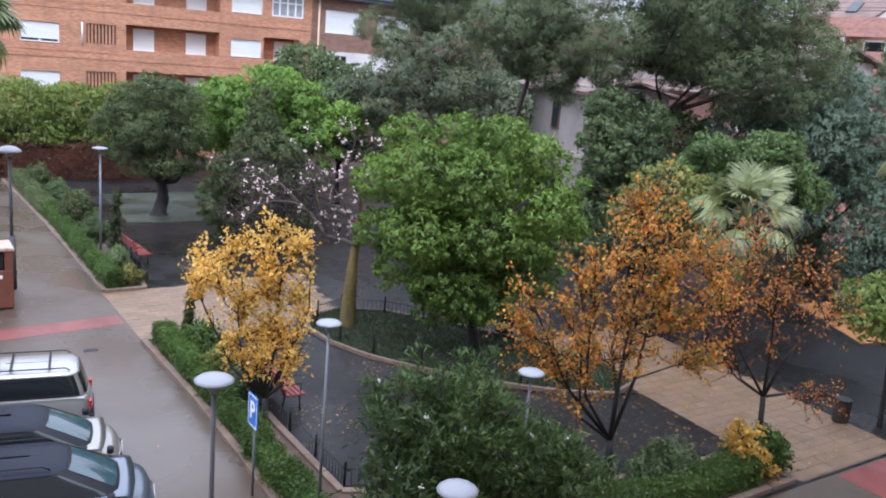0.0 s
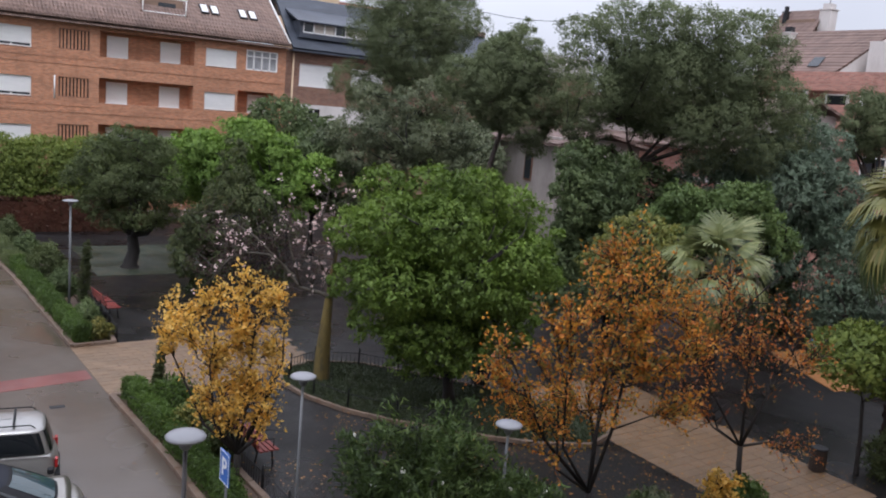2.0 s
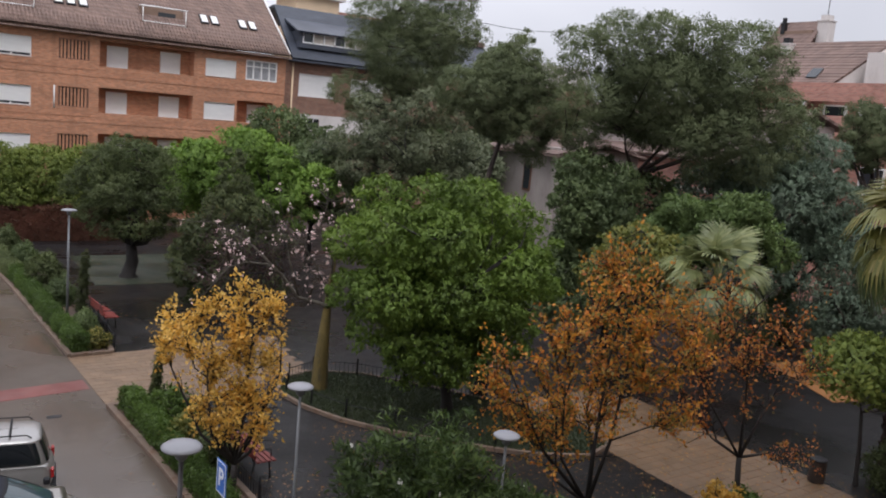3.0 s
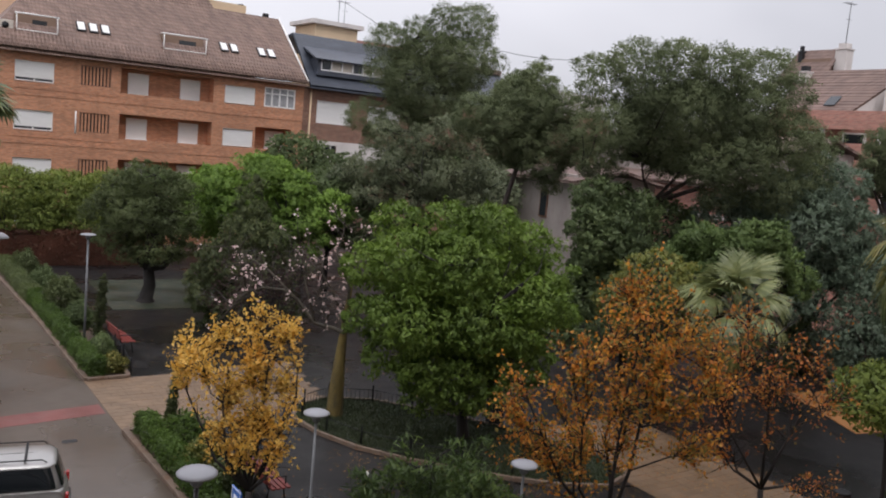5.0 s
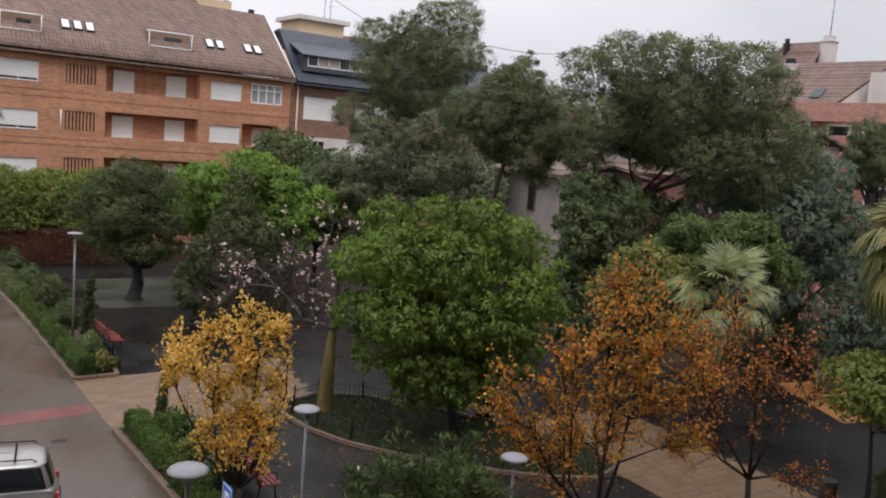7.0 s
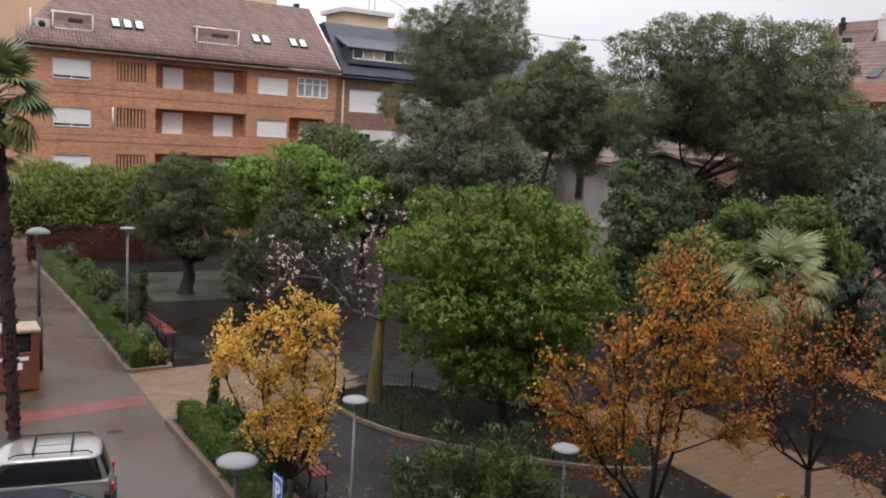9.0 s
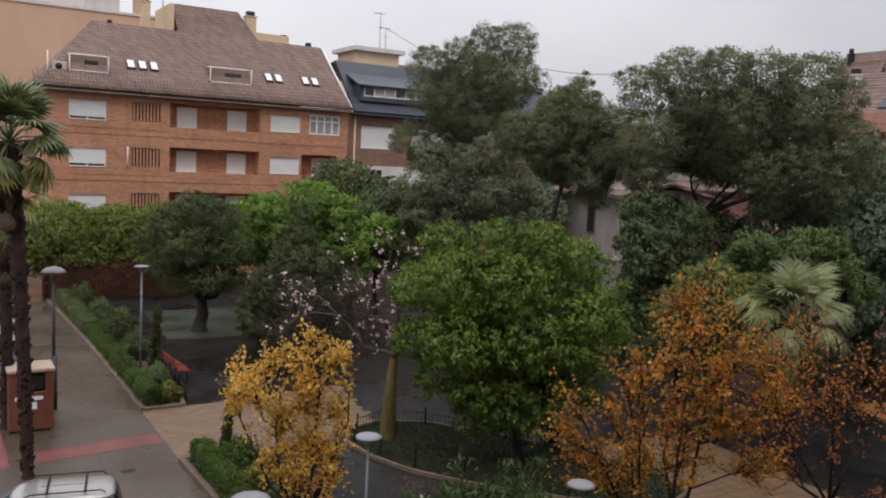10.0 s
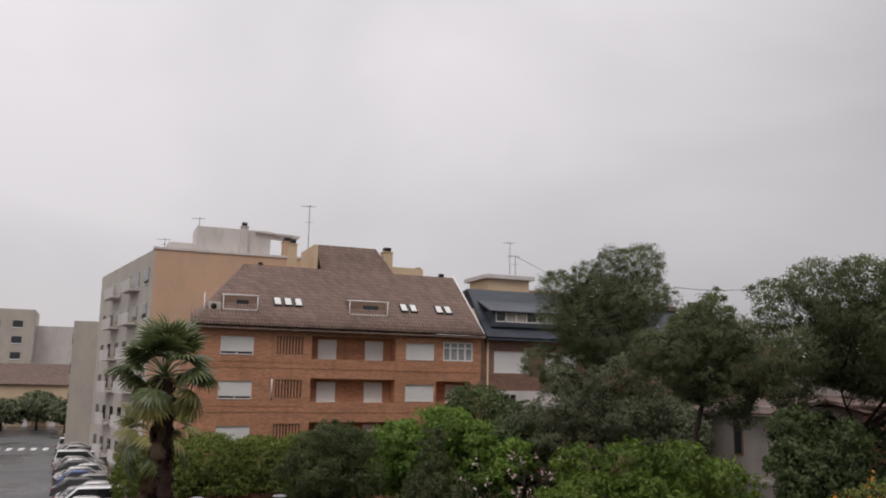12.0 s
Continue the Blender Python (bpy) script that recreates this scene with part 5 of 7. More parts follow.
tree("round_tree", "large round tree with dense fresh green foliage", (8.32, -8.39, 0), (8.3, -8.35, 1.7), blobs((6.06, -7.81, 5.93, 0.62), (6.75, -8.97, 6.14, 0.6), (7.77, -9.61, 6.11, 0.65), (8.84, -9.86, 5.8, 0.62), (9.62, -10.04, 4.97, 0.58), (10.29, -9.79, 3.88, 0.55), (8.66, -10.44, 4.35, 0.78), (5.46, -7.25, 4.82, 0.62), (5.85, -8.77, 5.07, 0.94), (6.88, -9.83, 5.14, 1.01), (5.36, -7.44, 3.5, 0.58), (5.91, -9.05, 3.73, 1.02), (7.06, -10.06, 3.81, 0.93), (5.8, -7.9, 2.4, 0.53), (6.37, -8.99, 2.46, 0.69), (7.21, -9.74, 2.59, 0.6), (8.39, -10.37, 3.38, 0.52), (6.82, -8.28, 1.4, 0.41), (7.61, -9.06, 1.45, 0.4)) + [((8.3, -8.3, 3.9), (2.2, 2.2, 2.1)), ((7.6, -8.9, 2.2), (1.5, 1.4, 1.1)), ((8.9, -9.4, 2.6), (1.1, 1.1, 1.0))], L_ROUND, M_BARK, 141, 0.15, 300, 450, 0.33, 0.12, 0.045, droop=0.8, twigs=110, low_cut=-0.95, rough_n=0.45, flat=0.8)
tree("maple_tree", "young tree with light green leaves and thin trunk", (14.99, -16.8, 0), (14.9, -16.7, 1.9), [((14.8, -16.5, 3.0), (1.1, 1.1, 0.8)), ((15.4, -17.1, 2.6), (0.9, 0.9, 0.6))], L_LIME, M_BARK, 151, 0.05, 150, 60, 0.28, 0.13, 0.06, limbs=6, twigs=50)

tree("bay_tree", "dark green tree before the pale house", (20.6, -2.2, 0), (20.6, -2.2, 2), [((20.2, -1.7, 5.9), (1.5, 1.5, 1.3)), ((21.2, -3.2, 5.4), (1.4, 1.4, 1.4)), ((20.4, -2.4, 3.6), (1.7, 1.6, 1.6))], L_DARK, M_BARK, 103, 0.14, 210, 80, 0.5, 0.18, 0.08, rough_n=0.5, flat=0.6, up_n=0.35)
tree("cedar_tree", "dark conifer beneath the broad pine", (24.0, -4.6, 0), (24, -4.6, 2), [((24.0, -4.6, 5.6), (1.9, 1.9, 1.7)), ((25.6, -6.2, 6.2), (1.9, 1.9, 1.7)), ((22.6, -3.6, 3.8), (1.5, 1.5, 1.6)), ((25.0, -6.0, 3.6), (2.0, 2.0, 1.7))], L_BLUE, M_BARK_P, 127, 0.16, 330, 70, 0.5, 0.24, 0.06, droop=0.5)
tree("laurel_tree", "dark green tree beside the grey poplar", (14.8, 13.6, 0), (14.8, 13.6, 2), [((14.6, 13.8, 4.4), (1.8, 1.8, 1.9)), ((16.2, 12.6, 3.6), (1.7, 1.7, 1.6))], L_DARK, M_BARK, 43, 0.14, 200, 80, 0.48, 0.2, 0.09, rough_n=0.5, flat=0.6, up_n=0.35)

tree("laurel_tree", "grey-green tree between the pines", (22.0, 9.4, 0), (22, 9.4, 2), [((21.9, 9.5, 5.2), (1.9, 1.9, 2.0)), ((20.6, 8.2, 3.8), (1.8, 1.8, 1.8)), ((22.4, 10.6, 6.6), (1.4, 1.4, 1.2))], L_GREY, M_BARK, 45, 0.14, 240, 60, 0.48, 0.2, 0.09)
tree("laurel_tree", "dark green tree below the umbrella pine", (25.0, 14.0, 0), (25, 14, 2), [((25.4, 13.4, 5.6), (2.2, 2.2, 2.2)), ((23.2, 15, 6.0), (2.0, 2.0, 1.9))], L_DARK, M_BARK, 47, 0.14, 240, 60, 0.5, 0.22, 0.1, rough_n=0.5, flat=0.6, up_n=0.35)

# autumn trees: rising limbs and shoots show between the thinning leaves


def autumn_tree(label, base, fork, ends, leaf, seed, r0, shoots, leaves, length, width, bare=0.15, reach=0.55, rise=0.35):
    t = thing("autumn_tree", label, "tree", base)
    rng = np.random.default_rng(seed)
    b, f = Vector(base), Vector(fork) - Vector(base)
    V, F, at = [], [], []
    tube_data(V, F, [(0, 0, -0.1), (0, 0, 0.08), f * 0.5 + Vector(rng.normal(size=3) * 0.02), f], [r0 * 1.5, r0 * 1.2, r0, r0 * 0.9], 10)
    nodes = []
    for i, e in enumerate(ends):
        e = Vector(e) - b
        # the first limbs leave the fork, the later ones branch off those
        low = [n for n in nodes if n.z < e.z - 0.3]
        root = f if i % 3 == 0 or not low else min(low, key=lambda n: (n - e).length + 0.4 * (n - f).length)
        d = e - root
        # limbs leave the fork outward, then turn upward
        m1 = root + Vector((d.x * 0.42, d.y * 0.42, d.z * 0.3)) + Vector(rng.normal(size=3) * 0.05 * d.length)
        m2 = root + Vector((d.x * 0.75, d.y * 0.75, d.z * 0.66)) + Vector(rng.normal(size=3) * 0.05 * d.length)
        rr = r0 * (rng.uniform(0.45, 0.65) if root is f else rng.uniform(0.2, 0.3))
        tube_data(V, F, [root, m1, m2, e], [rr, rr * 0.7, rr * 0.42, 0.006], 6)
        nodes += [m1, m1.lerp(m2, 0.5), m2]
        full = rng.uniform(size=1)[0] > bare
        for _ in range(shoots):
            k = rng.uniform(0.35, 1.0)
            p = m1.lerp(m2, (k - 0.35) / 0.3) if k < 0.65 else m2.lerp(e, (k - 0.65) / 0.35)
            w = Vector(rng.normal(size=3)) * 0.5 + d.normalized() * 0.5 + Vector((0, 0, rise))
            q = p + w.normalized() * reach * float(rng.uniform(0.4, 1.2))
            mid = p.lerp(q, 0.5) + Vector(rng.normal(size=3) * 0.03)
            tube_data(V, F, [p, mid, q], [0.011, 0.008, 0.003], 4)
            if full or rng.uniform() < 0.25:
                n = int(rng.integers(leaves // 3, leaves + leaves // 2))
                g = rng.uniform(0.1, 1.08, n)
                a3, b3 = np.array(p), np.array(q)
                at.append(a3 + (b3 - a3) * g[:, None] + rng.normal(size=(n, 3)) * 0.055)
    mesh_ob("trunk", V, F, M_BARK, t, "dark wet trunk and thin rising limbs", True)
    at = np.concatenate(at)
    leaf_mesh("crown", at, np.array([0, 0, -0.2]), length, width, leaf, t, rng, droop=0.3, label="thinning autumn leaves")
    return t


autumn_tree("slender tree with golden yellow autumn leaves", (0.75, -11.32, 0), (0.78, -11.4, 0.9), [(-0.74, -10.65, 3.62), (-0.26, -10.22, 3.77), (-0.13, -10.7, 3.76), (0.27, -10.58, 3.93), (0.54, -10.79, 4.13), (0.89, -11.4, 4.53), (1.04, -11.6, 4.67), (1.22, -11.49, 4.3), (1.3, -11.74, 4.23), (1.34, -12.08, 3.85), (0.64, -11.48, 3.88), (1.04, -11.13, 3.29), (0.18, -11.5, 3.47), (-0.24, -11.24, 3.44), (1.37, -11.55, 3.13), (1.34, -11.94, 2.55), (0.76, -11.28, 2.65), (0.34, -11.11, 2.77), (0.12, -11.12, 2.21), (1.25, -11.04, 2.04), (0.56, -11.56, 1.83), (1.32, -11.77, 1.91), (-0.52, -10.89, 3.38), (0.6, -11.3, 3.25), (0.9, -11.5, 2.9), (0.35, -11.3, 3.0), (0.7, -11.45, 3.6), (0.5, -11.2, 2.3), (0.95, -11.5, 2.35)], L_YELLOW, 161, 0.07, 20, 16, 0.085, 0.062, 0.0, 0.46, 0.2)
autumn_tree("spreading tree with thinning rust-orange autumn leaves", (6.64, -15.67, 0), (6.6, -15.66, 0.72), [(4.58, -14.92, 3.95), (4.36, -15.12, 3.27), (5.11, -14.87, 2.44), (5.1, -15.51, 4.59), (5.37, -15.94, 4.46), (6.25, -15.66, 4.78), (7.54, -15.18, 4.35), (7.33, -15.35, 5.97), (7.02, -15.23, 5.52), (6.85, -16.56, 5.63), (7.67, -16.3, 4.93), (7.8, -17.09, 3.97), (5.0, -15.39, 3.67), (6.6, -16.7, 4.57), (6.81, -16.56, 3.68), (7.33, -15.01, 3.57), (6.65, -14.79, 2.37), (8.46, -16.14, 4.36), (7.41, -15.4, 5.14), (7.51, -17.11, 2.93)], L_ORANGE, 171, 0.085, 36, 17, 0.087, 0.062, 0.05, 0.75, 0.15)
autumn_tree("thin-trunked tree with sparse red-brown autumn leaves", (10.44, -16.51, 0), (10.33, -16.5, 1.42), [(9.08, -15.97, 4.86), (10.47, -16.25, 4.68), (10.15, -15.8, 4.94), (11.64, -16.58, 4.6), (11.46, -16.39, 4.12), (8.74, -16.21, 3.7), (9.8, -15.82, 2.79), (10.33, -16.06, 3.33), (10.52, -16.55, 3.72), (9.73, -16.72, 4.34), (9.73, -16.06, 4.25), (8.53, -16.06, 4.5), (9.81, -15.1, 2.65), (12.26, -16.99, 3.42), (11.62, -17.24, 1.53)], L_RUST2, 181, 0.065, 30, 9, 0.08, 0.056, 0.25, 0.75, 0.15)
tree("autumn_shrub", "low shrub with orange-yellow leaves", (9.0, -17.1, 0), (9.0, -17.1, 0.2), [((9.0, -17.1, 0.8), (0.45, 0.4, 0.6)), ((9.2, -17.3, 0.4), (0.4, 0.4, 0.35))], L_YELLOW, M_BARK, 191, 0.03, 80, 22, 0.14, 0.1, 0.07, limbs=6, twigs=30, category="shrub", shell=0.2)

M_BARK_F = surface("grey_mossy_bark", (0.055, 0.045, 0.03), 0.75, big=2, fine=22, vary=0.35, bump=0.6)
# silk floss tree: swollen ochre trunk, arching bare limbs, pale flowers
floss = thing("silk_floss_tree", "leafless tree with swollen ochre trunk and pale pink flowers", "tree", (5.76, -5.48, 0))
V, F = [], []
tube_data(V, F, [(0, 0, -0.1), (0, 0, 0.1), (0.02, 0.02, 0.8), (0.06, 0.04, 1.6), (0.14, 0.08, 2.4), (0.22, 0.13, 3.1), (0.34, 0.2, 3.8), (0.45, 0.35, 4.5)], [0.29, 0.25, 0.22, 0.17, 0.12, 0.085, 0.055, 0.02], 12)
arms = [[(0.08, -0.05, 2.55), (0.04, 0.41, 2.55), (-0.32, 1.06, 2.59), (-0.77, 1.34, 3.23), (-1.13, 1.56, 3.52), (-1.65, 1.88, 3.54), (-2.08, 2.14, 3.36), (-2.41, 2.34, 2.87), (-2.84, 2.6, 2.27)],
        [(-1.09, 0.67, 3.38), (-1.64, 1.43, 4.07), (-2.02, 2.09, 4.39), (-2.59, 2.44, 4.66), (-2.85, 2.6, 4.66)],
        [(-2.36, 1.44, 3.6), (-2.53, 1.3, 4.13), (-2.79, 1.2, 4.69)],
        [(0.07, -0.04, 2.85), (-0.35, -0.01, 3.77), (-0.79, 0.03, 4.37), (-1.31, 0.34, 5.02)],
        [(0.13, -0.08, 3.36), (0.28, 0.17, 4.31), (0.56, 0.35, 5.08), (0.88, 0.15, 5.61)],
        [(0.11, -0.07, 3.95), (-0.11, 0.34, 4.8), (0.13, 0.45, 5.58), (-0.13, 0.62, 5.96)],
        [(-0.65, 0.4, 2.8), (-0.86, 0.74, 3.86), (-0.89, 0.97, 4.52), (-1.15, 1.13, 4.71)],
        [(-0.39, 0.24, 2.72), (-0.27, 0.11, 3.44), (-0.64, 0.27, 3.73), (-0.71, 0.32, 3.42)]]
rngf = np.random.default_rng(5)
V2, F2 = [], []
ends = []
for i, a in enumerate(arms):
    r = 0.075 if i == 0 else 0.035
    tube_data(V2, F2, a, [r * (1 - 0.75 * j / (len(a) - 1)) for j in range(len(a))], 6)
    for j in range(30):
        k = int(rngf.integers(1, len(a)))
        p = Vector(a[k - 1]).lerp(Vector(a[k]), float(rngf.uniform(0.1, 1)))
        q = p + Vector(rngf.normal(size=3) * 0.28 + np.array([0, 0, 0.12]))
        tube_data(V2, F2, [p, p.lerp(q, 0.5) + Vector(rngf.normal(size=3) * 0.04), q], [0.013, 0.009, 0.004], 4)
        ends.append(tuple(q))
mesh_ob("trunk", V, F, M_BARK_C, floss, "mossy ochre swollen trunk", True)
mesh_ob("branchwork", V2, F2, M_BARK_F, floss, "bare arching dark limbs", True)
ends = np.array(ends)
pts = np.repeat(ends[rngf.choice(len(ends), 125, replace=False)], 4, 0)
pts = pts + rngf.normal(size=pts.shape) * 0.045
leaf_mesh("blossom", pts, np.zeros((len(pts), 3)), 0.10, 0.065, L_PETAL, floss, rngf, label="pale pink flowers")
tree("plum_tree", "bare dark reddish shrub behind the silk floss tree", (4.6, -1.9, 0), (4.6, -1.9, 0.7), [((4.6, -1.8, 2.8), (1.5, 1.3, 1.4)), ((5.6, -2.4, 3.3), (1.0, 0.9, 1.2))], leafy("dull_plum_leaves", [(0.05, 0.028, 0.028), (0.085, 0.045, 0.045), (0.05, 0.045, 0.03)]), M_BARK, 201, 0.06, 240, 22, 0.25, 0.08, 0.045, limbs=14, twigs=180, shell=0.2, category="shrub")

# oleander: slender leaves on long arching shoots, a few white flowers
ole = thing("oleander_bush", "large oleander bush with slender leaves and few white flowers", "shrub", (1.4, -17.3, 0))
lob = [((0.1, -0.1, 2.2), (1.3, 1.05, 1.35)), ((-0.75, 0.25, 3.0), (0.62, 0.62, 0.75)), ((1.25, -0.35, 1.85), (1.05, 0.9, 0.85)), ((-0.8, -0.25, 2.0), (0.75, 0.7, 1.0)), ((2.05, -0.6, 1.6), (0.7, 0.7, 0.7)), ((0.25, 0.25, 2.85), (0.6, 0.6, 0.5)), ((0.2, 0.0, 0.95), (1.2, 0.8, 0.9)), ((1.5, -0.1, 0.8), (1.0, 0.6, 0.7))]
_, occ = crown("foliage", lob, 900, 44, 0.2, 0.15, 0.03, L_OLEANDER, ole, 211, shell=0.5, label="slender grey-green leaves", low_cut=-0.9, up=0.6)
rngo = np.random.default_rng(6)
wood("stems", (0, 0, 0), (0, 0, 0.15), [occ[i] for i in rngo.choice(len(occ), 22, replace=False)], 0.05, M_BARK, ole, 212, [occ[i] for i in rngo.choice(len(occ), 90, replace=False)])
fl = occ[rngo.choice(len(occ), 70, replace=False)] * np.array([1.06, 1.06, 1.03])
pts = np.repeat(fl, 4, 0) + rngo.normal(size=(280, 3)) * 0.022
leaf_mesh("blossom", pts, np.zeros((280, 3)), 0.05, 0.045, L_WHITEPETAL, ole, rngo, label="small white flowers")


def shrub(name, label, at, r, leaf, seed, clumps=120, per=30, length=0.09, width=0.05, spread=0.16):
    s = thing(name, label, "shrub", at)
    crown("foliage", [((0, 0, r[2] * 0.9), r)], clumps, per, spread, length, width, leaf, s, seed, shell=0.7, low_cut=-0.95)
    rg = np.random.default_rng(seed)
    wood("stems", (0, 0, 0), (0, 0, 0.1), [rg.normal(size=3) * np.array(r) * 0.5 + np.array([0, 0, r[2]]) for _ in range(8)], 0.03, M_BARK, s, seed)
    return s


shrub("rounded_shrub", "clipped round green shrub in the bed", (1.0, -6.6, 0.04), (0.55, 0.55, 0.5), L_HEDGE, 301)
shrub("rounded_shrub", "olive-green shrub in the bed", (0.85, -8.4, 0.04), (0.45, 0.55, 0.45), L_YELLOWGREEN, 302)
shrub("rounded_shrub", "dark shrub beneath the golden tree", (0.85, -9.9, 0.04), (0.45, 0.6, 0.45), L_OLIVE, 303)
shrub("rounded_shrub", "broad olive-green shrub behind the hedge", (1.1, 9.6, 0.04), (0.62, 0.9, 0.75), L_OLIVE, 304, 260, 32)
shrub("rounded_shrub", "dark green shrub behind the hedge", (1.15, 7.0, 0.04), (0.42, 0.6, 0.5), L_DARK, 305, 200, 32)
shrub("rounded_shrub", "dark shrub at the far end of the hedge", (1.15, 14.5, 0.04), (0.45, 1.1, 0.55), L_DARK, 306, 260, 32)
shrub("rounded_shrub", "dark shrub at the far end of the hedge", (1.0, 19.0, 0.04), (0.5, 1.2, 0.6), L_OLIVE, 307, 260, 32)
shrub("rounded_shrub", "dark green shrub at the lamp foot", (1.05, 2.6, 0.04), (0.28, 0.5, 0.4), L_DARK, 313, 160, 32)
shrub("flowering_shrub", "small yellow-flowering shrub at the bed's end", (0.95, 0.75, 0.04), (0.38, 0.4, 0.3), leafy("yellow_flower_leaves", [(0.5, 0.42, 0.12), (0.2, 0.2, 0.05), (0.1, 0.13, 0.03)]), 308)
shrub("rounded_shrub", "clipped dark green shrub at the bed's end", (9.75, -17.0, 0.04), (0.62, 0.5, 0.45), L_HEDGE, 309, 170, 34)
shrub("rounded_shrub", "loose dark shrub in the corner bed", (6.9, -16.8, 0.04), (0.6, 0.55, 0.5), L_DARK, 310)
shrub("rounded_shrub", "grey-green shrub in the corner bed", (7.9, -16.3, 0.04), (0.4, 0.4, 0.35), L_GREY, 311)
shrub("laurel_shrub", "large dark evergreen shrub beneath the conifers", (27.0, -6.0, 0), (1.6, 1.4, 1.15), L_DARK, 314, 260, 40, 0.14, 0.07, 0.3)
shrub("laurel_shrub", "large dark evergreen shrub beneath the conifers", (29.4, -8.0, 0), (1.6, 1.4, 1.15), L_BLUE, 315, 260, 40, 0.14, 0.07, 0.3)
shrub("rounded_shrub", "dark twiggy shrub by the young tree", (15.6, -17.4, 0), (0.6, 0.6, 0.7), L_OLIVE, 312, 150, 30)


def hedge(name, label, x0, x1, y0, y1, h, leaf, seed, n, at=(0, 0, 0), turn=0, length=0.055, width=0.035):
    """A clipped hedge: dense leaves on its skin over a twiggy body."""
    e = thing(name, label, "hedge", at, turn)
    rg = np.random.default_rng(seed)
    bm = bmesh.new()
    box(bm, x0 + 0.1, y0 + 0.1, 0.0, x1 - 0.1, y1 - 0.1, h - 0.1)
    part("body", bm, leaf, e)
    p = np.stack([rg.uniform(x0, x1, n), rg.uniform(y0, y1, n), rg.uniform(0.02, h, n)], 1)
    face = rg.choice(5, n, p=[0.4, 0.2, 0.2, 0.1, 0.1])
    p[face == 0, 2] = h
    p[face == 1, 0] = x0
    p[face == 2, 0] = x1
    p[face == 3, 1] = y0
    p[face == 4, 1] = y1
    p += rg.normal(size=(n, 3)) * 0.045
    p[:, 2] += 0.05 * np.sin(p[:, 1] * 3.1 + p[:, 0] * 2) + 0.03 * np.sin(p[:, 1] * 9)
    p[:, 0] += 0.04 * np.sin(p[:, 1] * 4.3)
    p[:, 2] = np.maximum(p[:, 2], 0.03)
    leaf_mesh("foliage", p, np.array([0, 0, 0.5]), length, width, leaf, e, rg)
    return e


hedge("box_hedge", "long clipped green hedge beside the pavement kerb", 0.12, 0.58, 0.3, 12.0, 0.58, L_HEDGE, 401, 26000)
hedge("box_hedge", "dull green far stretch of the clipped hedge", 0.0, 0.62, 12.05, 21.3, 0.62, L_OLIVE, 402, 15000)
hedge("box_hedge", "clipped green hedge along the corner bed", 0.2, 0.58, -12.2, -5.1, 0.62, L_HEDGE, 403, 24000)
hedge("box_hedge", "clipped green hedge along the corner bed", 0.06, 0.46, -17.5, -12.25, 0.6, L_HEDGE, 404, 20000)
hedge("box_hedge", "clipped dark green hedge along the near kerb", 3.6, 9.0, -17.6, -16.95, 0.6, L_HEDGE, 405, 18000)
hedge("red_hedge", "tall reddish-brown hedge closing the park", -0.4, 8.5, 21.6, 22.6, 1.75, L_REDHEDGE, 406, 15000, length=0.12, width=0.08)
for i, (x, y, z, r) in enumerate([(-2.2, 24.5, 2.9, 1.9), (0.6, 24.0, 3.1, 2.3), (3.6, 24.5, 2.9, 2.1), (6.4, 25, 3.0, 2.0), (9.6, 25.5, 3.2, 2.1), (13, 25.5, 3.4, 2.2)]):
    tree("orange_tree", "small bushy yellow-green tree before the brick building", (x, y, 0), (x, y, 1.3), [((x, y, z + 0.35), (r * 1.1, r, 1.6)), ((x + 0.9, y - 0.5, z - 0.9), (r * 0.85, r * 0.8, 1.2)), ((x - 0.9, y - 0.3, z - 0.3), (r * 0.7, r * 0.7, 1.3))], L_LIME if i in (0, 1, 2, 3) else L_MID, M_BARK, 500 + i * 7, 0.1, 260, 110, 0.36, 0.14, 0.07, rough_n=0.5, flat=0.6, up_n=0.35, group="trees before the brick building")
for i, (x, y, h, w) in enumerate([(1.14, -4.85, 1.5, 0.13), (1.58, 5.6, 2.3, 0.2)]):
    c = thing("column_cypress", "narrow dark columnar cypress", "tree", (x, y, 0))
    crown("crown", [((0.02 * k, 0, h * (0.12 + 0.13 * k)), (w * (1 - 0.05 * k), w * (1 - 0.05 * k), h * 0.12)) for k in range(7)], 200, 40, 0.06, 0.08, 0.022, L_CONIF, c, 600 + i, shell=0.4, low_cut=-1)
    tube("trunk", [(0, 0, -0.05), (0.02, 0, h * 0.5), (0.06, 0, h * 0.9)], [0.04, 0.03, 0.01], M_BARK, c, "", 6)

# fan palms


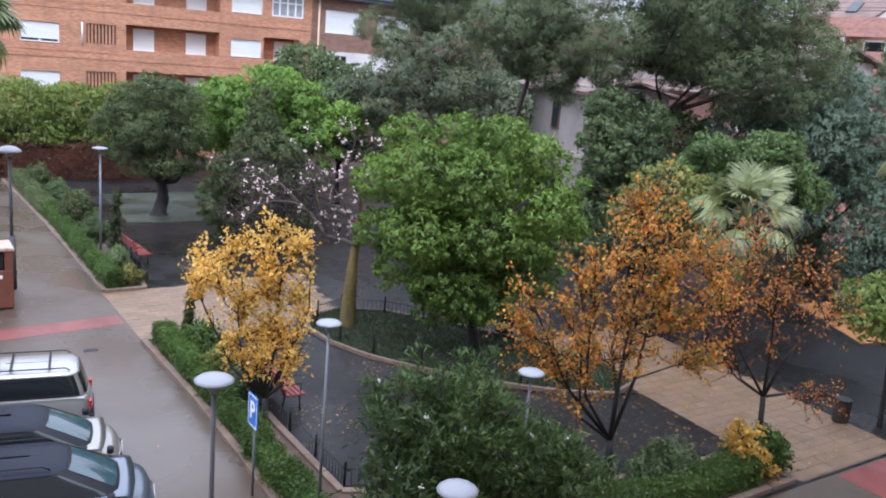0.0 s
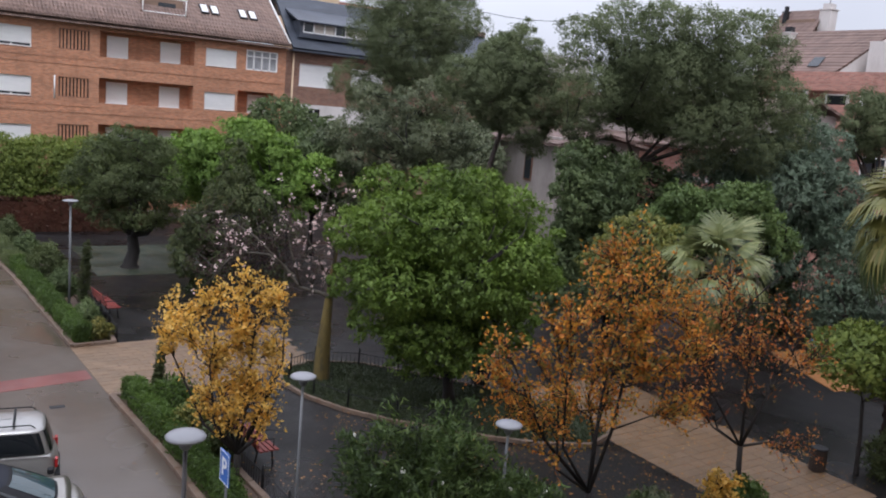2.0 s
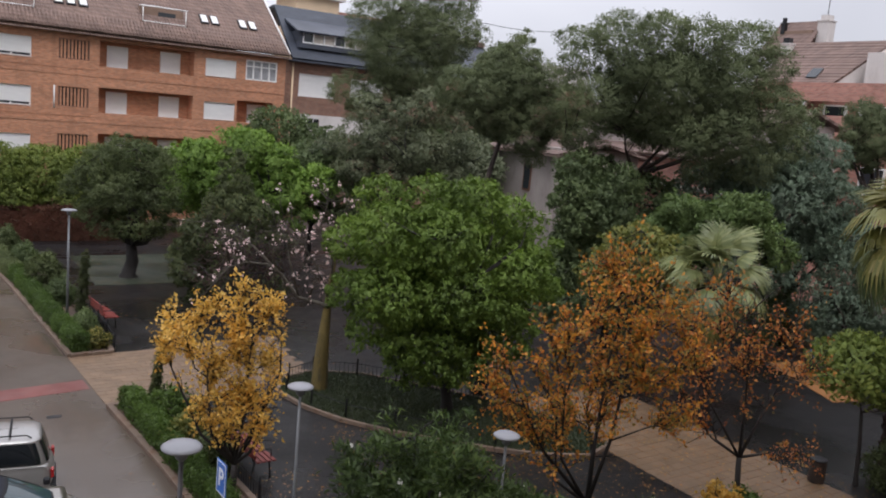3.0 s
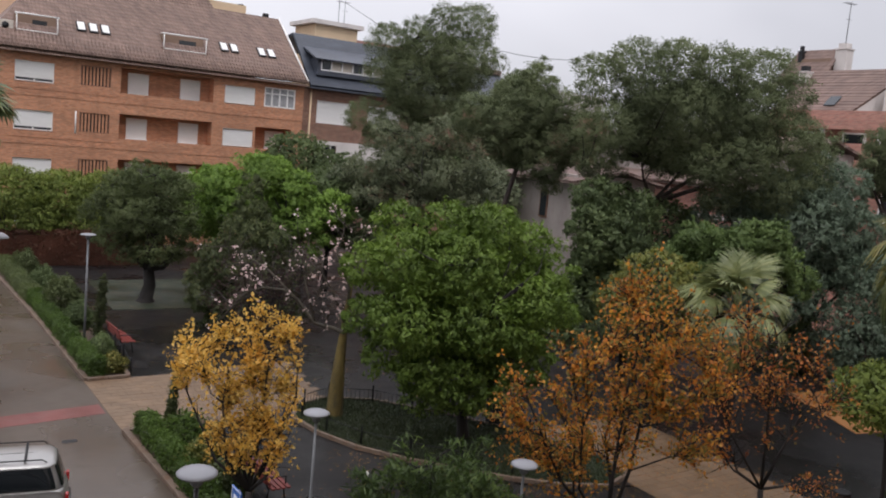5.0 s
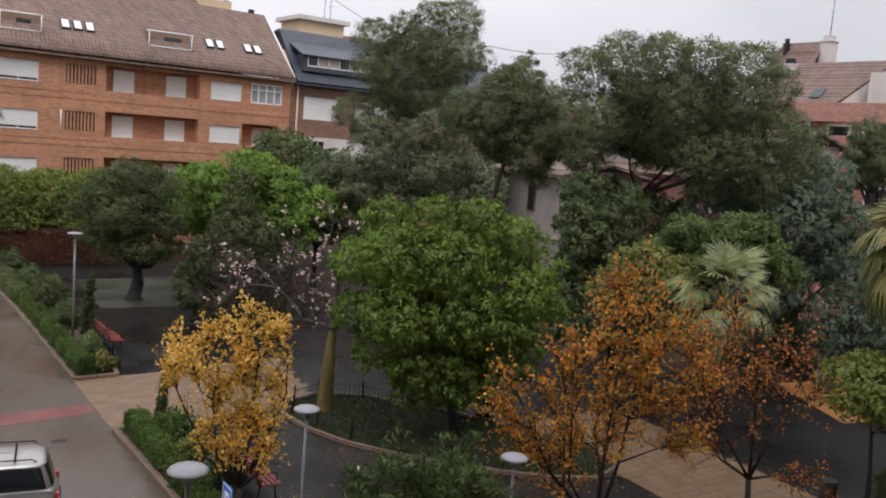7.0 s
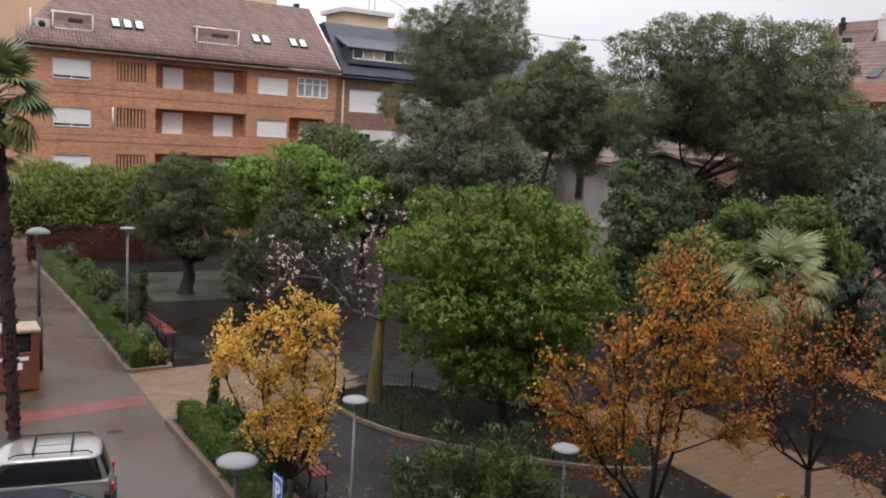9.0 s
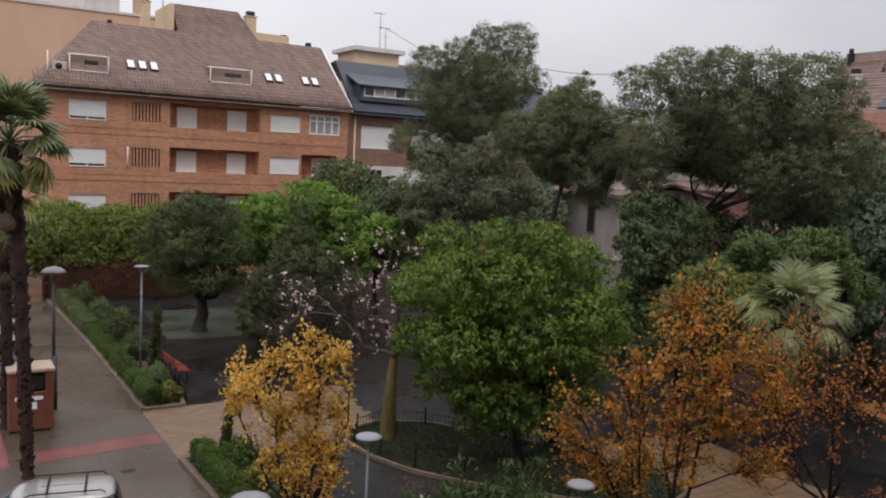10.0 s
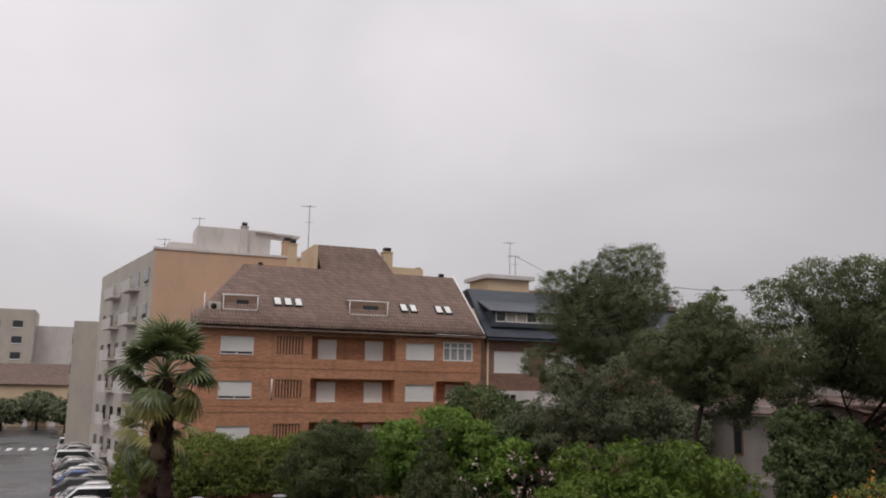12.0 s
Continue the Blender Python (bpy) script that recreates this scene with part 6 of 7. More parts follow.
def fan_leaf(name, mat, petiole, blade, droop, seed, segs=26, spread=150):
    """A fan leaf: a stalk and pleated pointed fingers that droop at their tips. It grows along +x."""
    rg = random.Random(seed)
    V, F = [], []
    tube_data(V, F, [(0, 0, 0), (petiole * 0.5, 0, 0.06 * petiole), (petiole, 0, 0)], [0.022, 0.016, 0.012], 4)
    for i in range(segs):
        a = radians(-spread / 2 + spread * i / (segs - 1))
        ln = blade * (1 - 0.25 * abs(a) / radians(spread / 2)) * rg.uniform(0.88, 1.08)
        prev = None
        w0 = blade * 1.43 / segs
        for k in range(5):
            s = k / 4
            r = ln * s
            z = -droop * ln * s ** 2.3 * rg.uniform(0.85, 1.15) + 0.03 * (i % 2)
            c = Vector((petiole + math.cos(a) * r * (1 - 0.3 * droop * s), math.sin(a) * r, z))
            wdt = w0 * (0.35 + 1.1 * s * (1 - s) * 2.2) * (1 - s ** 5)
            n = Vector((-math.sin(a), math.cos(a), 0)) * wdt
            cur = (len(V), len(V) + 1)
            V += [tuple(c + n), tuple(c - n)]
            if prev:
                F.append((prev[0], prev[1], cur[1], cur[0]))
            prev = cur
    me = bpy.data.meshes.new(name)
    me.from_pydata(V, [], F)
    me.materials.append(mat)
    return me


def fan_palm(label, base, top, r0, r1, mats, petiole, blade, count, seed, dead=0, skirt_len=1.0, droop=0.45, wild=10, fingers=26, fan=150):
    p = thing("fan_palm", label, "palm tree", base)
    t = Vector(top) - Vector(base)
    V, F = [], []
    n = max(8, int(t.length / 0.12))
    rg = random.Random(seed)
    path = [Vector((t.x * s, t.y * s, t.z * s)) + Vector((math.sin(s * 3) * 0.06, 0, 0)) for s in [i / n for i in range(n + 1)]]
    tube_data(V, F, [path[0] - Vector((0, 0, 0.1)), *path], [r0 * 1.5, *[(r0 + (r1 - r0) * i / n) * (1.0 + 0.12 * math.sin(i * 2.6) * rg.uniform(0.2, 1.0) + rg.uniform(-0.05, 0.05)) * (1.35 if i == 0 else 1) for i in range(n + 1)]], 12)
    # old leaf bases stand off the trunk
    for i in range(2, n):
        rr = r0 + (r1 - r0) * i / n
        for k in range(6):
            if rg.random() < 0.55:
                a = rg.uniform(0, 6.283)
                c = path[i] + Vector((math.cos(a), math.sin(a), 0)) * rr * 0.9 + Vector((0, 0, rg.uniform(-0.05, 0.05)))
                o = Vector((math.cos(a) * 0.5, math.sin(a) * 0.5, 1)).normalized() * rg.uniform(0.07, 0.17)
                tube_data(V, F, [c, c + o * 0.6, c + o], [0.05, 0.04, 0.012], 4)
    mesh_ob("trunk", V, F, M_BARK_PALM, p, "rough palm trunk with old leaf bases", True)
    meshes = [fan_leaf("frond", m, petiole, blade, droop * k, seed + j, fingers, fan) for j, (m, k) in enumerate(zip(mats, (0.7, 1.1, 1.5)))]
    head = path[-1]
    for i in range(count):
        f = i / count
        el = 78 - 118 * f + rg.uniform(-wild, wild)
        az = i * 137.5 + rg.uniform(-2 * wild, 2 * wild)
        o = new("frond", meshes[0 if f < 0.4 else 1 if f < 0.75 else 2])
        o.parent = p
        s = rg.uniform(0.85, 1.12)
        o.matrix_basis = Matrix.Translation(head + Vector((0, 0, 0.15 * (1 - f)))) @ pose(0, 0, 0, 0, -el, az) @ pose(0, 0, 0, rg.uniform(-30, 30), 0, 0) @ Matrix.Diagonal((s, s, s, 1))
    if dead:
        dm = fan_leaf("dead_frond", L_DEAD, petiole * 0.6, blade * 0.8, 0.3, seed + 9, 18, 90)
        for i in range(dead):
            o = new("dead_frond", dm)
            o.parent = p
            z = -0.1 - skirt_len * rg.random()
            o.matrix_basis = Matrix.Translation(head + Vector((0, 0, z))) @ pose(0, 0, 0, 0, rg.uniform(68, 86), i * 137.5) @ pose(0, 0, 0, rg.uniform(-40, 40), 0, 0)
    return p


fan_palm("tall fan palm with rough reddish trunk by the kerb", (-3.62, -4.5, 0), (-4.02, -4.62, 8.08), 0.125, 0.2, (L_PALM, L_PALM, L_PALM_Y), 0.88, 0.7, 40, 701, dead=20, skirt_len=1.1, droop=0.45, wild=20, fingers=22, fan=215)
fan_palm("fan palm with drooping dead fronds by the kerb", (-3.8, -0.18, 0), (-3.88, -0.1, 6.3), 0.15, 0.17, (L_PALM_Y, L_PALM_Y, L_PALM), 0.75, 0.75, 26, 731, dead=34, skirt_len=1.3, droop=0.6)
fan_palm("silvery-green fan palm with drooping fronds", (15.4, -11.7, 0), (15.4, -11.65, 4.0), 0.22, 0.2, (L_PALM_B, L_PALM_B, L_PALM_Y), 1.0, 0.95, 34, 751, dead=8, droop=0.75, wild=26, fingers=30)
fan_palm("yellow-green fan palm at the park's edge", (16.5, -16.7, 0), (16.6, -16.7, 6.3), 0.2, 0.18, (L_PALM_Y, L_PALM_Y, L_PALM), 1.1, 1.15, 44, 771, dead=14, droop=0.85, wild=18, fingers=30)

# ---- paved paths, stone by stone ----


def paved_path(name, label, poly, x0, x1, y0, y1, skew, sx=0.44, sy=0.3, bond=0.22):
    e = thing(name, label, "path", kind="structure")
    b = bmesh.new()
    prism(b, poly, -0.05, 0.006)
    part("mortar_bed", b, M_MORTAR, e)
    me, rg, r = None, random.Random(3), 0
    y = y0
    while y < y1 - 0.1:
        x = x0 + skew * (y - y0) - (bond if r % 2 else 0.0)
        first = True
        while x < x1 + skew * (y - y0) - 0.3:
            half = first and bond > 0 and r % 2
            first = False
            cx, cy = x + sx / 2 + (sx / 4 if half else 0.0), y + sy / 2
            inside = False
            for i in range(len(poly)):
                (ax, ay), (bx, by) = poly[i], poly[i - 1]
                if (ay > cy) != (by > cy) and cx < (bx - ax) * (cy - ay) / (by - ay) + ax:
                    inside = not inside
            if inside:
                if me is None:
                    b = bmesh.new()
                    box(b, -sx / 2 + 0.004, -sy / 2 + 0.006, -0.03, sx / 2 - 0.004, sy / 2 - 0.006, 0.012, 0.005)
                    o = part("paving_slab", b, M_PAVER, e)
                    me = o.data
                else:
                    o = new("paving_slab", me)
                    o.parent = e
                o.matrix_basis = pose(cx, cy, rg.uniform(-0.004, 0.004), rg.uniform(-0.4, 0.4), rg.uniform(-0.4, 0.4), rg.uniform(-0.5, 0.5)) @ Matrix.Diagonal((0.5 if half else 1.0, 1, 1, 1))
            x += sx
        y += sy
        r += 1
    return e


M_MORTAR = surface("dark_paving_joint", (0.145, 0.094, 0.056), 0.8, big=2, fine=30, vary=0.2, bump=0.2)
paved_path("tan_path", "path of wet tan paving slabs into the park", [(-0.03, -4.72), (4.45, -4.75), (4.5, -4.1), (6.2, -3.7), (6.9, 0.6), (1.45, 0.05), (-0.03, 0.0)], -0.03, 7.0, -4.7, 0.7, 0.0)
paved_path("tan_path", "path of tan paving slabs strewn with leaves", [(10.25, -17.8), (14.15, -17.8), (14.85, -8.5), (10.95, -8.5)], 10.25, 14.5, -17.75, -8.5, 0.07, bond=0.0)

# ---- lamps ----


def lamp(label, x, y, h, dia, pole_mat, r=0.04, sleeve=0.0, tall=0.07):
    e = thing("street_lamp", label, "street lamp", (x, y, 0), group="park lamps")
    tube("pole", [(0, 0, -0.05), (0, 0, h - 0.12)], [r * 1.15, r * 0.85], pole_mat, e, "", 12)
    if sleeve:
        tube("base_sleeve", [(0, 0, 0), (0, 0, sleeve)], [r * 2.1, r * 1.9], pole_mat, e, "", 12)
    R = dia / 2
    lathe("cap", [(R * 0.2, h + tall * 0.5), (R * 0.55, h + tall * 0.4), (R * 0.85, h + tall * 0.18), (R, h - 0.01), (R * 0.97, h - 0.03), (R * 0.4, h - 0.02), (R * 0.15, h - 0.03)][::-1], M_DISC, e, "pale flattened dome cap", 32)
    lathe("lantern", [(R * 0.12, h - 0.18), (R * 0.3, h - 0.14), (R * 0.34, h - 0.035), (R * 0.1, h - 0.03)], M_METAL_L, e, "", 16)
    return e


lamp("slim park lamp with flat pale disc cap", 0.38, -14.92, 3.7, 0.43, M_METAL_L, 0.025)
lamp("slim park lamp with flat pale disc cap", 2.57, -17.58, 3.5, 0.42, M_METAL_L, 0.025)
lamp("slim park lamp among the shrubs", 0.69, 3.63, 4.1, 0.52, M_METAL_L, 0.04)
lamp("dark street lamp with domed pale cap on the pavement", -2.39, 1.24, 4.3, 0.70, M_METAL_D, 0.055, 1.7, 0.3)
lamp("dark street lamp with domed pale cap", -2.61, -18.0, 4.3, 0.46, M_METAL_D, 0.031, 0.0, 0.1)
lamp("dark street lamp with domed pale cap", -1.22, -21.01, 4.1, 0.41, M_METAL_D, 0.03, 0.0, 0.1)

# parking sign, facing the bays
sign = thing("parking_sign", "blue parking sign with white letter on a thin post", "sign", (-0.33, -13.55, 0))
M_BLUE = surface("sign_blue", (0.03, 0.12, 0.42), 0.4, big=3, fine=30, vary=0.06, bump=0)
M_SIGNWHITE = surface("sign_white", (0.8, 0.8, 0.8), 0.4, big=3, fine=30, vary=0.04, bump=0)
tube("post", [(0.03, 0, -0.05), (0.03, 0, 1.95)], 0.025, M_METAL_L, sign, "", 8)
boxes("panel", M_BLUE, sign, "blue panel", (-0.02, -0.21, 1.38, 0.0, 0.21, 1.98), bevel=0.004)
boxes("border", M_SIGNWHITE, sign, "", (-0.024, -0.2, 1.39, -0.021, 0.2, 1.405), (-0.024, -0.2, 1.955, -0.021, 0.2, 1.97), (-0.024, -0.2, 1.405, -0.021, -0.185, 1.955), (-0.024, 0.185, 1.405, -0.021, 0.2, 1.955))
td = bpy.data.curves.new("letter", "FONT")
td.body, td.size, td.align_x, td.align_y, td.extrude, td.offset = "P", 0.46, "CENTER", "CENTER", 0.002, 0.008
tmp = bpy.data.objects.new("letter", td)
lm = bpy.data.meshes.new_from_object(tmp)
bpy.data.objects.remove(tmp)
lm.materials.append(M_SIGNWHITE)
lt = new("letter", lm)
lt.parent = sign
lt.matrix_basis = pose(-0.026, 0, 1.68, 90, 0, -90)

# ---- benches, bins, fences ----
M_BENCH = surface("red_bench_wood", (0.19, 0.03, 0.022), 0.45, big=2, fine=30, vary=0.2, bump=0.1, stretch=(4, 1, 4))


def bench(label, x, y, turn):
    e = thing("park_bench", label, "bench", (x, y, 0.0), turn, group="red park benches")
    for k, (yy, z, tilt) in enumerate([(-0.22, 0.43, 0), (-0.1, 0.43, 0), (0.02, 0.43, 0), (0.14, 0.43, 0), (0.235, 0.56, 78), (0.26, 0.68, 78), (0.285, 0.80, 78)]):
        b = bmesh.new()
        box(b, -0.85, -0.045, -0.018, 0.85, 0.045, 0.018, 0.006)
        o = part("slat", b, M_BENCH, e, "red wooden slat")
        o.matrix_basis = pose(0, yy, z, tilt, 0, 0)
    for xx in (-0.65, 0.65):
        tube("leg", [(xx, -0.22, -0.02), (xx, -0.18, 0.4), (xx, 0.2, 0.4), (xx, 0.31, 0.86)], 0.022, M_IRON, e, "black iron leg", 6)
        tube("leg", [(xx, 0.24, -0.02), (xx, 0.16, 0.4)], 0.022, M_IRON, e, "", 6)
        tube("armrest", [(xx, -0.22, 0.41), (xx, -0.22, 0.62), (xx, 0.24, 0.64)], 0.018, M_IRON, e, "", 6)


bench("red slatted park bench on black iron legs", 1.95, 3.75, 92)
bench("red slatted park bench beside the low fence", 1.85, -9.7, 90)


def fence(label, pts, h=0.5, gap=0.13, post_gap=1.3):
    e = thing("low_fence", label, "fence")
    pm = km = None
    for (ax, ay), (bx, by) in zip(pts, pts[1:]):
        a, b = Vector((ax, ay, 0)), Vector((bx, by, 0))
        L = (b - a).length
        for z in (h * 0.2, h * 0.9):
            tube("rail", [a + Vector((0, 0, z)), b + Vector((0, 0, z))], 0.012, M_IRON, e, "", 5)
        n = max(1, round(L / post_gap))
        for i in range(n + 1):
            p = a.lerp(b, i / n)
            if pm is None:
                o = tube("post", [(0, 0, -0.05), (0, 0, h + 0.08), (0, 0, h + 0.12)], [0.028, 0.028, 0.008], M_IRON, e, "", 6)
                pm = o.data
            else:
                o = new("post", pm)
                o.parent = e
            o.matrix_basis = pose(p.x, p.y, 0)
        n = int(L / gap)
        for i in range(1, n):
            p = a.lerp(b, i / n)
            if km is None:
                o = tube("picket", [(0, 0, h * 0.2), (0, 0, h * 0.98)], [0.009, 0.007], M_IRON, e, "", 4)
                km = o.data
            else:
                o = new("picket", km)
                o.parent = e
            o.matrix_basis = pose(p.x, p.y, 0)
    return e


fence("low black iron fence along the planting bed", [(1.32, -5.1), (1.3, -9.0), (1.3, -14.1), (3.2, -14.95)])
fence("low black iron fence round the lawn bed", [(4.75, -5.4), (5.25, -4.5), (6.25, -4.1), (7.45, -4.75), (9.0, -6.9), (10.25, -9.0)])
fence("low black iron fence round the lawn bed", [(4.9, -6.7), (5.3, -7.95), (6.1, -9.15), (7.0, -10.2), (7.9, -11.15)], post_gap=1.3, gap=3)
fence("low black iron fence at the bed's end", [(1.42, 0.25), (1.62, 2.0), (1.75, 5.0)])


def litter_bin(label, x, y, r, h, mat, slats=18):
    e = thing("litter_bin", label, "litter bin", (x, y, 0))
    lathe("liner", [(r * 0.8, 0.0), (r * 0.86, h * 0.9), (r * 0.8, h * 0.9), (r * 0.75, 0.1)], M_IRON, e, "", 16)
    for k in range(slats):
        a = 360 * k / slats
        b = bmesh.new()
        box(b, r * 0.9, -r * 0.15, 0.03, r, r * 0.15, h, 0.006)
        o = part("stave", b, mat, e)
        o.matrix_basis = pose(0, 0, 0, 0, 0, a)
    lathe("rim", [(r * 0.82, h - 0.03), (r * 1.05, h - 0.03), (r * 1.05, h + 0.02), (r * 0.82, h + 0.02)], M_IRON, e, "", 20)


M_STAVE = surface("dark_wet_wood", (0.03, 0.019, 0.014), 0.6, big=3, fine=30, vary=0.3, bump=0.3)
litter_bin("dark brown slatted litter bin beside the path", 14.2, -16.2, 0.2, 0.6, M_STAVE)
litter_bin("dark brown slatted litter bin behind the hedge", 9.62, -16.5, 0.17, 0.72, M_STAVE)
litter_bin("black litter bin behind the lawn bed", 10.1, -7.55, 0.28, 0.95, M_IRON)

# brown collection container on the pavement
M_RUST = surface("rust_brown_painted_steel", (0.17, 0.058, 0.035), 0.5, 0.1, big=1.2, fine=20, vary=0.2, bump=0.1, stain=(0.09, 0.035, 0.025), stain_amt=0.6)
M_LID = surface("pale_dirty_lid", (0.46, 0.36, 0.28), 0.6, big=2, fine=20, vary=0.15, bump=0.1, stain=(0.3, 0.14, 0.07), stain_amt=0.7)
bank = thing("collection_container", "rust-brown steel collection container with pale lid", "container", (-3.2, -0.35, 0))
b = bmesh.new()
box(b, -0.58, -0.5, 0.04, 0.58, 0.5, 1.15, 0.02)
box(b, -0.58, -0.28, 1.15, 0.58, 0.5, 1.72, 0.02)
box(b, -0.58, -0.5, 1.15, -0.36, -0.28, 1.72, 0.01)
box(b, 0.36, -0.5, 1.15, 0.58, -0.28, 1.72, 0.01)
part("body", b, M_RUST, bank)
boxes("lid", M_LID, bank, "pale stained lid", (-0.62, -0.55, 1.72, 0.62, 0.54, 1.82), bevel=0.02)
boxes("hatch", M_IRON, bank, "dark drop hatch", (-0.34, -0.44, 1.2, 0.34, -0.29, 1.6), bevel=0.015)
boxes("label_bar", M_SIGNWHITE, bank, "white lettering bar", (-0.42, -0.506, 0.92, 0.3, -0.501, 1.03))
boxes("label_bar", M_SIGNWHITE, bank, "white label", (-0.1, -0.506, 0.66, 0.14, -0.501, 0.86))
boxes("foot", M_IRON, bank, "", (-0.5, -0.4, -0.01, -0.4, 0.4, 0.04))
boxes("foot", M_IRON, bank, "", (0.4, -0.4, -0.01, 0.5, 0.4, 0.04))

M_GREENPL = surface("green_plastic", (0.02, 0.24, 0.11), 0.4, big=2, fine=20, vary=0.12, bump=0.05)
igloo = thing("recycling_container", "bright green rounded recycling container at the kerb", "container", (-5.0, 7.4, -0.13))
lathe("body", [(0.72, 0.0), (0.8, 0.1), (0.82, 0.9), (0.76, 1.3), (0.55, 1.62), (0.2, 1.75), (0.05, 1.76)], M_GREENPL, igloo, "", 24)
lathe("opening", [(0.05, 0), (0.13, 0), (0.15, 0.04), (0.05, 0.04)], M_IRON, igloo, "", 14).matrix_basis = pose(0.3, -0.66, 1.25, 70, 0, 25)
tube("lifting_loop", [(-0.15, 0, 1.74), (-0.1, 0, 1.88), (0.1, 0, 1.88), (0.15, 0, 1.74)], 0.02, M_IRON, igloo, "", 6)

# ---- cars ----
M_TAIL = surface("red_lamp_plastic", (0.35, 0.02, 0.02), 0.2, big=4, fine=30, vary=0.05, bump=0)
M_HEAD = surface("clear_lamp_plastic", (0.3, 0.31, 0.33), 0.15, big=4, fine=30, vary=0.05, bump=0)
M_RIM = surface("alloy_rim", (0.42, 0.42, 0.43), 0.35, 0.8, big=4, fine=30, vary=0.08, bump=0)
M_TRIM = surface("black_car_trim", (0.014, 0.014, 0.016), 0.5, big=4, fine=30, vary=0.1, bump=0, spec=0.15)


def car_paint(name, col):
    return surface(name, col, 0.38, 0.55, big=1.5, fine=60, vary=0.05, bump=0, coat=1.0)


def finer(g, axis, closed, k=3):
    """More points along one axis of a grid, on smooth curves through those given."""
    g = np.moveaxis(g, axis, 0)
    n = len(g)
    out = []
    for i in range(n if closed else n - 1):
        p = [g[j % n] if closed else g[min(max(j, 0), n - 1)] for j in (i - 1, i, i + 1, i + 2)]
        for q in range(k):
            t = q / k
            out.append(0.5 * (2 * p[1] + (p[2] - p[0]) * t + (2 * p[0] - 5 * p[1] + 4 * p[2] - p[3]) * t * t + (3 * p[1] - p[0] - 3 * p[2] + p[3]) * t ** 3))
    if not closed:
        out.append(g[-1])
    return np.moveaxis(np.array(out), 0, axis)


def car(label, m, paint, L=4.3, W=1.78, H=1.5, hood=0.95, tail=0.25, van=False, roof=None, rails=False, bars=False, category="car"):
    """A car along +x (its front), its wheels on z = 0."""
    e = thing("parked_car" if not van else "parked_van", label, category)
    hw = W / 2
    belt = H * (0.6 if not van else 0.58)
    x0, x1 = -L / 2, L / 2
    wb = x1 - hood + 0.1          # foot of the windscreen
    rb = x0 + tail                # foot of the rear window
    # lower body: stations along the length, rings across
    st = [(x0, 0.42, belt * 0.55, 0.86), (x0 + 0.06, 0.3, belt * 0.9, 0.94), (x0 + 0.3, 0.26, belt, 1.0), (x0 + L * 0.35, 0.24, belt, 1.0), (wb + 0.05, 0.24, belt, 0.99), (x1 - 0.45, 0.26, belt * 0.88, 0.95), (x1 - 0.12, 0.3, belt * 0.76, 0.86), (x1, 0.4, belt * 0.55, 0.72)]
    rows = []
    for x, zb, zt, k in st:
        w = hw * k
        zm = zb + (zt - zb) * 0.55
        rows.append([(x, -w * 0.92, zb), (x, -w, zm * 0.8), (x, -w, zm), (x, -w * 0.95, zt - 0.03), (x, -w * 0.8, zt), (x, w * 0.8, zt), (x, w * 0.95, zt - 0.03), (x, w, zm), (x, w, zm * 0.8), (x, w * 0.92, zb)])
    g = finer(finer(np.array(rows), 0, False), 1, True)
    # the nose and tail are bowed in plan
    bow = np.clip(np.abs(g[:, :, 0]) - L * 0.32, 0, None) / (L * 0.18)
    g[:, :, 0] -= np.sign(g[:, :, 0]) * bow * 0.16 * (np.abs(g[:, :, 1]) / hw) ** 2.5
    S, n = g.shape[:2]
    V = [tuple(p) for p in g.reshape(-1, 3)]
    F = [(i * n + k, i * n + (k + 1) % n, (i + 1) * n + (k + 1) % n, (i + 1) * n + k) for i in range(S - 1) for k in range(n)]
    F += [tuple(range(n)), tuple((S - 1) * n + k for k in range(n))[::-1]]
    body = mesh_ob("body", V, F, paint, e, "", True)
    # cabin: a rounded shell with glass let into it
    rt0, rt1 = rb + (0.2 if van else 0.6), wb - (0.8 if van else 1.1)
    wr = hw * (0.84 if van else 0.76)
    wbt = hw * 0.94

    def loop(h, inset=0.0, out=0.0):
        xr = rb + (rt0 - rb) * h ** 1.25 + inset - out
        xf = wb + (rt1 - wb) * h ** 1.12 - inset + out
        w = wbt + (wr - wbt) * h ** 1.3 - inset + out
        z = belt - 0.03 + (H - 0.05 - belt) * h + out * 0.5
        rc = 0.3 - 0.08 * h
        pts = []
        for k in range(9):      # front
            y = -w + rc + (2 * w - 2 * rc) * k / 8
            pts.append((xf - 0.1 * (y / w) ** 2, y, z))
        for k in range(1, 5):
            q = math.pi / 2 * k / 5
            pts.append((xf - 0.1 - rc * (1 - math.cos(q)), w - rc + rc * math.sin(q), z))
        for k in range(13):     # side
            x = xf - 0.1 - rc + (xr + 0.06 + rc - xf + 0.1 + rc) * k / 12
            pts.append((x, w, z))
        for k in range(1, 5):
            q = math.pi / 2 * (1 - k / 5)
            pts.append((xr + 0.06 + rc * (1 - math.cos(q)), w - rc + rc * math.sin(q), z))
        for k in range(9):      # rear
            y = w - rc - (2 * w - 2 * rc) * k / 8
            pts.append((xr + 0.06 * (y / w) ** 2, y, z))
        low = [(x, -y, zz) for x, y, zz in pts[9:30]][::-1]
        return pts + low

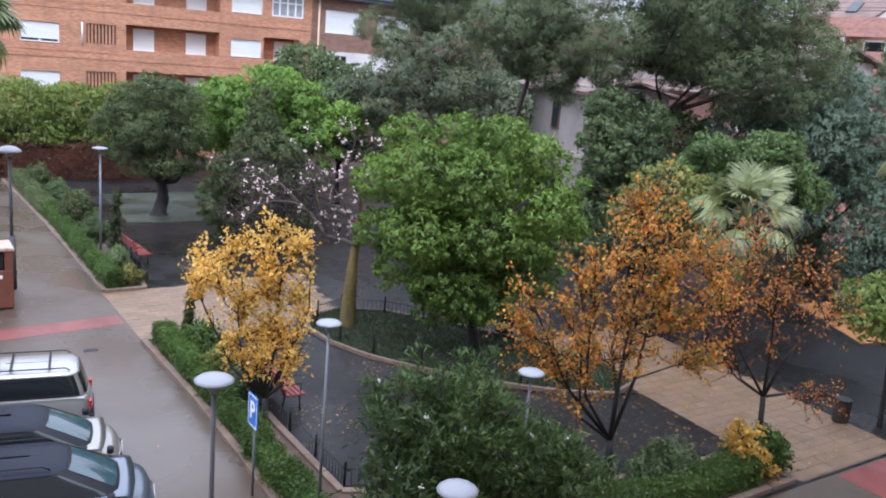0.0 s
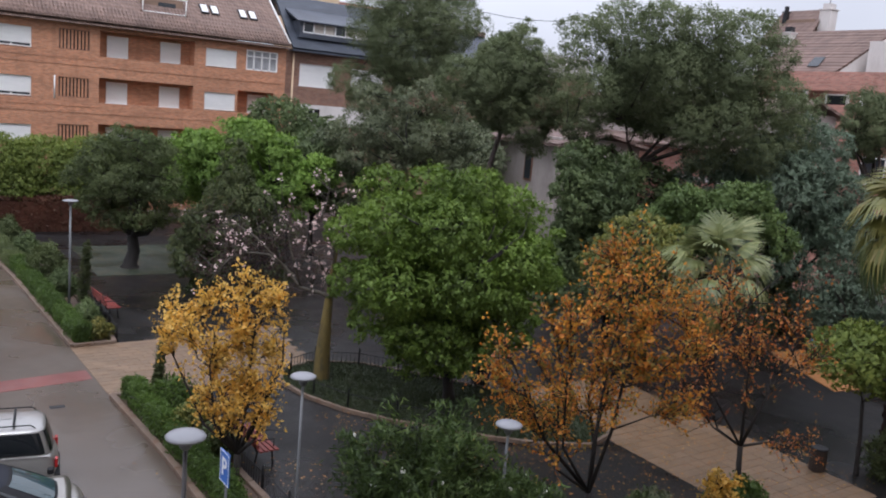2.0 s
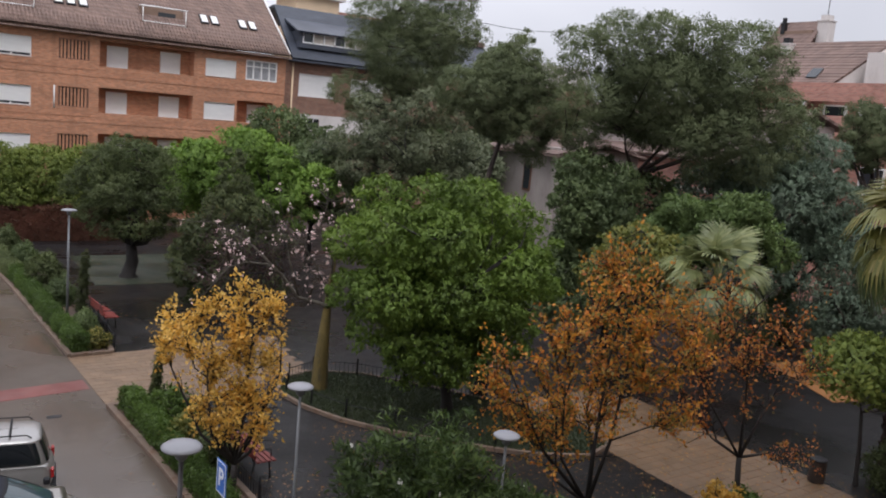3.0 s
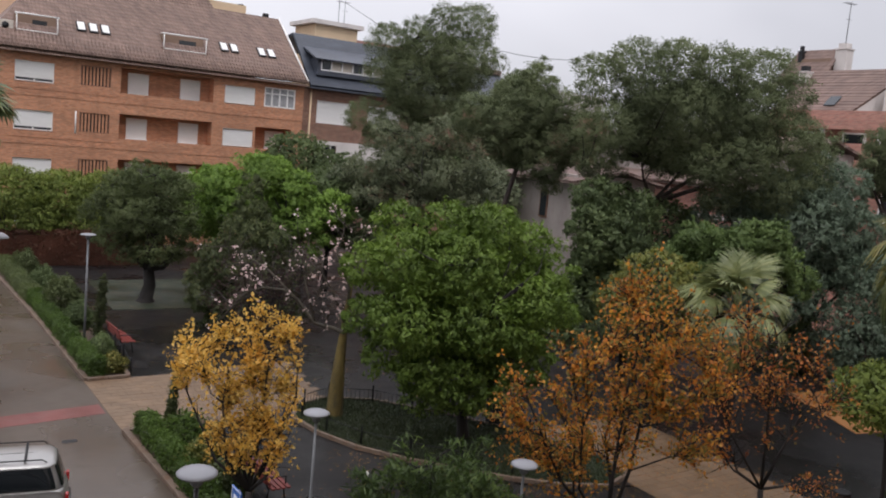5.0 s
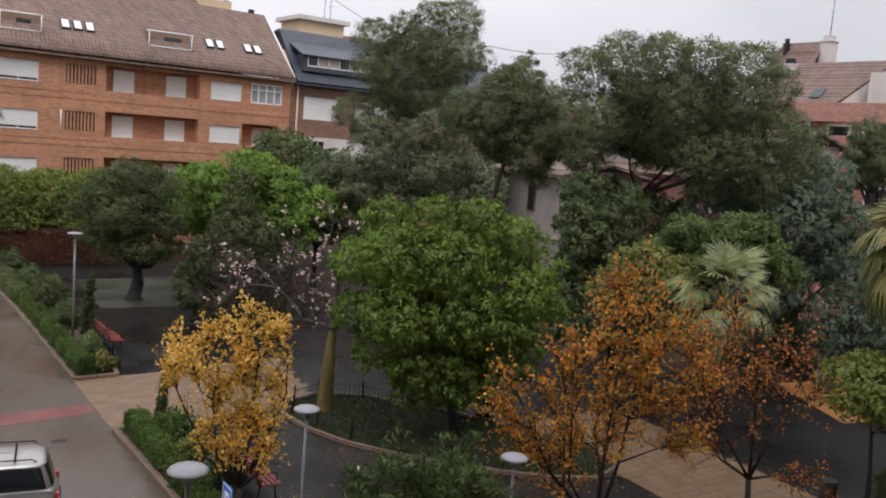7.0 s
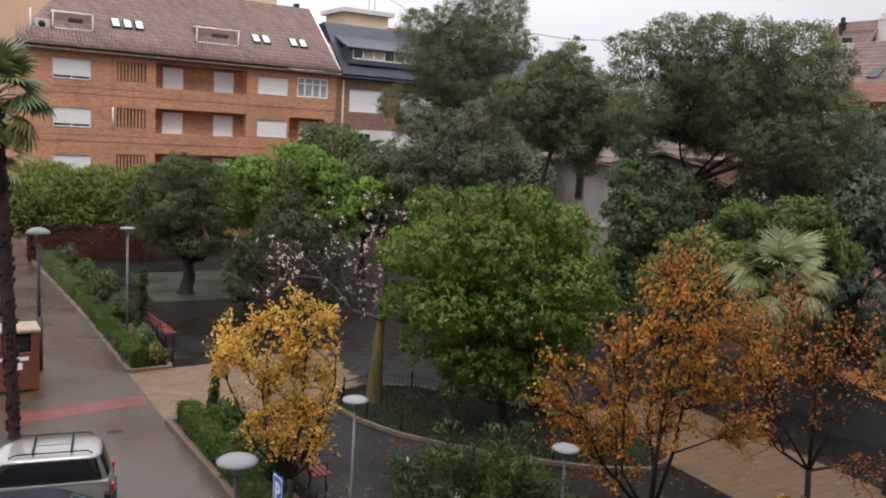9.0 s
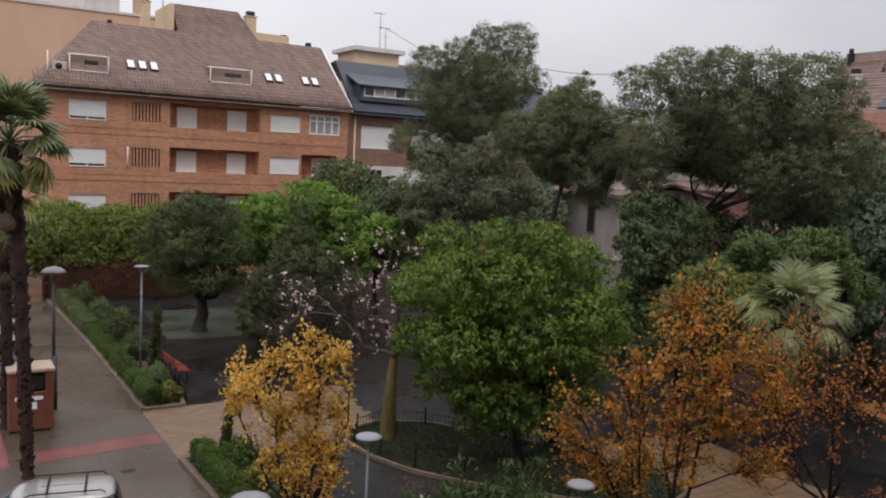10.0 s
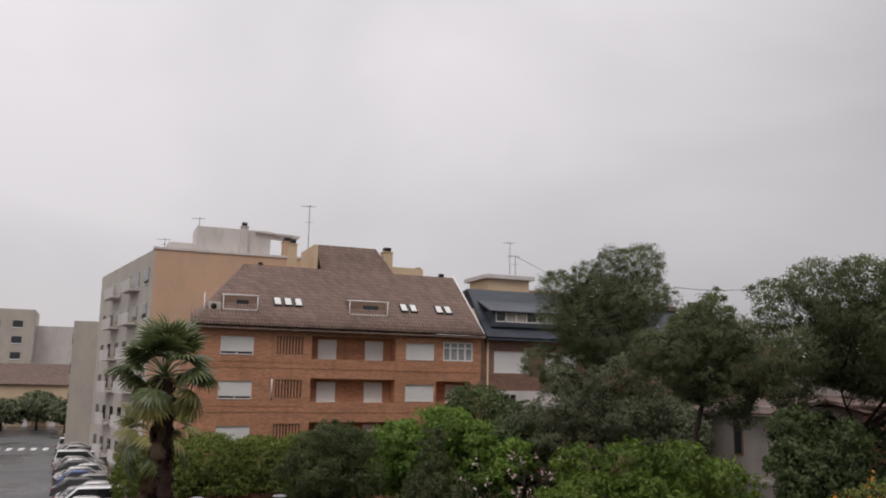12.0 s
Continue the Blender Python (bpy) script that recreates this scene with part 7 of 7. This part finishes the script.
    def skin(name, loops, picks, mat, lab="", cap=False):
        V, F = [], []
        m = len(picks)
        for lp in loops:
            V += [lp[k] for k in picks]
        closed = m == len(loops[0])
        for i in range(len(loops) - 1):
            for k in range(m if closed else m - 1):
                F.append((i * m + k, i * m + (k + 1) % m, (i + 1) * m + (k + 1) % m, (i + 1) * m + k))
        if cap:
            F.append(tuple((len(loops) - 1) * m + k for k in range(m)))
        return mesh_ob(name, V, F, mat, e, lab, True)

    allk = list(range(len(loop(0))))
    skin("cabin_shell", [loop(h) for h in (0, 0.2, 0.4, 0.6, 0.8, 0.93)], allk, M_TRIM if roof else paint)
    skin("roof", [loop(h, i) for h, i in ((0.93, 0), (0.98, 0.02), (1.02, 0.06), (1.05, 0.14), (1.075, 0.3), (1.085, 0.5))], allk, roof or paint, "", True)
    glass = [loop(h, 0, 0.008) for h in (0.1, 0.3, 0.5, 0.7, 0.88)]
    skin("windscreen", [loop(h, 0, 0.008) for h in (0.14, 0.3, 0.5, 0.7, 0.88)], list(range(0, 9)), M_SCREEN, "sloping windscreen")
    skin("rear_window", glass, list(range(29, 40)), M_CARGLASS, "dark rear window")
    skin("side_window", glass, list(range(11, 28)), M_CARGLASS, "dark tinted side glass")
    skin("side_window", glass, list(range(41, 58)), M_CARGLASS, "dark tinted side glass")
    b = bmesh.new()
    box(b, rb + 0.1, -hw * 0.8, 0.3, wb - 0.1, hw * 0.8, belt - 0.05)
    part("cabin_floor", b, M_TRIM, e)
    if rails:
        for s in (-1, 1):
            tube("roof_rail", [(rt0 + 0.2, s * wr * 0.88, H - 0.05), (rt0 + 0.3, s * wr * 0.88, H + 0.02), (rt1 - 0.35, s * wr * 0.88, H + 0.02), (rt1 - 0.2, s * wr * 0.88, H - 0.05)], 0.016, M_TRIM, e, "", 6)
    if bars:
        for f in (0.3, 0.68):
            xx = rt0 + (rt1 - rt0) * f
            boxes("roof_bar", M_TRIM, e, "", (xx - 0.025, -wr * 0.88, H - 0.005, xx + 0.025, wr * 0.88, H + 0.03), bevel=0.01)
    for s in (-1, 1):
        for xx in (x0 + L * 0.19, x1 - L * 0.2):
            w = lathe("wheel", [(0.2, -0.1), (0.31, -0.1), (0.325, -0.05), (0.325, 0.05), (0.31, 0.1), (0.2, 0.1)], M_RUBBER, e, "black tyre", 20)
            w.matrix_basis = pose(xx, s * (hw - 0.09), 0.325, 90, 0, 0)
            r = lathe("rim", [(0.04, -0.108), (0.205, -0.105), (0.205, 0.105), (0.04, 0.108)], M_RIM, w, "", 14)
        h = boxes("headlight", M_HEAD, e, "clear headlight", (x1 - 0.4, s * hw * 0.62 - 0.13, belt * 0.66, x1 - 0.15, s * hw * 0.62 + 0.13, belt * 0.755), bevel=0.03)
        boxes("tail_light", M_TAIL, e, "red tail light", (x0 + 0.025, s * hw * 0.8 - 0.08, belt * 0.66, x0 + 0.1, s * hw * 0.8 + 0.08, belt * 0.9), bevel=0.02)
        boxes("mirror", M_TRIM if roof else paint, e, "", (wb - 0.3, s * (hw + 0.1) - 0.09, belt, wb - 0.16, s * (hw + 0.1) + 0.07, belt + 0.15), bevel=0.03)
        boxes("door_handle", M_TRIM, e, "", (rb + (wb - rb) * 0.42, s * hw - 0.01, belt * 0.8, rb + (wb - rb) * 0.42 + 0.18, s * hw + 0.015, belt * 0.83))
    boxes("bumper", M_TRIM, e, "dark lower bumper", (x1 - 0.14, -hw * 0.68, 0.26, x1 + 0.02, hw * 0.68, 0.42), bevel=0.03)
    boxes("bumper", M_TRIM, e, "", (x0 - 0.02, -hw * 0.82, 0.3, x0 + 0.12, hw * 0.82, 0.46), bevel=0.03)
    boxes("number_plate", M_SIGNWHITE, e, "", (x1 + 0.021, -0.25, 0.42, x1 + 0.03, 0.25, 0.52))
    e.matrix_basis = m
    return e


SMALL = Matrix.Scale(0.84, 4)
P_SILVER = car_paint("silver_paint", (0.33, 0.32, 0.305))
P_BEIGE = car_paint("pale_beige_paint", (0.27, 0.25, 0.22))
P_BLUEGREY = car_paint("blue_grey_paint", (0.085, 0.105, 0.135))
P_WHITE = car_paint("white_car_paint", (0.75, 0.75, 0.74))
P_BLUE = car_paint("blue_car_paint", (0.02, 0.09, 0.30))
P_DARK = car_paint("dark_grey_car_paint", (0.05, 0.05, 0.055))
P_ROOF = surface("dark_roof_panel", (0.014, 0.016, 0.024), 0.4, big=1.5, fine=60, vary=0.06, bump=0, spec=0.1)
car("silver people carrier with roof bars, rear to the kerb", pose(-3.84, -8.9, 0, 0, 0, 169) @ SMALL, P_SILVER, 4.05, 1.68, 1.66, 0.85, 0.12, van=True, rails=True, bars=True)
car("pale beige hatchback with dark glass roof", pose(-3.86, -11.1, 0, 0, 0, -12) @ SMALL, P_BEIGE, 4.2, 1.8, 1.46, 0.62, 0.2, roof=P_ROOF)
car("blue-grey compact car with dark roof and rails", pose(-3.83, -13.0, 0, 0, 0, -12) @ SMALL, P_BLUEGREY, 4.35, 1.84, 1.54, 0.68, 0.2, rails=True, roof=P_ROOF)
protos = [car("white hatchback parked nose to the pavement", pose(-4.6, 11.8, -0.13), P_WHITE, 4.1, 1.76, 1.5),
          car("white people carrier parked nose to the pavement", pose(-4.7, 14.5, -0.13), P_WHITE, 4.5, 1.85, 1.8, 0.9, 0.12, van=True),
          car("silver car parked nose to the pavement", pose(-4.8, 17.6, -0.13), P_SILVER, 4.3, 1.78, 1.47),
          car("blue car parked nose to the pavement", pose(-5.75, 44.2, -0.13), P_BLUE, 4.2, 1.78, 1.48),
          car("dark grey car parked nose to the pavement", pose(-4.95, 23.1, -0.13), P_DARK, 4.3, 1.8, 1.5)]
seq = [None, None, None, 0, None, 2, 0, 1, 2, 0, 4, 2, None, 0, 0, 4, 0, 2, 1, 0, 2, 4, 0, 2, 0, 1, 2, 0, 4, 0]
rgc = random.Random(8)
for k, s in enumerate(seq):
    if s is not None and k > 2:
        copy_thing(protos[s], pose(-4.7 - 0.086 * k + rgc.uniform(-0.25, 0.2), 11.8 + k * 2.7, -0.13, 0, 0, rgc.choice((0, 0, 0, 180)) + rgc.uniform(-2, 2)))

for k in range(8):
    tagged(boxes("parking_line", M_SIGNWHITE, None, "", (-7.3, 10.4 + 2.7 * k, -0.14, -2.95, 10.5 + 2.7 * k, -0.126)), "worn white painted line between parking bays", "road marking", kind="structure")

for k in range(7):
    tagged(boxes("crossing_bar", M_SIGNWHITE, None, "", (-18.6 + 1.3 * k, 84, -0.14, -18.0 + 1.3 * k, 88, -0.126)), "worn white bar of a street crossing", "road marking", kind="structure")

# ---- playground toy, far greenery, ground litter ----
toy = thing("spring_rider", "blue and orange playground spring rider", "playground toy", (25.3, -9.45, 0.02))
M_ORANGE = surface("orange_plastic", (0.6, 0.2, 0.03), 0.45, big=3, fine=20, vary=0.1, bump=0)
lathe("spring", [(0.1, 0), (0.14, 0.05), (0.1, 0.1), (0.14, 0.15), (0.1, 0.2), (0.14, 0.25), (0.1, 0.3)], M_IRON, toy, "", 12)
boxes("seat", M_BLUE, toy, "blue moulded seat", (-0.45, -0.16, 0.3, 0.45, 0.16, 0.6), bevel=0.08)
boxes("side_panel", M_ORANGE, toy, "orange side panel", (0.45, -0.3, 0.1, 0.55, 0.3, 0.6), bevel=0.03)

# far trees take the paler grey-green leaves, a colour standing in for haze
for i, (x, y, r, h) in enumerate([(-14, 128, 3.0, 6.0), (-19, 126, 2.6, 5.0), (-24, 127, 3.2, 6.5), (-30, 126, 3.0, 6.0), (-9.5, 120, 2.4, 5.0), (-36, 128, 3.4, 7)]):
    tree("street_tree", "distant street tree in haze-pale grey-green", (x, y, -0.13), (x, y, 1.5), [((x, y, h * 0.6), (r, r, h * 0.38)), ((x + 1, y, h * 0.45), (r * 0.8, r * 0.8, h * 0.3))], L_GREY, M_BARK, 800 + i, 0.2, 140, 24, 0.7, 0.5, 0.3, limbs=5, twigs=10, group="far street trees")

rgl = np.random.default_rng(12)


def scatter(name, label, n, region, z, leaf, length, width, flat=True):
    p = region(n)
    pts3 = np.concatenate([p, np.full((len(p), 1), z)], 1)
    o = leaf_mesh(name, pts3, np.array([0, 0, 0.0]), length, width, leaf, None, rgl)
    if flat:
        co = np.empty(len(o.data.vertices) * 3, np.float32)
        o.data.vertices.foreach_get("co", co)
        co = co.reshape(-1, 3)
        co[:, 2] = z + (co[:, 2] - z) * 0.08
        o.data.vertices.foreach_set("co", co.ravel())
    return tagged(o, label, "leaves", kind="stuff")


def in_poly(poly, p):
    ins = np.zeros(len(p), bool)
    for i in range(len(poly)):
        (ax, ay), (bx, by) = poly[i], poly[i - 1]
        hit = (ay > p[:, 1]) != (by > p[:, 1])
        ins ^= hit & (p[:, 0] < (bx - ax) * (p[:, 1] - ay) / (by - ay + 1e-12) + ax)
    return ins


def uniform_in(x0, x1, y0, y1, poly=None):
    def f(n):
        p = np.stack([rgl.uniform(x0, x1, n), rgl.uniform(y0, y1, n)], 1)
        return p if poly is None else p[in_poly(poly, p)]
    return f


scatter("fallen_leaves", "fallen brown and yellow leaves on the wet ground", 3600, uniform_in(4, 15, -17.5, -8), 0.03, L_LITTER, 0.085, 0.06)
scatter("fallen_leaves", "fallen leaves beneath the golden tree", 220, lambda n: rgl.normal(size=(n, 2)) * np.array([1.1, 1.2]) + np.array([1.9, -11.2]), 0.07, L_LITTER, 0.09, 0.06)
scatter("fallen_leaves", "a few fallen leaves on the dark square", 500, uniform_in(1.5, 12, -5, 20), 0.03, L_LITTER, 0.09, 0.06)
g = uniform_in(4.4, 11.3, -12.8, -3.8, GRASS_BED)(52000)
gp = np.concatenate([g, np.full((len(g), 1), 0.1)], 1)
tagged(leaf_mesh("grass", gp, np.array([0, 0, 2.2]), 0.11, 0.018, L_GRASS, None, rgl), "short dull green grass on the lawn bed", "grass", kind="stuff")
